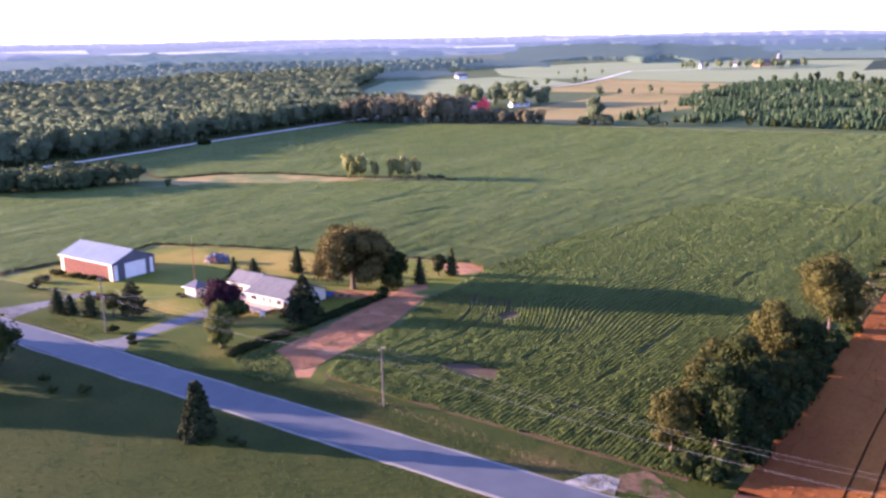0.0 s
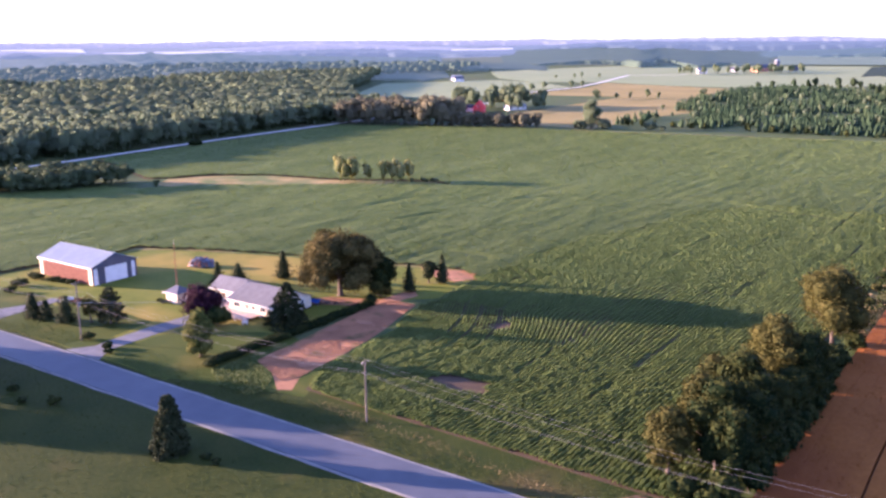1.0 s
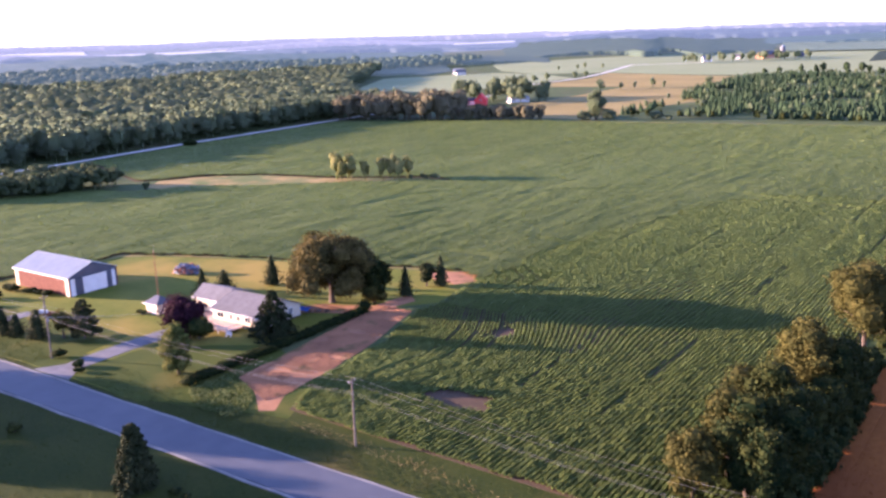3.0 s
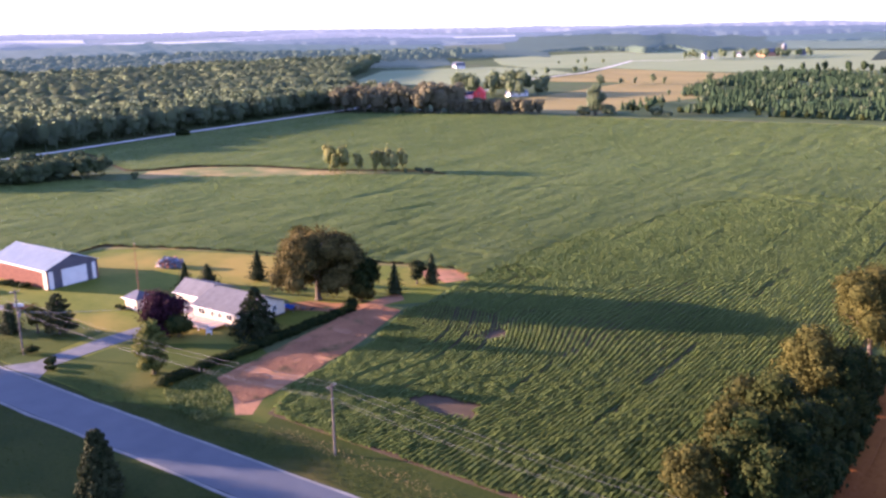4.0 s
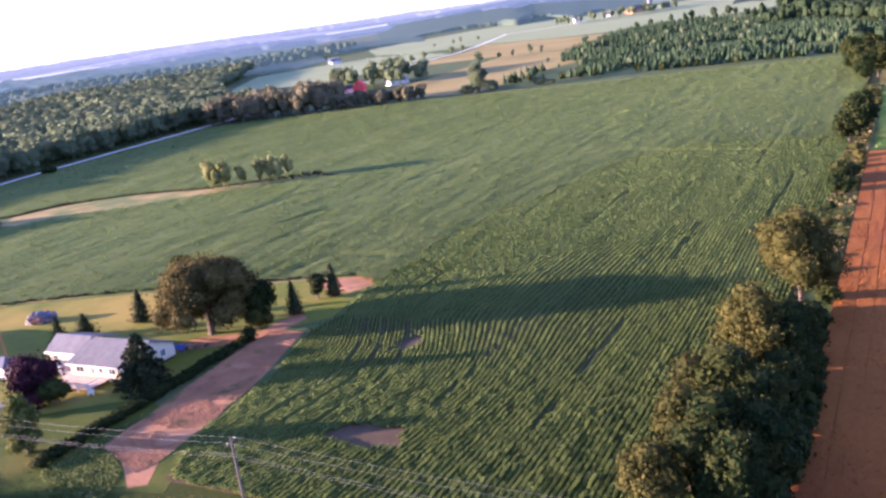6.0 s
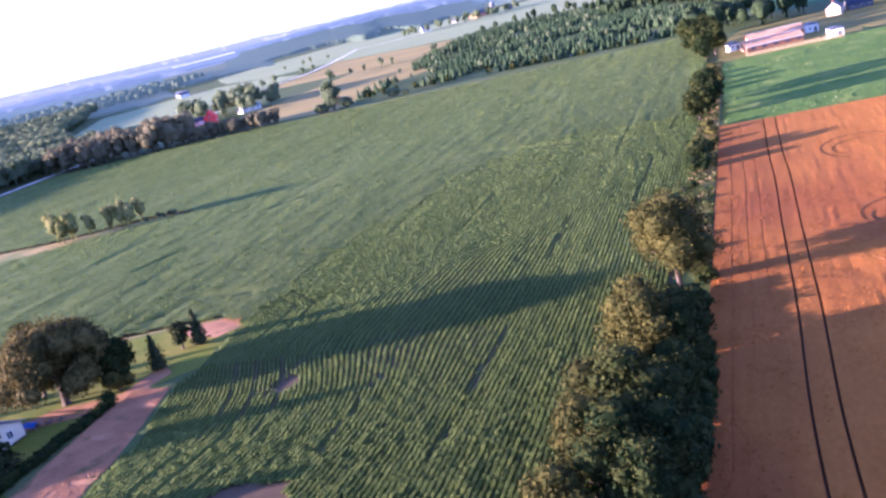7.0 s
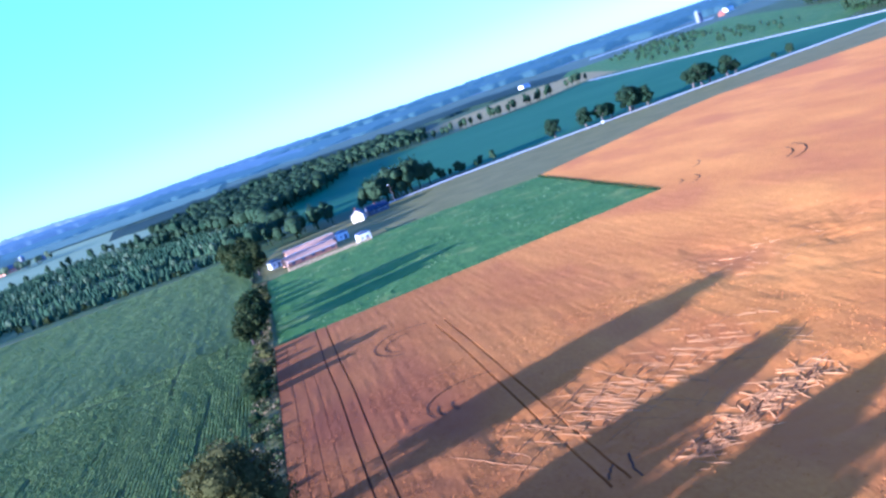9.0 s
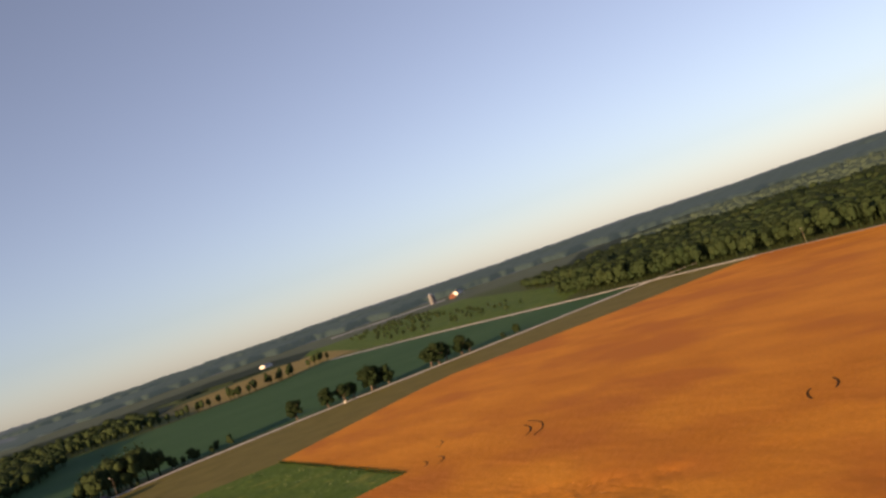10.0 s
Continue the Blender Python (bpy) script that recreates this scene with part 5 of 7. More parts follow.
broadleaf(-75.8, 6.2, 6.2, 2.2, "leaf_light", 38, "thin feathery olive-green tree on the front lawn", low=1.0, density=12, leaf=0.26)
for n, (x, y, h, r) in enumerate([(-88.3, 1.5, 5.6, 2.1), (-85.1, 2.4, 4.2, 1.9), (-79.9, 3.5, 5.8, 2.1)]):
    conifer(x, y, h, r, 40 + n, "dark columnar evergreen on the front lawn", "front lawn evergreens", slim=0.42)
for n, (x, y, h, r) in enumerate([(-67.0, -0.4, 1.6, 1.6), (-59.5, -1.5, 1.4, 1.3), (-57, -3.0, 1.1, 1.1)]):
    shrub(x, y, h, r, "leaf", 46 + n, "low dark shrub beside the driveway entrance", "driveway shrubs")
for n, (x, y, h, r) in enumerate([(-113.8, 13.5, 2.0, 2.2), (-110.5, 9.5, 1.5, 1.8), (-117, 19.5, 1.6, 2.2), (-111, 20.5, 1.3, 1.8), (-106, 21.3, 1.2, 1.5), (-108.5, 21.0, 1.0, 1.4)]):
    shrub(x, y, h, r, "leaf", 50 + n, "overgrown green weeds beside the shed", "weeds by the shed")
for n, (x, y, h, r) in enumerate([(-44, -21.8, 1.6, 1.3), (-7.7, -21.5, 0.9, 0.8), (-10.2, -21.2, 0.8, 0.9), (-49, -24, 0.9, 1.2), (-55, -22, 1.2, 1.2)]):
    shrub(x, y, h, r, "leaf", 66 + n, "small dark bush in the meadow", "meadow bushes")
for n, (x, y, h, r) in enumerate([(-66, -24, 11, 5), (-74, -31, 13, 6), (-88, -27, 12, 5.5), (-98, -36, 14, 6.5), (-80, -44, 14, 6.5), (-112, -30, 13, 6), (-100, -52, 15, 7)]):
    broadleaf(x, y, h, r, "leaf", 72 + n, "dark leafy tree at the meadow's edge", group="meadow trees", low=0.8, density=9, leaf=0.5)


def build_hedge():
    rng = np.random.default_rng(81)
    t = thing("hedge", pose(-37.0, 0, 0.03), "clipped dark green hedge beside the earth strip", "hedge")
    for k in range(44):
        part("stem", tube([(0.1 * rng.normal(), 3 + k, -0.1), (0.1 * rng.normal(), 3 + k, 0.6)], [0.04, 0.02], 5), M["bark"], t)
    lobes = [(0.25 * rng.normal(), y, 0.58 + 0.06 * rng.normal(), 1.30 + 0.2 * rng.random(), 0.9, 0.62) for y in np.arange(2.5, 46.5, 0.9)]
    lobes += [(0.4, 45.8, 1.3, 1.5, 1.4, 1.3)]
    part_mesh("foliage", fast_mesh("foliage", *crown_arrays(lobes, 11000, 0.17, rng, 0.85, BALL2), M["leaf"]), t)


build_hedge()

broadleaf(-160.5, 409.0, 18.0, 6.4, "forest_leaf_hazed", 91, "lone pointed tree at the field's far edge", low=0.1, density=8, leaf=0.6, peak=True)
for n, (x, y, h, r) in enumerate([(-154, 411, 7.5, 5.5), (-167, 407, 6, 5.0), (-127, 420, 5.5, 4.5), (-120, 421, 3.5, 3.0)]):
    shrub(x, y, h, r, "forest_leaf_hazed", 92 + n, "dull green bush at the field's far edge", "far edge bushes", leaf=0.5, density=8)

for n, (x, y, h) in enumerate([(227, 451, 11.5), (246, 449, 11.2), (256, 448, 10.2), (263, 451, 9.0), (274.5, 450, 14.8), (279, 455, 13.0), (285.5, 449, 11.4), (316, 450, 12.0), (321, 449, 13.4), (328, 452, 11.0), (338.6, 450, 11.8), (345, 451, 8.0), (381, 449, 5.8), (370, 449, 4.0)]):
    broadleaf(x, y, h * 1.12, h * 0.48, "east_leaf", 240 + n, "dark round tree beside the gravel road", group="trees along the gravel road", low=0.3, density=14, leaf=0.5, lobes=18, small=0.8)

# ---------------------------------------------------------------- woods
def templates(kind, seed, leaf_count, lumps=4):
    """A few low trees of height 1 to be set out by the hundred."""
    made = []
    rng = np.random.default_rng(seed)
    for k in range(6):
        if kind == "round":
            lobes = [(0, 0, 0.56, 0.26, 0.26, 0.42)]
            for j in range(lumps):
                a, s = rng.uniform(0, math.tau), rng.uniform(0.13, 0.2)
                lobes.append((0.2 * math.cos(a), 0.2 * math.sin(a), rng.uniform(0.2, 0.82), s, s, s))
            v, f = crown_arrays(lobes, leaf_count, 0.042 if lumps > 1 else 0.04, rng, 0.76 if lumps else 0.86, BALL2, 0.5 if lumps else 0.3)
            t = np.array([(-0.02, -0.02, 0), (0.02, -0.02, 0), (0.02, 0.02, 0), (-0.02, 0.02, 0), (-0.012, -0.012, 0.5), (0.012, -0.012, 0.5), (0.012, 0.012, 0.5), (-0.012, 0.012, 0.5)])
            tf = np.array([(0, 1, 5, 4), (1, 2, 6, 5), (2, 3, 7, 6), (3, 0, 4, 7)])
            made.append((np.concatenate([v, t]), np.concatenate([f, tf + len(v)])))
        else:
            # a young pine: a ragged cone with tufts of needles round it
            sides, rings = 7, ((0.04, 0.20), (0.16, 0.27), (0.42, 0.185), (0.70, 0.095), (0.97, 0.012))
            v = np.array([(r * math.cos(math.tau * (i + 0.5 * (j % 2)) / sides) * rng.uniform(0.72, 1.2), r * math.sin(math.tau * (i + 0.5 * (j % 2)) / sides) * rng.uniform(0.72, 1.2), z + rng.uniform(-0.03, 0.03)) for j, (z, r) in enumerate(rings) for i in range(sides)])
            f = np.array([(j * sides + i, j * sides + (i + 1) % sides, (j + 1) * sides + (i + 1) % sides, (j + 1) * sides + i) for j in range(len(rings) - 1) for i in range(sides)])
            u, a = 1 - np.sqrt(rng.random(leaf_count)) * 0.95, rng.uniform(0, math.tau, leaf_count)
            out = 0.30 * (1.03 - u) ** 0.9 * rng.uniform(0.8, 1.1, leaf_count)
            d = np.stack([np.cos(a), np.sin(a), 0.45 + 0 * a], -1)
            lv, lf = leaf_quads(np.stack([out * np.cos(a), out * np.sin(a), u], -1), d, 0.045 * rng.uniform(0.7, 1.3, leaf_count), rng, 0.5)
            made.append((np.concatenate([v, lv]), np.concatenate([f, lf + len(v)])))
    return made


KIND = {"round": templates("round", 300, 130), "far": templates("round", 301, 34, 1), "tiny": templates("round", 303, 24, 0), "cone": templates("cone", 302, 18)}


def wood(name, outline, spacing, height, kind, mat, label, seed, category="wood", wide=1.0, drop=0.0, clearing=0.0):
    """A wood of many trees inside an outline, as one mesh."""
    rng = np.random.default_rng(seed)
    o = np.array(outline)
    xs, ys = np.arange(o[:, 0].min(), o[:, 0].max(), spacing), np.arange(o[:, 1].min(), o[:, 1].max(), spacing)
    X, Y = np.meshgrid(xs, ys)
    X, Y = X.ravel() + rng.uniform(-0.45, 0.45, X.size) * spacing, Y.ravel() + rng.uniform(-0.45, 0.45, Y.size) * spacing
    keep = inside(X, Y, outline) & (rng.random(X.size) >= drop)
    keep &= smooth_noise(X + 7000, Y + 7000, 28, seed + 50) >= clearing
    X, Y = X[keep], Y[keep]
    which = rng.integers(0, 6, len(X))
    H = height * rng.uniform(0.76, 1.16, len(X)) * (0.82 + 0.36 * smooth_noise(X + 9000, Y + 9000, 60, seed))
    W = H * wide * rng.uniform(0.8, 1.25, len(X))
    A = rng.uniform(0, math.tau, len(X))
    Z = np.array([terrain(x, y) for x, y in zip(X, Y)])
    verts, faces, start = [], [], 0
    for k, (v, f) in enumerate(KIND[kind]):
        m = which == k
        if not m.any():
            continue
        c, s = np.cos(A[m])[:, None], np.sin(A[m])[:, None]
        vx = (v[None, :, 0] * c - v[None, :, 1] * s) * W[m][:, None] + X[m][:, None]
        vy = (v[None, :, 0] * s + v[None, :, 1] * c) * W[m][:, None] + Y[m][:, None]
        vz = v[None, :, 2] * H[m][:, None] + Z[m][:, None]
        verts.append(np.stack([vx, vy, vz], -1).reshape(-1, 3))
        faces.append((f[None] + (np.arange(m.sum()) * len(v))[:, None, None]).reshape(-1, 4) + start)
        start += m.sum() * len(v)
    return tagged(new(name, fast_mesh(name, np.concatenate(verts), np.concatenate(faces), M[mat], smooth=True)), label, category, kind="stuff")


wood("forest_edge", [(-309, 96), (-312, 155), (-320, 228), (-331, 354), (-352, 470), (-400, 470), (-398, 300), (-375, 96)], 7.2, 15, "round", "forest_leaf_hazed", "tall dense deciduous forest edge along the gravel road", 401, "forest", wide=1.05)
wood("forest", [(-372, 60), (-398, 300), (-400, 470), (-430, 510), (-540, 610), (-660, 800), (-800, 1000), (-860, 1000), (-860, 500), (-800, 60)], 9.8, 15, "tiny", "forest_leaf_hazed", "broad deciduous forest stretching into the distance", 402, "forest", wide=1.5)
wood("tree_belt", [(-323, 352), (-248, 379), (-250, 402), (-330, 384)], 6.0, 18, "round", "belt_leaf", "belt of tall brownish-green trees at the field's end", 403, "tree belt")
wood("brush_belt", [(-248, 380), (-196, 393), (-190, 408), (-246, 402)], 4.5, 9, "round", "belt_leaf", "low brownish brush at the field's end", 404, "brush")
wood("farm_trees", [(-335, 500), (-262, 505), (-255, 545), (-320, 575)], 11, 17, "round", "forest_leaf_hazed", "tall trees round a distant farmhouse", 405, "trees", drop=0.4)
wood("road_trees_north", [(-300, 640), (-180, 720), (-182, 728), (-304, 650)], 13, 9, "round", "forest_leaf_hazed", "row of small trees along a far road", 406, "trees", drop=0.3)
wood("plantation", [(-160, 445), (-60, 441), (30, 440), (50, 470), (55, 560), (0, 700), (-60, 900), (-160, 930), (-205, 830), (-190, 640), (-165, 560)], 4.7, 5.6, "cone", "plantation_leaf", "plantation of young dark green pines", 407, "pine plantation", wide=0.95, drop=0.2, clearing=0.36)
wood("plantation_broadleaves", [(-165, 447), (-60, 443), (30, 442), (50, 470), (55, 560), (0, 700), (-60, 900), (-160, 930), (-205, 830), (-190, 640)], 16, 6.5, "far", "forest_leaf_hazed", "scattered young broadleaf trees among the pines", 427, "young trees", wide=1.1, drop=0.6)
wood("plantation_edge", [(-150, 434), (-40, 436), (20, 435), (20, 446), (-150, 446)], 6, 4.5, "round", "leaf", "scrubby bushes in front of the pines", 408, "scrub", drop=0.45)
wood("west_thicket", [(-262, 64), (-240, 74), (-221, 108), (-220, 128), (-238, 124), (-268, 84)], 4.4, 8.6, "round", "thicket_leaf", "thicket of dark green trees beside the field", 410, "thicket", wide=1.3)
wood("field_grove", [(-157, 166), (-128, 180), (-130, 185), (-158, 171)], 3.4, 11.0, "round", "grove_leaf", "small grove of yellow-green trees in the field", 411, "grove", wide=0.75, drop=0.08)
wood("grove_brush", [(-128, 180), (-118, 185), (-120, 188), (-128, 185)], 3.0, 3.0, "round", "forest_leaf_hazed", "low brush beside the grove", 412, "brush", wide=1.2)
wood("strip_brush", [(-206, 117), (-196, 120), (-198, 126), (-206, 124)], 5.0, 3.6, "round", "thicket_leaf", "low round bush in the grass strip", 413, "brush", wide=1.4, drop=0.4)
wood("wood_north", [(28, 436), (70, 405), (92, 425), (90, 445), (62, 480), (60, 600), (110, 720), (150, 850), (20, 1000), (-60, 920), (0, 700), (55, 560), (50, 470)], 10, 15, "far", "east_leaf", "dark wood behind the farmyard", 414, "wood", wide=1.3)
wood("house_trees", [(108, 428), (150, 437), (152, 448), (112, 452)], 7, 18, "round", "east_leaf", "tall dark trees beside the white house", 415, "trees")
wood("house_hedge", [(152, 444), (188, 446), (188, 452), (152, 452)], 5, 7, "round", "east_leaf", "lower dark trees along the gravel road", 416, "trees")
wood("far_treeline", [(113, 962), (230, 895), (332, 896), (382, 925), (478, 1018), (478, 1030), (380, 938), (330, 910), (235, 915), (120, 985)], 10, 14, "far", "east_leaf", "line of small trees along a far field", 420, "treeline", drop=0.2)
wood("wood_far_north", [(0, 1000), (113, 975), (235, 925), (280, 1080), (280, 1240), (100, 1400), (-60, 1150)], 19, 15, "far", "east_leaf", "dark wood beyond the far bean field", 430, "wood", wide=1.75)
wood("east_forest_edge", [(507, 200), (508, 440), (512, 520), (560, 640), (600, 640), (550, 520), (546, 200)], 8.5, 16, "round", "east_leaf", "tall dense forest edge along the gravel road", 433, "forest")
wood("east_forest", [(546, 200), (546, 440), (550, 520), (600, 640), (760, 980), (980, 980), (980, 60), (507, 40)], 13.2, 16, "tiny", "east_leaf", "broad deciduous forest beyond the gravel road", 421, "forest", wide=1.75)
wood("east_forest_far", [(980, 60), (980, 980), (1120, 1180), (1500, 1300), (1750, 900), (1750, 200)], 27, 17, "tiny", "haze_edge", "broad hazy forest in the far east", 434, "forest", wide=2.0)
wood("pasture_scrub", [(520, 640), (600, 760), (760, 1250), (900, 1600), (700, 1500), (510, 900)], 24, 8, "far", "east_leaf", "scattered scrub on far pasture", 422, "scrub", wide=1.3, drop=0.3)
wood("far_farm_trees", [(-405, 1200), (-270, 1310), (-240, 1410), (-330, 1380), (-425, 1260)], 19, 15, "far", "forest_leaf_hazed", "trees round a far farm", 423, "trees", wide=1.2, drop=0.3)
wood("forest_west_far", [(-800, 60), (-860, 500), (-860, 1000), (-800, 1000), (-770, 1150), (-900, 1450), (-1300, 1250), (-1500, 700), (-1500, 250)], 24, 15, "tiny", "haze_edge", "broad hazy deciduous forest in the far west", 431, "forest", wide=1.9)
wood("plantation_trees", [(-215, 850), (-150, 930), (-60, 900), (0, 700), (-35, 690), (-80, 850), (-150, 880)], 17, 13, "far", "east_leaf", "taller trees standing behind the pines", 428, "trees", wide=1.0, drop=0.35)
wood("far_road_trees", [(-400, 700), (-390, 700), (-372, 931), (-392, 931)], 14, 11, "far", "forest_leaf_hazed", "trees along a far gravel road", 429, "trees", wide=1.2, drop=0.45)
wood("far_hedges", [(-560, 960), (-430, 1100), (-425, 1110), (-565, 975)], 14, 9, "far", "forest_leaf_hazed", "hedge trees along a far road", 424, "trees", drop=0.4)


def far_band(name, h0, h1, r0, r1, height, mat, label, seed):
    """A stretch of distant woodland: a bumpy canopy with a ragged front, between two bearings (from +y, clockwise) and two distances."""
    step = math.degrees(11.0 / r0)
    hs = np.arange(h0, h1, step)
    rs = np.r_[r0, r0 + 5, np.arange(r0 + 18, r1, 24.0)]
    wob = np.array([(noise.noise((b * 0.5, seed * 3.1, 0)) + 0.5 * noise.noise((b * 1.7, seed, 5))) * (r1 - r0) * 0.2 for b in hs])
    fade = np.minimum(1.0, np.minimum(np.arange(1, len(hs) + 1), np.arange(len(hs), 0, -1)) / 40)
    B, R = np.meshgrid(np.radians(hs), rs, indexing="ij")
    R = R + wob[:, None]
    X, Y = R * np.sin(B), 100 + R * np.cos(B)
    land = np.array([terrain(x, y) for x, y in zip(X.ravel(), Y.ravel())]).reshape(X.shape)
    crown = 0.52 + 0.38 * smooth_noise(X + 9000, Y + 9000, 17, seed) + 0.28 * smooth_noise(X + 9000, Y + 9000, 60, seed + 1)
    Z = land + height * fade[:, None] * crown
    Z[:, 0] = land[:, 0] - 2
    Z[:, 1] = land[:, 1] + (Z[:, 1] - land[:, 1]) * 0.7
    v = np.stack([X, Y, Z], -1).reshape(-1, 3)
    ix = np.arange(X.size).reshape(X.shape)
    f = np.stack([ix[:-1, :-1], ix[:-1, 1:], ix[1:, 1:], ix[1:, :-1]], -1).reshape(-1, 4)
    if r0 < 1800:
        # single crowns along the ragged front
        rng = np.random.default_rng(seed)
        edge = np.arange(0, len(hs), 13.0 / 11.0)
        parts_v, parts_f, start = [v], [f], len(v)
        for row in (-4.0, 14.0):
            for e in edge:
                i = min(len(hs) - 1, int(e))
                b, r = math.radians(hs[i] + rng.uniform(0, step)), rs[0] + wob[i] + row + rng.uniform(-5, 5)
                x, y = r * math.sin(b), 100 + r * math.cos(b)
                cv, cf = KIND["far"][rng.integers(0, 6)]
                s = height * rng.uniform(0.75, 1.2) * fade[i]
                if s < 4:
                    continue
                parts_v.append(cv * (s * 1.3, s * 1.3, s) + (x, y, terrain(x, y)))
                parts_f.append(cf + start)
                start += len(cv)
        v, f = np.concatenate(parts_v), np.concatenate(parts_f)
    tagged(new(name, fast_mesh(name, v, f, M[mat], smooth=True)), label, "distant wood", kind="structure")


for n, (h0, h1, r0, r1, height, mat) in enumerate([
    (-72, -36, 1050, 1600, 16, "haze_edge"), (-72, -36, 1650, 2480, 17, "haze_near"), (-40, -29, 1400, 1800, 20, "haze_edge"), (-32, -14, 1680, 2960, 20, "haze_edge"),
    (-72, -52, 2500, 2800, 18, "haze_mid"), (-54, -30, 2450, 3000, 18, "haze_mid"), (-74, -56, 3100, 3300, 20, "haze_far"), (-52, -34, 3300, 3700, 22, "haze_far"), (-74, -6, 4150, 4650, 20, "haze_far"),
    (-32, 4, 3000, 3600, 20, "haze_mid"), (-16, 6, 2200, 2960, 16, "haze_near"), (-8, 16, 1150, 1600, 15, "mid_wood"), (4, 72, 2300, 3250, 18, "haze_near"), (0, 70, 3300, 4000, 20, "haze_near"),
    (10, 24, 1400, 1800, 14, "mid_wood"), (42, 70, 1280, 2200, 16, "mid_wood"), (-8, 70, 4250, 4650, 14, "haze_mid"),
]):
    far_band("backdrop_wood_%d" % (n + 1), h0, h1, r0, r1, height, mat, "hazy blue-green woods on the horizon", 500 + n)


def far_field(h0, h1, r0, r1, mat="haze_field"):
    """A pale field on a far slope, seen through haze."""
    bm = bmesh.new()
    rows = []
    for b in np.linspace(h0, h1, 24):
        k = 0.5 + 0.5 * noise.noise((b * 0.4, r0, 1))
        row = []
        for r in np.linspace(r0 + 60 * k, r1 - 40 * k, 5):
            x, y = r * math.sin(radians(b)), 100 + r * math.cos(radians(b))
            row.append(bm.verts.new((x, y, terrain(x, y) + 2.5)))
        rows.append(row)
    for p, q in zip(rows, rows[1:]):
        for j in range(4):
            bm.faces.new((p[j], p[j + 1], q[j + 1], q[j]))
    bmesh.ops.solidify(bm, geom=bm.faces[:], thickness=2.0)
    tagged(ob_from(bm, "backdrop_field", M[mat]), "pale hazy field on a far slope", "far field", kind="structure")


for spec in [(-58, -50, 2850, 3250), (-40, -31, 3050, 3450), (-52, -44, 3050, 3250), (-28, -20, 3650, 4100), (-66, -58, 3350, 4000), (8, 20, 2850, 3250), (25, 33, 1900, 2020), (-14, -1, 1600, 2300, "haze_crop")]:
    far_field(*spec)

# ---------------------------------------------------------------- buildings
def gable_roof(x0, x1, y0, y1, eave, ridge, over=0.45, thick=0.16, ridge_y=None):
    """Two roof slopes with thickness; the ridge runs along x."""
    ym = (y0 + y1) / 2 if ridge_y is None else ridge_y
    s0, s1 = (ridge - eave) / (ym - y0), (ridge - eave) / (y1 - ym)
    lo0, lo1 = eave - s0 * over, eave - s1 * over
    prof = [(y0 - over, lo0), (ym, ridge), (y1 + over, lo1), (y1 + over, lo1 + thick), (ym, ridge + thick), (y0 - over, lo0 + thick)]
    bm = bmesh.new()
    a = [bm.verts.new((x0 - over, y, z)) for y, z in prof]
    b = [bm.verts.new((x1 + over, y, z)) for y, z in prof]
    for i in range(6):
        bm.faces.new((a[i], b[i], b[(i + 1) % 6], a[(i + 1) % 6]))
    for e in (a, b):
        bm.faces.new((e[0], e[1], e[4], e[5]))
        bm.faces.new((e[1], e[2], e[3], e[4]))
    return bm


def gable_wall(x, thick, y0, y1, eave, ridge, ridge_y=None):
    ym = (y0 + y1) / 2 if ridge_y is None else ridge_y
    bm = bmesh.new()
    prof = [(y0, 0), (y1, 0), (y1, eave), (ym, ridge), (y0, eave)]
    a = [bm.verts.new((x, y, z)) for y, z in prof]
    b = [bm.verts.new((x + thick, y, z)) for y, z in prof]
    bm.faces.new(a)
    bm.faces.new(b)
    for i in range(5):
        bm.faces.new((a[i], b[i], b[(i + 1) % 5], a[(i + 1) % 5]))
    return bm


def window(parent, x, y, z, w, h, axis="x", out=-1, frame_mat="white_paint"):
    """A framed window on a wall that runs along the axis; out: the side that faces away from the house."""
    d = 0.06 * out
    f = 0.08

    def plate(a0, a1, z0, z1, d0, d1, bm=None):
        return box(a0, y + d0, z0, a1, y + d1, z1, bm) if axis == "x" else box(y + d0, a0, z0, y + d1, a1, z1, bm)

    bm = plate(x - w / 2 - f, x + w / 2 + f, z - f, z, 0, d)
    plate(x - w / 2 - f, x + w / 2 + f, z + h, z + h + f, 0, d, bm)
    plate(x - w / 2 - f, x - w / 2, z, z + h, 0, d, bm)
    plate(x + w / 2, x + w / 2 + f, z, z + h, 0, d, bm)
    plate(x - 0.03, x + 0.03, z, z + h, 0, d, bm)
    win = part("window", bm, M[frame_mat], parent)
    pane = part("pane", plate(x - w / 2, x + w / 2, z, z + h, d * 0.3, d * 0.6), M["glass"], win)
    return win, pane


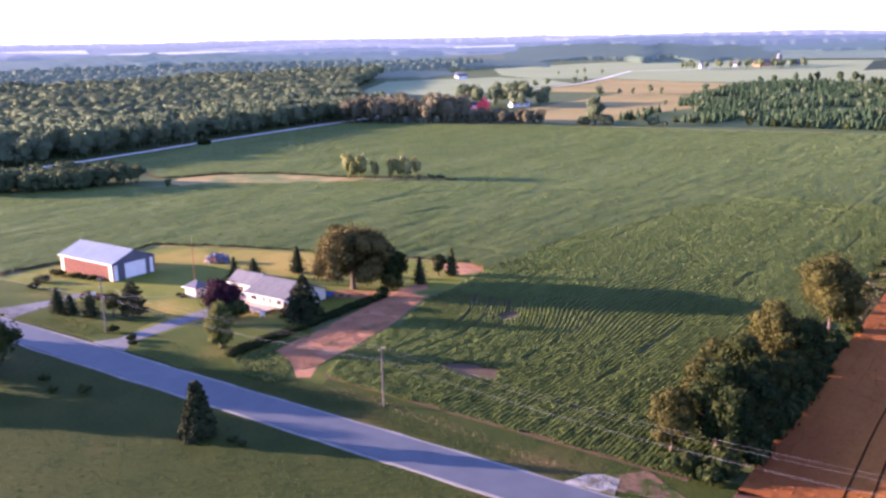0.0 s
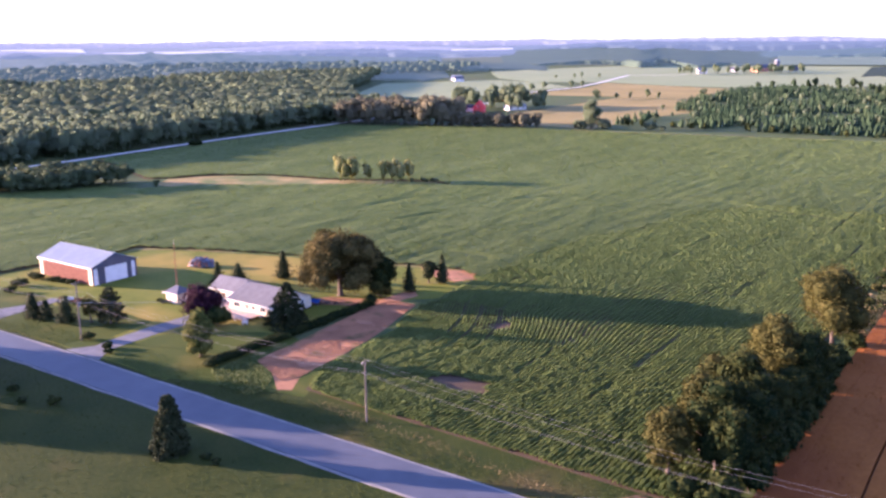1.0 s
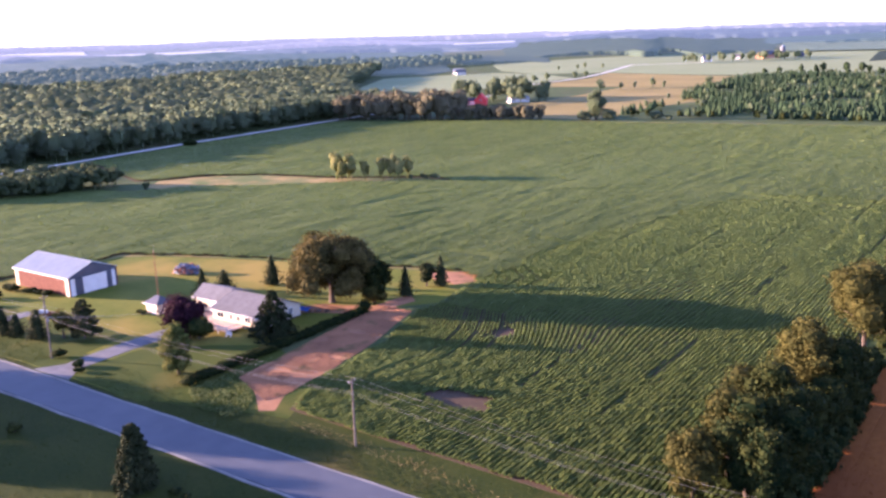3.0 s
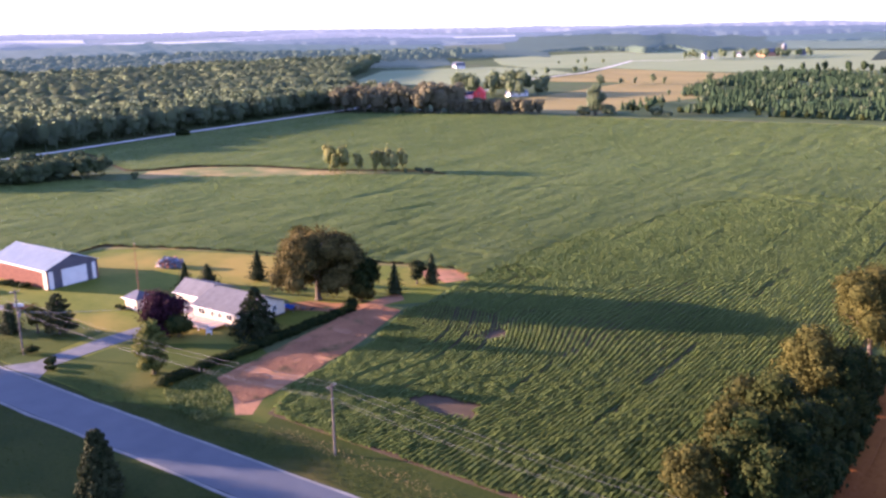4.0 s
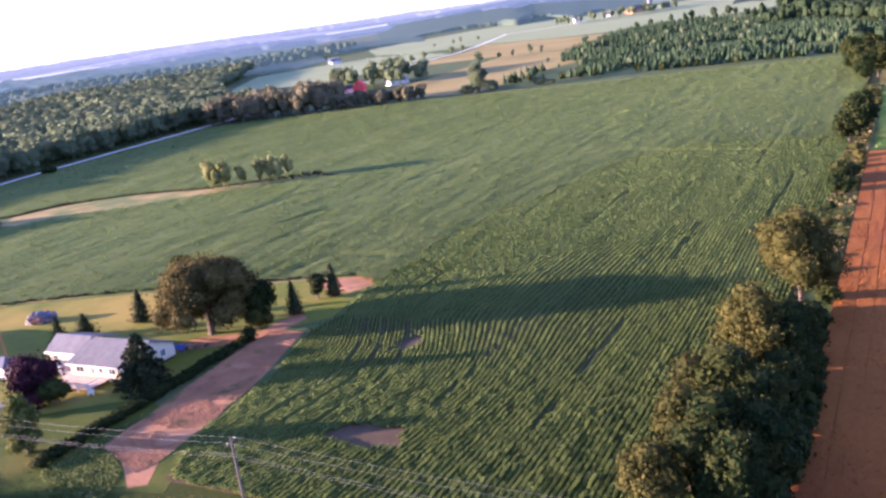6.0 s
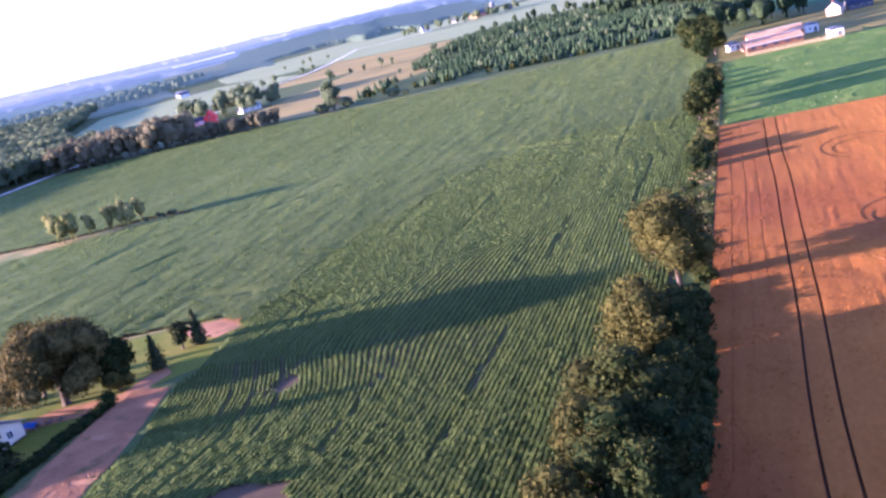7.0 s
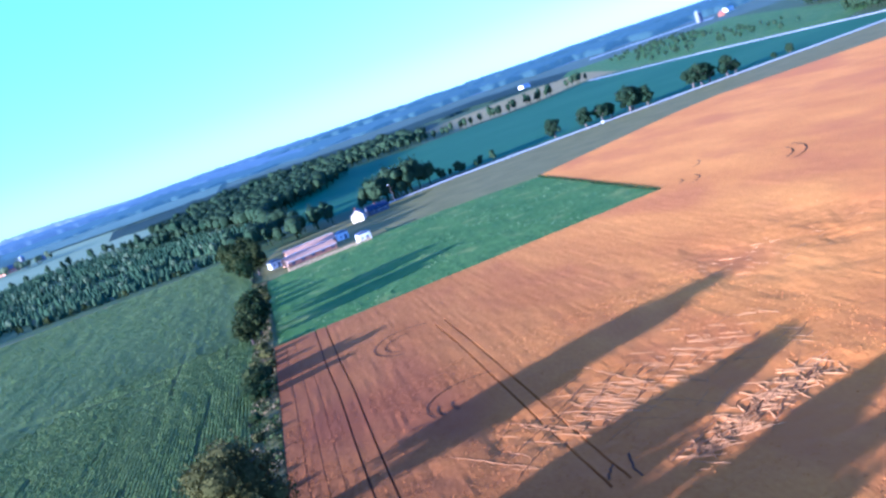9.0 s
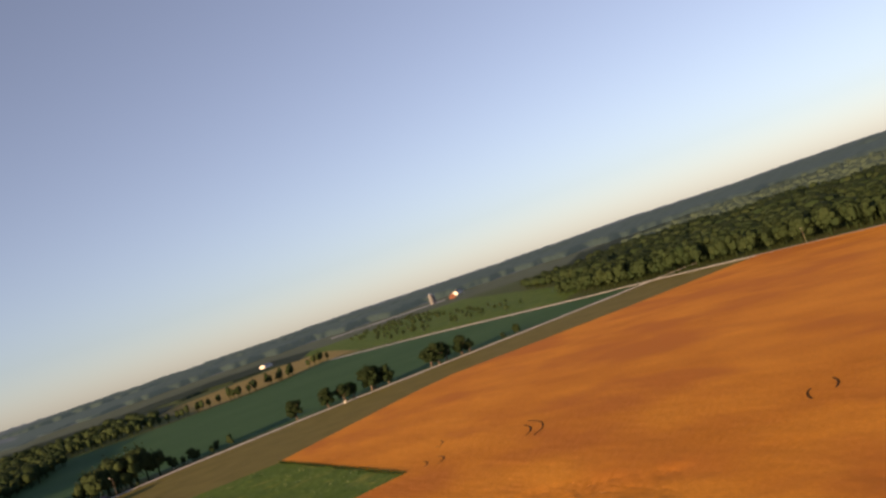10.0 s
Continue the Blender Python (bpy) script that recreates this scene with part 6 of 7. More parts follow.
def build_shed():
    x0, x1, y0, y1, eave, ridge = -10.4, 10.4, -6.0, 6.0, 4.2, 6.5
    t = thing("machine_shed", pose(-109.9, 28.8, 0.03), "long red machine shed with pale metal roof and white doors", "shed")
    part("wall", box(x0, y0, 0, x1, y0 + 0.2, eave), M["red_brick"], t, "red ribbed side wall")
    part("wall", box(x0, y1 - 0.2, 0, x1, y1, eave), M["red_brick"], t, "red ribbed side wall")
    part("wall", gable_wall(x1 - 0.2, 0.2, y0 + 0.2, y1 - 0.2, eave, ridge), M["dark_panel"], t, "dark grey gable wall")
    part("wall", gable_wall(x0, 0.2, y0 + 0.2, y1 - 0.2, eave, ridge), M["red_brick"], t, "red gable wall")
    roof = part("roof", gable_roof(x0, x1, y0, y1, eave, ridge, 0.35, 0.12), M["roof_metal"], t, "pale blue-grey metal roof")
    slope = (ridge - eave) / 6.0
    for k in range(24):
        x = x0 - 0.3 + k * (x1 - x0 + 0.6) / 23
        for s in (-1, 1):
            bm = bmesh.new()
            w = 0.03
            v = [bm.verts.new(p) for p in ((x - w, s * 6.35, eave - 0.35 * slope + 0.13), (x + w, s * 6.35, eave - 0.35 * slope + 0.13), (x + w, 0, ridge + 0.13), (x - w, 0, ridge + 0.13))]
            bm.faces.new(v)
            bmesh.ops.solidify(bm, geom=bm.faces[:], thickness=0.04)
            part("rib", bm, M["roof_metal"], roof)
    part("ridge_cap", box(x0 - 0.36, -0.22, ridge + 0.10, x1 + 0.36, 0.22, ridge + 0.18), M["roof_metal"], t, "pale ridge cap")
    for x in (x0 - 0.03, x1 - 1.35):
        part("corner_trim", box(x, y0 - 0.05, 0, x + 1.38, y0, eave - 0.12), M["cream"], t, "cream corner panel")
    for k in range(26):
        x = x0 + 1.6 + k * 0.67
        part("wall_rib", box(x, y0 - 0.035, 0.05, x + 0.06, y0, eave - 0.14), M["red_brick"], t)
    xf = x1 + 0.002
    part("door", box(xf, -2.6, 0.05, xf + 0.10, 3.2, 3.7), M["white_paint"], t, "wide white sliding door")
    part("door_panel", box(xf, -4.5, 0.05, xf + 0.07, -2.65, 3.7), M["dark_panel"], t, "dark grey door leaf")
    part("door_panel", box(xf, 3.25, 0.05, xf + 0.07, 4.5, 3.7), M["dark_panel"], t, "dark grey door leaf")
    part("door_panel", box(xf, -5.6, 0.0, xf + 0.05, -4.55, 3.9), M["white_paint"], t, "white wall panel")
    part("door_panel", box(xf, 4.55, 0.0, xf + 0.05, 5.4, 3.9), M["white_paint"], t, "white wall panel")
    part("door_track", box(xf, -5.6, 3.78, xf + 0.16, 5.4, 3.92), M["dark_panel"], t)
    part("fascia", box(x0 - 0.35, y0 - 0.39, eave - 0.32, x1 + 0.35, y0 - 0.355, eave - 0.06), M["white_paint"], t, "white eave board")


build_shed()


def build_house():
    t = thing("house", pose(-56.6, 32.8, 0.03), "low white ranch house with a grey shingle roof", "house")
    # main block and the wing set back beside it
    W, E, S, N, wing_s, wing_w = -2.4, 10.3, -5.6, 5.2, -2.7, -10.8
    eave, ridge = 2.6, 4.7
    part("foundation", box(W, S, 0, E, N, 0.3), M["gravel"], t)
    part("foundation", box(wing_w, wing_s, 0, W - 0.003, N, 0.3), M["gravel"], t)
    part("wall", box(W, S, 0.3, E, S + 0.2, eave), M["cream"], t, "cream-white siding")
    part("wall", box(wing_w, wing_s, 0.3, W, wing_s + 0.2, eave + 0.3), M["cream"], t, "cream-white siding")
    part("wall", box(W, S + 0.2, 0.3, W + 0.2, wing_s, eave), M["cream"], t)
    part("wall", box(wing_w, N - 0.2, 0.3, E, N, eave), M["cream"], t)
    east, west = gable_wall(E - 0.2, 0.2, S + 0.2, N - 0.2, eave, ridge, 0.0), gable_wall(wing_w, 0.2, wing_s + 0.2, N - 0.2, eave, ridge, 0.0)
    part("wall", east, M["cream"], t)
    part("wall", west, M["cream"], t)
    roof = part("roof", gable_roof(W, E, S, N, eave, ridge, 0.5, 0.14, 0.0), M["roof_grey"], t, "grey shingle roof")
    wing = part("wing_roof", gable_roof(wing_w, W - 0.5, wing_s, N, eave + 0.5, ridge + 0.25, 0.5, 0.14, 0.0), M["roof_grey"], t, "grey shingle roof of the wing")
    for k in range(14):
        y = S - 0.4 + k * 0.42
        z = eave + (ridge - eave) * (y - S) / (0 - S) + 0.145
        part("shingle_course", box(W - 0.49, y, z - 0.01, E + 0.49, y + 0.03, z + 0.028), M["roof_grey"], roof)
    part("ridge_cap", box(W - 0.5, -0.15, ridge + 0.13, E + 0.5, 0.15, ridge + 0.2), M["roof_grey"], t)
    part("fascia", box(W - 0.52, S - 0.56, eave - 0.24, E + 0.52, S - 0.52, eave - 0.03), M["white_paint"], t, "white eave board")
    part("fascia", box(wing_w - 0.52, wing_s - 0.56, eave + 0.12, W - 0.6, wing_s - 0.52, eave + 0.4), M["white_paint"], t, "white eave board")
    for x, w in ((-0.2, 1.7), (2.7, 0.7), (4.6, 0.7), (7.2, 1.4), (9.0, 1.0)):
        window(t, x, S - 0.003, 1.15, w, 1.1, "x", -1)
    for x, w in ((-9.3, 0.9), (-4.0, 1.0)):
        window(t, x, wing_s - 0.003, 1.15, w, 1.2, "x", -1)
    for y in (-3.2, 2.5):
        window(t, y, E + 0.003, 1.15, 1.0, 1.1, "y", 1)
    door = part("door", box(-6.4, wing_s - 0.06, 0.3, -5.4, wing_s - 0.003, 2.4), M["white_paint"], t, "white entrance door")
    part("handle", box(-5.55, wing_s - 0.10, 1.3, -5.48, wing_s - 0.06, 1.38), M["wire"], door)


build_house()


def build_deck():
    t = thing("deck", pose(-55.0, 24.8, 0.03), "pinkish weathered timber deck with white railing", "deck")
    for k in range(24):
        part("board", box(-5.0, -2.3 + k * 0.19, 0.55, 5.2, -2.3 + k * 0.19 + 0.17, 0.60), M["deck"], t)
    for k in range(14):
        part("board", box(-9.6, 2.45 + k * 0.19, 0.55, -4.1, 2.45 + k * 0.19 + 0.17, 0.60), M["deck"], t)
    for x in (-4.9, -2.4, 0.1, 2.6, 5.1):
        for y in (-2.25, 2.1):
            part("post", box(x - 0.08, y - 0.08, -0.05, x + 0.08, y + 0.08, 1.5 if y < 0 else 0.55), M["white_paint"], t)
    for x in (-9.5, -6.8):
        part("post", box(x - 0.06, 2.5, -0.05, x + 0.06, 2.62, 1.5), M["white_paint"], t)
    for z in (0.8, 1.45):
        part("rail", box(0.2, -2.29, z, 5.1, -2.21, z + 0.12), M["white_paint"], t)
        part("rail", box(-9.5, 2.52, z, -6.8, 2.60, z + 0.12), M["white_paint"], t)
        part("rail", box(5.06, -2.2, z, 5.14, 2.0, z + 0.12), M["white_paint"], t)
    for k in range(21):
        x = 0.3 + k * 0.23
        part("baluster", box(x, -2.27, 0.82, x + 0.07, -2.21, 1.46), M["white_paint"], t)
    for k in range(3):
        part("step", box(-2.2, -3.3 + 0.35 * k, 0.05 + 0.18 * k, -0.4, -2.32, 0.2 + 0.18 * k), M["deck"], t)
    bench = thing("bench", pose(-49.0, 22.0, 0.03, 0, 0, 20), "small white bench beside the deck", "bench")
    part("seat", box(-0.6, -0.2, 0.42, 0.6, 0.2, 0.47, bevel=0.01), M["white_paint"], bench)
    part("backrest", box(-0.6, 0.16, 0.5, 0.6, 0.21, 0.9, bevel=0.01), M["white_paint"], bench)
    for x in (-0.5, 0.45):
        part("leg", box(x, -0.16, -0.03, x + 0.06, 0.2, 0.42), M["white_paint"], bench)


build_deck()


def build_hut():
    t = thing("pump_house", pose(-73.2, 25.6, 0.03), "small cream hut with a dark hipped roof", "hut")
    s = 1.75
    for a0, b0, a1, b1 in ((-s, -s, s, -s + 0.15), (-s, s - 0.15, s, s), (-s, -s + 0.15, -s + 0.15, s - 0.15), (s - 0.15, -s + 0.15, s, s - 0.15)):
        part("wall", box(a0, b0, 0, a1, b1, 2.3), M["cream"], t)
    bm = bmesh.new()
    o = s + 0.45
    base = [bm.verts.new((x, y, 2.2)) for x, y in ((-o, -o), (o, -o), (o, o), (-o, o))]
    top = [bm.verts.new((x, y, 3.5)) for x, y in ((-0.5, -0.05), (0.5, -0.05), (0.5, 0.05), (-0.5, 0.05))]
    for i in range(4):
        bm.faces.new((base[i], base[(i + 1) % 4], top[(i + 1) % 4], top[i]))
    bm.faces.new(top)
    bm.faces.new(base[::-1])
    part("roof", bm, M["dark_panel"], t, "dark grey hipped roof")
    part("fascia", box(-o - 0.03, -o - 0.05, 2.1, o + 0.03, -o - 0.005, 2.3), M["white_paint"], t)
    part("door", box(0.2, -s - 0.05, 0.05, 1.1, -s - 0.003, 2.0), M["white_paint"], t)
    window(t, 0.0, s + 0.003, 1.0, 0.8, 0.8, "y", 1)


build_hut()
for n, (x, y) in enumerate([(-76.2, 23.0), (-74.6, 22.9)]):
    shrub(x, y, 0.9, 0.8, "leaf", 88 + n, "small dark shrub beside the hut", "hut shrubs")


def build_mast():
    t = thing("antenna_mast", pose(-79.0, 30.0, 0.03), "thin rusty lattice antenna mast behind the hut", "mast")
    h = 11.0
    for k in range(3):
        a = k * math.tau / 3
        c, s = math.cos(a), math.sin(a)
        part("leg", tube([(0.2 * c, 0.2 * s, -0.1), (0.12 * c, 0.12 * s, h)], [0.035, 0.025], 5), M["rust"], t)
    for k in range(14):
        z = 0.5 + k * 0.75
        bm = bmesh.new()
        for j in range(3):
            a, b = j * math.tau / 3, (j + 1) * math.tau / 3
            r0 = 0.2 - 0.08 * z / h
            tube([(r0 * math.cos(a), r0 * math.sin(a), z), (r0 * math.cos(b), r0 * math.sin(b), z + 0.7)], [0.014, 0.014], 4, bm)
        part("brace", bm, M["rust"], t)
    part("aerial", tube([(0, 0, h - 0.2), (0, 0, h + 1.2)], [0.03, 0.012], 5), M["wire"], t)


build_mast()


def build_heap():
    """A rounded heap of scrap and brush on the back lawn."""
    rng = random.Random(12)
    t = thing("scrap_heap", pose(-93.0, 48.8, 0.03, 0, 0, 22), "rounded heap of grey, blue and rusty scrap on the lawn", "scrap heap")
    bm = bmesh.new()
    bmesh.ops.create_uvsphere(bm, u_segments=20, v_segments=12, radius=1.0)
    for v in bm.verts:
        k = 1 + 0.16 * noise.noise(v.co * 2.3)
        v.co = Vector((v.co.x * 3.1 * k, v.co.y * 1.7 * k, max(-0.05, v.co.z * 2.05 * k)))
    part("mound", bm, M["dark_panel"], t, "dark mass of scrap")
    kinds = ["blue_paint", "rust", "gravel", "blue_paint", "pink_metal", "dark_panel", "roof_grey"]
    for k in range(110):
        a, u = rng.uniform(0, math.tau), rng.uniform(0.02, 1.0)
        s = math.sqrt(1 - u * u)
        w, d, h = rng.uniform(0.25, 0.8), rng.uniform(0.15, 0.45), rng.uniform(0.06, 0.25)
        bm = box(-w, -d, -h, w, d, h, bevel=0.03)
        bm.transform(pose(3.0 * s * math.cos(a), 1.62 * s * math.sin(a), 0.12 + 1.85 * u, rng.uniform(-35, 35), rng.uniform(-35, 35), rng.uniform(0, 180)))
        part("scrap", bm, M[rng.choice(kinds)], t)


build_heap()


def build_tractor():
    t = thing("mower_tractor", pose(-92.2, 11.2, 0.03, 0, 0, 40), "old red tractor with a white hood on the lawn", "tractor")
    bm = prism([(0.1, 0.75), (0.1, 1.45), (1.7, 1.35), (1.8, 0.75)], -0.35, 0.35)
    bmesh.ops.bevel(bm, geom=bm.edges[:], offset=0.08, segments=2, affect="EDGES")
    part("hood", bm, M["white_paint"], t, "white engine hood")
    part("chassis", box(-1.1, -0.3, 0.5, 1.7, 0.3, 0.85, bevel=0.05), M["rust"], t, "rusty red chassis")
    part("seat", box(-1.0, -0.3, 1.0, -0.5, 0.3, 1.15, bevel=0.06), M["rubber"], t)
    part("backrest", box(-1.1, -0.3, 1.1, -0.98, 0.3, 1.6, bevel=0.05), M["rubber"], t)
    part("steering_column", tube([(0.1, 0, 1.2), (-0.3, 0, 1.6)], [0.03, 0.03], 6), M["wire"], t)
    for x, r, w in ((-0.8, 0.65, 0.35), (1.4, 0.38, 0.22)):
        for s in (-1, 1):
            bm = bmesh.new()
            bmesh.ops.create_cone(bm, cap_ends=True, segments=18, radius1=r, radius2=r, depth=w, matrix=pose(x, s * 0.7, r, 90))
            wheel = part("wheel", bm, M["rubber"], t)
            bm = bmesh.new()
            bmesh.ops.create_cone(bm, cap_ends=True, segments=14, radius1=r * 0.55, radius2=r * 0.5, depth=0.04, matrix=pose(x, s * (0.7 + w / 2 + 0.01), r, 90))
            part("rim", bm, M["cream"], wheel)
    for s in (-1, 1):
        part("fender", box(-1.35, s * 0.55 - 0.22, 1.32, -0.25, s * 0.55 + 0.22, 1.38, bevel=0.02), M["rust"], t)
    c = thing("utility_cart", pose(-89.8, 12.6, 0.03, 0, 0, 25), "rusty brown utility cart standing on the lawn", "cart")
    part("bed", box(-1.2, -0.7, 0.5, 1.2, 0.7, 0.58), M["rust"], c)
    for y0, y1 in ((-0.7, -0.64), (0.64, 0.7)):
        part("side", box(-1.2, y0, 0.58, 1.2, y1, 1.0), M["rust"], c)
    for s in (-1, 1):
        bm = bmesh.new()
        bmesh.ops.create_cone(bm, cap_ends=True, segments=14, radius1=0.3, radius2=0.3, depth=0.16, matrix=pose(0, s * 0.8, 0.3, 90))
        part("wheel", bm, M["rubber"], c)
    part("axle", tube([(0, -0.75, 0.3), (0, 0.75, 0.3)], [0.04, 0.04], 6), M["rust"], c)
    part("strut", box(-0.05, -0.5, 0.3, 0.05, 0.5, 0.5), M["rust"], c)
    part("drawbar", tube([(1.2, 0, 0.52), (2.2, 0, 0.25)], [0.04, 0.04], 6), M["rust"], c)


build_tractor()


def build_trampoline():
    t = thing("tarp_frame", pose(-47.4, 39.9, 0.03, 0, 0, 10), "blue tarpaulin over a low frame behind the house", "tarpaulin")
    bm = bmesh.new()
    pts = [[(-1.8 + 0.6 * i, -1.1 + 0.55 * j, 1.15 - 0.22 * abs(j - 2) + 0.08 * math.sin(2.1 * i + j)) for j in range(5)] for i in range(7)]
    vs = [[bm.verts.new(p) for p in row] for row in pts]
    for r0, r1 in zip(vs, vs[1:]):
        for k in range(4):
            bm.faces.new((r0[k], r0[k + 1], r1[k + 1], r1[k]))
    bmesh.ops.solidify(bm, geom=bm.faces[:], thickness=0.03)
    part("sheet", bm, M["blue_tarp"], t, "bright blue tarpaulin")
    for x in (-1.7, 1.7):
        for y in (-0.9, 0.9):
            part("leg", tube([(x, y, -0.05), (x, y, 0.9)], [0.04, 0.04], 6), M["wire"], t)


build_trampoline()
for n, (x, y) in enumerate([(-46.8, 40.6), (-45.0, 41.6), (-43.4, 42.4)]):
    t = thing("log", pose(x, y, 0.06, 0, 0, 20 + 40 * n), "dark cut log lying on bare earth", "log", "logs by the old oak")
    part("bark", tube([(-0.5, 0, 0.22), (0, 0.02, 0.23), (0.5, 0, 0.22)], [0.22, 0.24, 0.2], 9), M["bark"], t)


# ---------------------------------------------------------------- power line
def build_pole(x, y, h=9.5):
    t = thing("utility_pole", pose(x, y, 0.0, 0, 0, 1.3), "grey weathered wooden utility pole beside the road", "utility pole", "roadside utility poles")
    part("shaft", tube([(0, 0, -0.2), (0, 0, h * 0.5), (0, 0, h)], [0.17, 0.145, 0.12], 10), M["pole_wood"], t)
    part("crossarm", box(-0.06, -0.75, h - 0.5, 0.06, 0.75, h - 0.38, bevel=0.01), M["pole_wood"], t)
    for s in (-0.65, 0.65):
        part("insulator", tube([(0, s, h - 0.38), (0, s, h - 0.28), (0, s, h - 0.18)], [0.03, 0.06, 0.03], 8), M["white_paint"], t)
    part("bracket", box(-0.04, -0.3, h - 2.05, 0.04, 0.3, h - 1.95), M["wire"], t)
    return t


POLES = [(-202.5, -4.5), (-135, -3.0), (-67.5, -1.5), (0, 0), (104, 1.8)]
for x, y in POLES:
    build_pole(x, y, 11.4 if x == -67.5 else 9.5)
tr = thing("transformer", pose(-67.5, -1.5, 7.1), "grey can transformer hung on a utility pole", "transformer")
bm = bmesh.new()
bmesh.ops.create_cone(bm, cap_ends=True, segments=14, radius1=0.24, radius2=0.24, depth=0.8, matrix=pose(0.36, 0, 0))
part("tank", bm, M["roof_grey"], tr)
part("mount", box(0.05, -0.08, -0.2, 0.2, 0.08, 0.2), M["wire"], tr)


def wire(a, b, sag, r=0.009):
    pts = [Vector(a).lerp(Vector(b), k / 20) - Vector((0, 0, sag * 4 * (k / 20) * (1 - k / 20))) for k in range(21)]
    tagged(ob_from(tube([tuple(p) for p in pts], [r] * 21, 5), "power_wire", M["wire"]), "thin pale overhead power wire between poles", "power wire", "overhead wires")


for (x0, y0), (x1, y1) in zip(POLES, POLES[1:]):
    long = (x1 - x0) / 67.5
    for off, z, sag in ((-0.65, 9.32, 1.1), (0.65, 9.32, 1.1), (-0.28, 7.5, 1.2), (0.28, 7.5, 1.25)):
        wire((x0, y0 + off, z), (x1, y1 + off, z), sag * long ** 2)
wire((-67.5, -1.2, 7.4), (-59.3, 28.0, 3.0), 0.7, 0.02)

# ---------------------------------------------------------------- the farm beyond the hay
def long_barn(x, y, turn, length, label):
    """A low barn with a ribbed pink roof; its front wall starts at x, y."""
    t = thing("long_barn", pose(x, y, 0.04, 0, 0, turn), label, "barn", "long barns")
    d, eave, ridge = 8.0, 2.2, 3.9
    part("wall", box(0, 0, 0, length, 0.2, eave), M["pink_metal"], t, "dusky pink front wall")
    part("wall", box(0, d - 0.2, 0, length, d, eave), M["pink_metal"], t)
    for xx in (0, length - 0.2):
        part("wall", gable_wall(xx, 0.2, 0.2, d - 0.2, eave, ridge), M["pale_pink"], t, "pale pink end wall")
    roof = part("roof", gable_roof(0, length, 0, d, eave, ridge, 0.4, 0.12), M["pale_pink"], t, "pale pink ribbed metal roof")
    for k in range(19):
        xx = -0.3 + k * (length + 0.6) / 18
        bm = bmesh.new()
        bm.faces.new([bm.verts.new(p) for p in ((xx - 0.04, -0.36, eave - 0.02), (xx + 0.04, -0.36, eave - 0.02), (xx + 0.04, d / 2, ridge + 0.14), (xx - 0.04, d / 2, ridge + 0.14))])
        bmesh.ops.solidify(bm, geom=bm.faces[:], thickness=0.05)
        part("rib", bm, M["pale_pink"], roof)
    part("ridge_strip", box(-0.4, d / 2 - 0.3, ridge + 0.10, length + 0.4, d / 2 + 0.3, ridge + 0.2), M["white_paint"], t, "white ridge strip")
    part("eave_board", box(-0.4, -0.46, eave - 0.34, length + 0.4, -0.41, eave - 0.06), M["white_paint"], t, "white eave board")
    for k in range(5):
        xx = 1.5 + k * (length - 4.0) / 4
        part("shutter", box(xx, -0.05, 0.7, xx + 1.6, -0.003, 1.7), M["dark_panel"], t, "dark ventilation shutter")


def board_fence(x, y, turn, length, label):
    t = thing("board_fence", pose(x, y, 0.04, 0, 0, turn), label, "fence", "fences round the barns")
    n = int(length / 2.05)
    for k in range(n + 1):
        xx = k * length / n
        part("post", box(xx - 0.08, 0.0, -0.04, xx + 0.08, 0.16, 1.6), M["fence_wood"], t)
    for z in (0.3, 0.75, 1.2):
        part("rail", box(-0.1, -0.06, z, length + 0.1, 0.0, z + 0.24), M["fence_wood"], t)


def outbuilding(x, y, turn, w, d, h, label, name="outbuilding"):
    """A small white block with a low roof that shows as a dark edge."""
    t = thing(name, pose(x, y, 0.04, 0, 0, turn), label, "outbuilding", "barn outbuildings")
    for b in ((0, 0, w, 0.2), (0, d - 0.2, w, d), (0, 0.2, 0.2, d - 0.2), (w - 0.2, 0.2, w, d - 0.2)):
        part("wall", box(b[0], b[1], 0, b[2], b[3], h), M["white_paint"], t)
    part("roof", prism([(-0.3, h), (-0.3, h + 0.15), (w / 2, h + 0.7), (w + 0.3, h + 0.15), (w + 0.3, h)], -0.3, d + 0.3), M["dark_panel"], t, "dark grey roof")
    part("door", box(w * 0.6, -0.05, 0.05, w * 0.85, -0.003, 2.1), M["dark_panel"], t, "dark plank door")
    window(t, w * 0.28, -0.003, 1.1, 0.8, 0.8, "x", -1)


def build_barn():
    long_barn(63.1, 343.0, 13, 22.5, "long low rear barn with a pale pink ribbed roof")
    long_barn(62.3, 320.8, 17, 22.0, "long low front barn with a pale pink ribbed roof")
    board_fence(62.0, 307.6, 9.3, 34.6, "cream board fence in front of the long barns")
    board_fence(61.8, 308.0, 88.5, 34.0, "cream board fence at the end of the long barns")
    outbuilding(85.9, 345.5, 13, 4.8, 4.4, 3.2, "white hen house with a dark roof edge beside the barns")
    outbuilding(91.9, 316.5, 9, 5.2, 4.4, 3.2, "white stable with a dark roof edge beside the fence")
    outbuilding(55.6, 333.0, 21, 4.8, 4.0, 2.8, "small white block building under the field-edge trees", "milk_house")


build_barn()


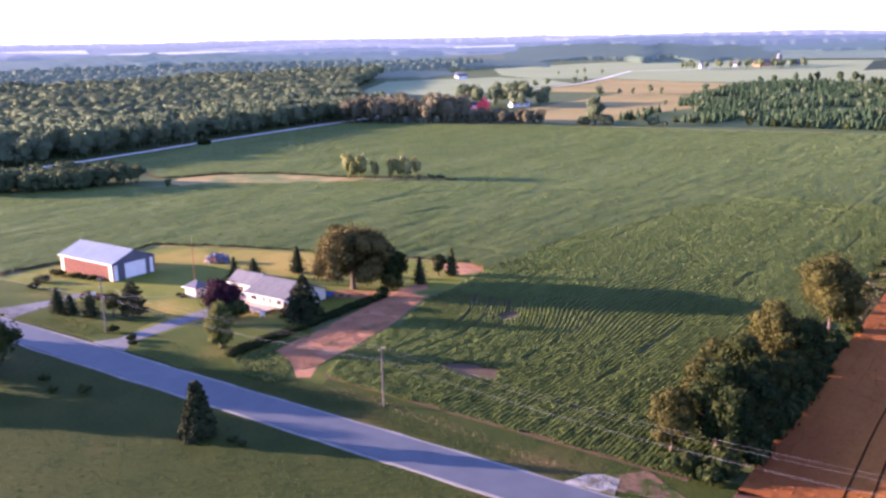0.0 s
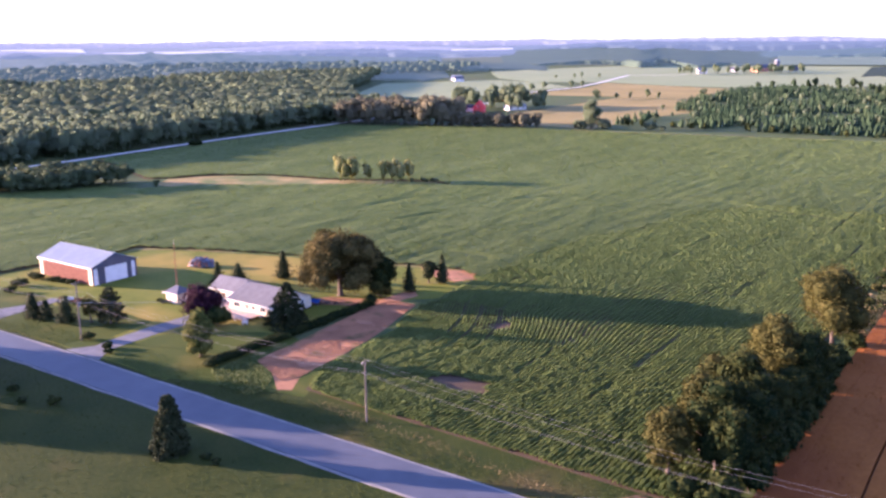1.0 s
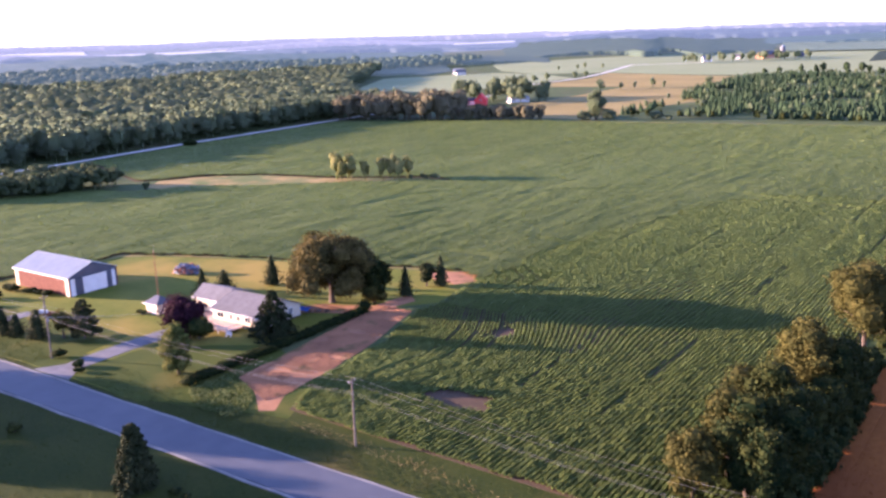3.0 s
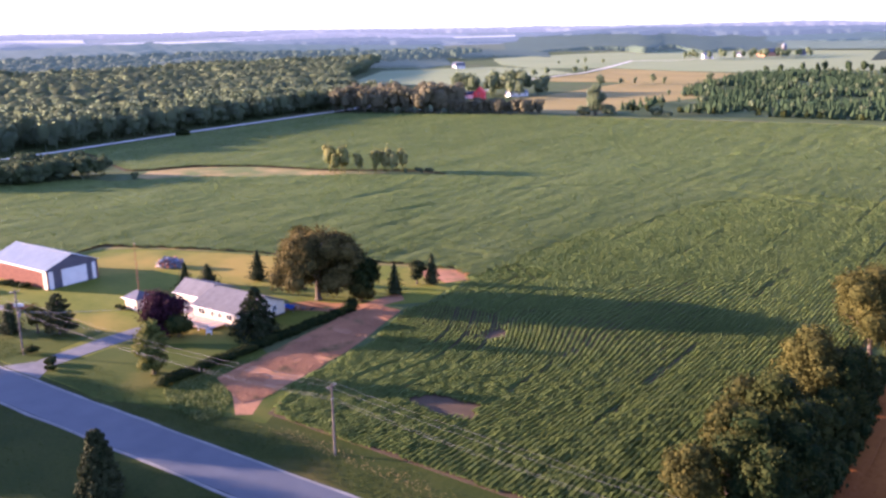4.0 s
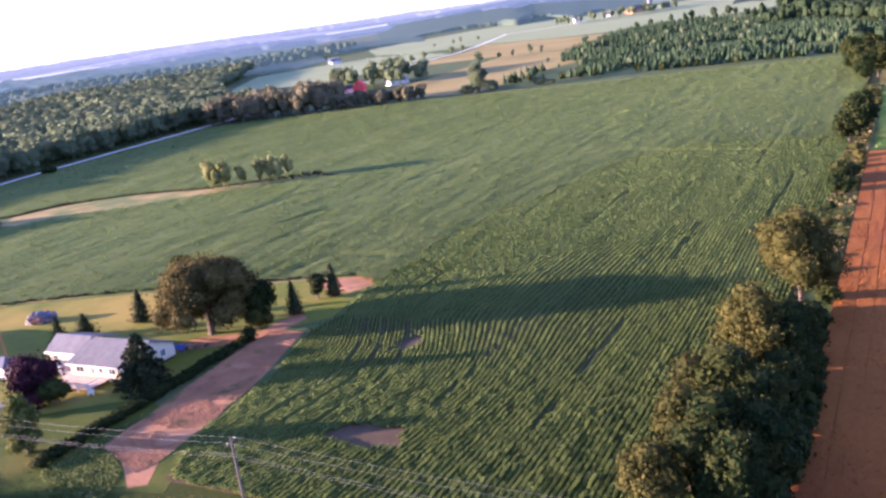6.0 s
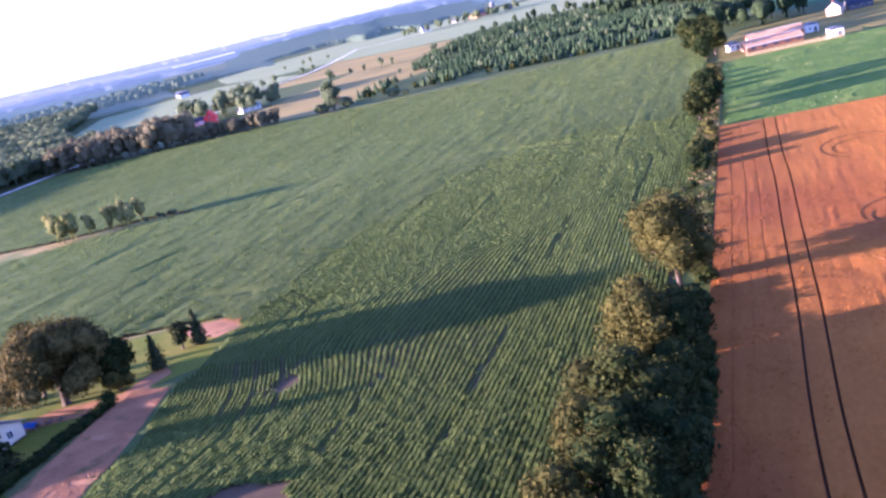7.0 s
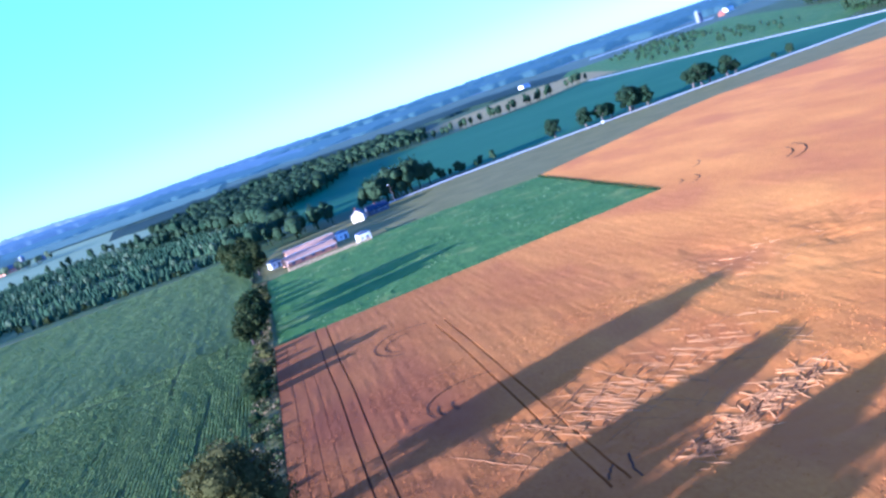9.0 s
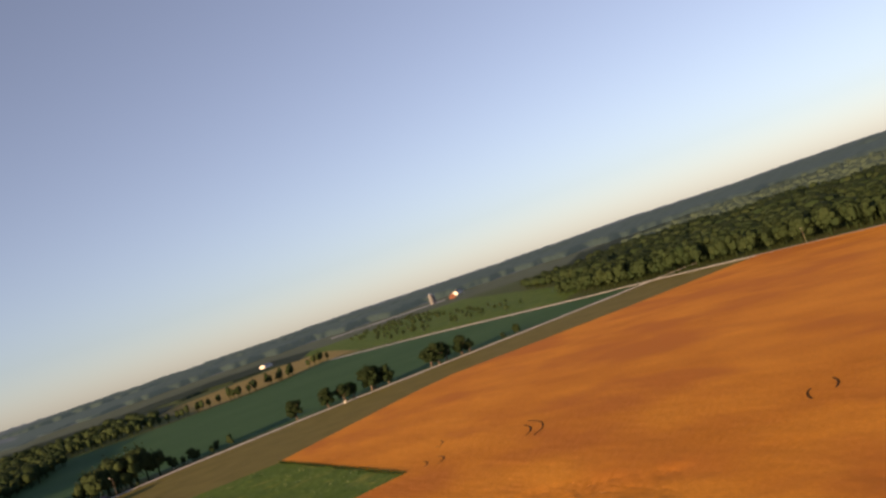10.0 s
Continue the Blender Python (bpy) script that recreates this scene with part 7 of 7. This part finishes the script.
def farmhouse(x, y, turn, w, d, eave, ridge, wall_mat, roof_mat, label, name="farmhouse", windows=3, porch=False):
    """A gabled house with windows on its long fronts and gables."""
    t = thing(name, pose(x, y, terrain(x, y) + 0.04, 0, 0, turn), label, "house")
    part("wall", box(-w / 2, -d / 2, 0, w / 2, -d / 2 + 0.2, eave), M[wall_mat], t)
    part("wall", box(-w / 2, d / 2 - 0.2, 0, w / 2, d / 2, eave), M[wall_mat], t)
    for xx in (-w / 2, w / 2 - 0.2):
        part("wall", gable_wall(xx, 0.2, -d / 2 + 0.2, d / 2 - 0.2, eave, ridge), M[wall_mat], t)
    part("roof", gable_roof(-w / 2, w / 2, -d / 2, d / 2, eave, ridge, 0.4, 0.2), M[roof_mat], t)
    for k in range(windows):
        xx = -w / 2 + w * (k + 0.5) / windows
        window(t, xx, -d / 2 - 0.003, 1.2, 1.0, 1.3, "x", -1)
    window(t, 0.0, -w / 2 - 0.003, eave - 0.3, 0.9, 1.1, "y", -1)
    window(t, 0.0, w / 2 + 0.003, eave - 0.3, 0.9, 1.1, "y", 1)
    part("chimney", box(-0.3, 0.3, ridge - 0.6, 0.3, 0.9, ridge + 0.9), M["red_brick"], t)
    return t


farmhouse(101.5, 396.5, 74, 7.5, 6.0, 3.4, 5.8, "cream", "roof_grey", "white two-storey farmhouse with a dark roof", windows=2)
# made-up dark blue block, stands in for trees in blue shade
farmhouse(112.0, 405.0, 20, 11.0, 7.0, 2.4, 4.4, "dark_panel", "roof_blue", "dark blue block in place of trees in blue shade", "shade_block")
farmhouse(-290.5, 486.0, 112, 9.0, 8.0, 4.4, 8.6, "red_roof", "red_roof", "barn with a bright red steep roof among trees", "red_barn", windows=2)
farmhouse(-303.0, 492.0, 35, 10.0, 7.0, 3.0, 5.0, "white_paint", "roof_blue", "white farmhouse half hidden by trees", windows=2)
farmhouse(-279.5, 521.0, 60, 16.0, 7.0, 3.0, 4.6, "white_paint", "roof_metal", "long white shed at the edge of the stubble", "white_shed", windows=3)
farmhouse(-393.0, 1280.0, 30, 13, 9, 5, 8.5, "white_paint", "roof_metal", "white farmhouse far beyond the fields", windows=2)
farmhouse(-335.0, 1400.0, 70, 46, 16, 6, 11, "pink_metal", "roof_grey", "long grey-red barn on a far farm", "far_barn", windows=4)
farmhouse(-375.0, 1375.0, 10, 14, 9, 4, 7, "white_paint", "roof_grey", "white house on a far farm", windows=2)
farmhouse(-300.0, 1450.0, 40, 12, 9, 4, 7, "dark_panel", "roof_grey", "dark shed on a far farm", "far_shed", windows=2)
farmhouse(-590.0, 905.0, 40, 12, 8, 4, 7, "white_paint", "roof_grey", "white house at a far wood's edge", windows=2)
farmhouse(-610.0, 930.0, 10, 14, 8, 4, 7, "white_paint", "roof_metal", "white shed at a far wood's edge", "far_shed", windows=2)
farmhouse(1085.0, 1740.0, 60, 40, 14, 7, 12, "red_brick", "roof_grey", "red barn beside far silos", "far_barn", windows=4)
farmhouse(1190.0, 1890.0, 30, 30, 14, 6, 10, "white_paint", "roof_metal", "white shed near far silos", "far_shed", windows=4)
farmhouse(560.0, 1540.0, 30, 20, 12, 6, 9, "white_paint", "roof_metal", "white house among far fields", windows=2)


def silo(x, y, h, r):
    t = thing("silo", pose(x, y, terrain(x, y)), "tall pale grey concrete silo with a domed cap", "silo", "far silos")
    bm = bmesh.new()
    bmesh.ops.create_cone(bm, cap_ends=True, segments=20, radius1=r, radius2=r, depth=h, matrix=pose(0, 0, h / 2))
    part("barrel", bm, M["gravel"], t)
    part("cap", tube([(0, 0, h), (0, 0, h + r * 0.5), (0, 0, h + r * 0.9)], [r * 1.02, r * 0.75, r * 0.1], 20), M["roof_metal"], t)


silo(1043, 1762, 24, 5)
silo(1056, 1775, 20, 4.5)
silo(-320, 1425, 16, 4)


def yard_light(x, y, h):
    t = thing("yard_light", pose(x, y, 0.05), "tall pole with a white lamp head by the gravel road", "yard light", "yard lights")
    part("shaft", tube([(0, 0, -0.1), (0, 0, h)], [0.13, 0.09], 8), M["pole_wood"], t)
    part("arm", tube([(0, 0, h - 0.2), (-0.8, 0, h + 0.2)], [0.04, 0.04], 6), M["wire"], t)
    part("lamp_head", box(-1.3, -0.25, h + 0.05, -0.6, 0.25, h + 0.35, bevel=0.06), M["white_paint"], t)


yard_light(497.0, 312, 9.2)
yard_light(124.0, 421.0, 9.5)
t = thing("roadside_cabinet", pose(252, 438.5, 0.05), "small white cabinet beside the gravel road", "cabinet")
part("body", box(-0.5, -0.4, 0, 0.5, 0.4, 1.6, bevel=0.05), M["white_paint"], t)
part("lid", box(-0.55, -0.45, 1.6, 0.55, 0.45, 1.7), M["roof_grey"], t)
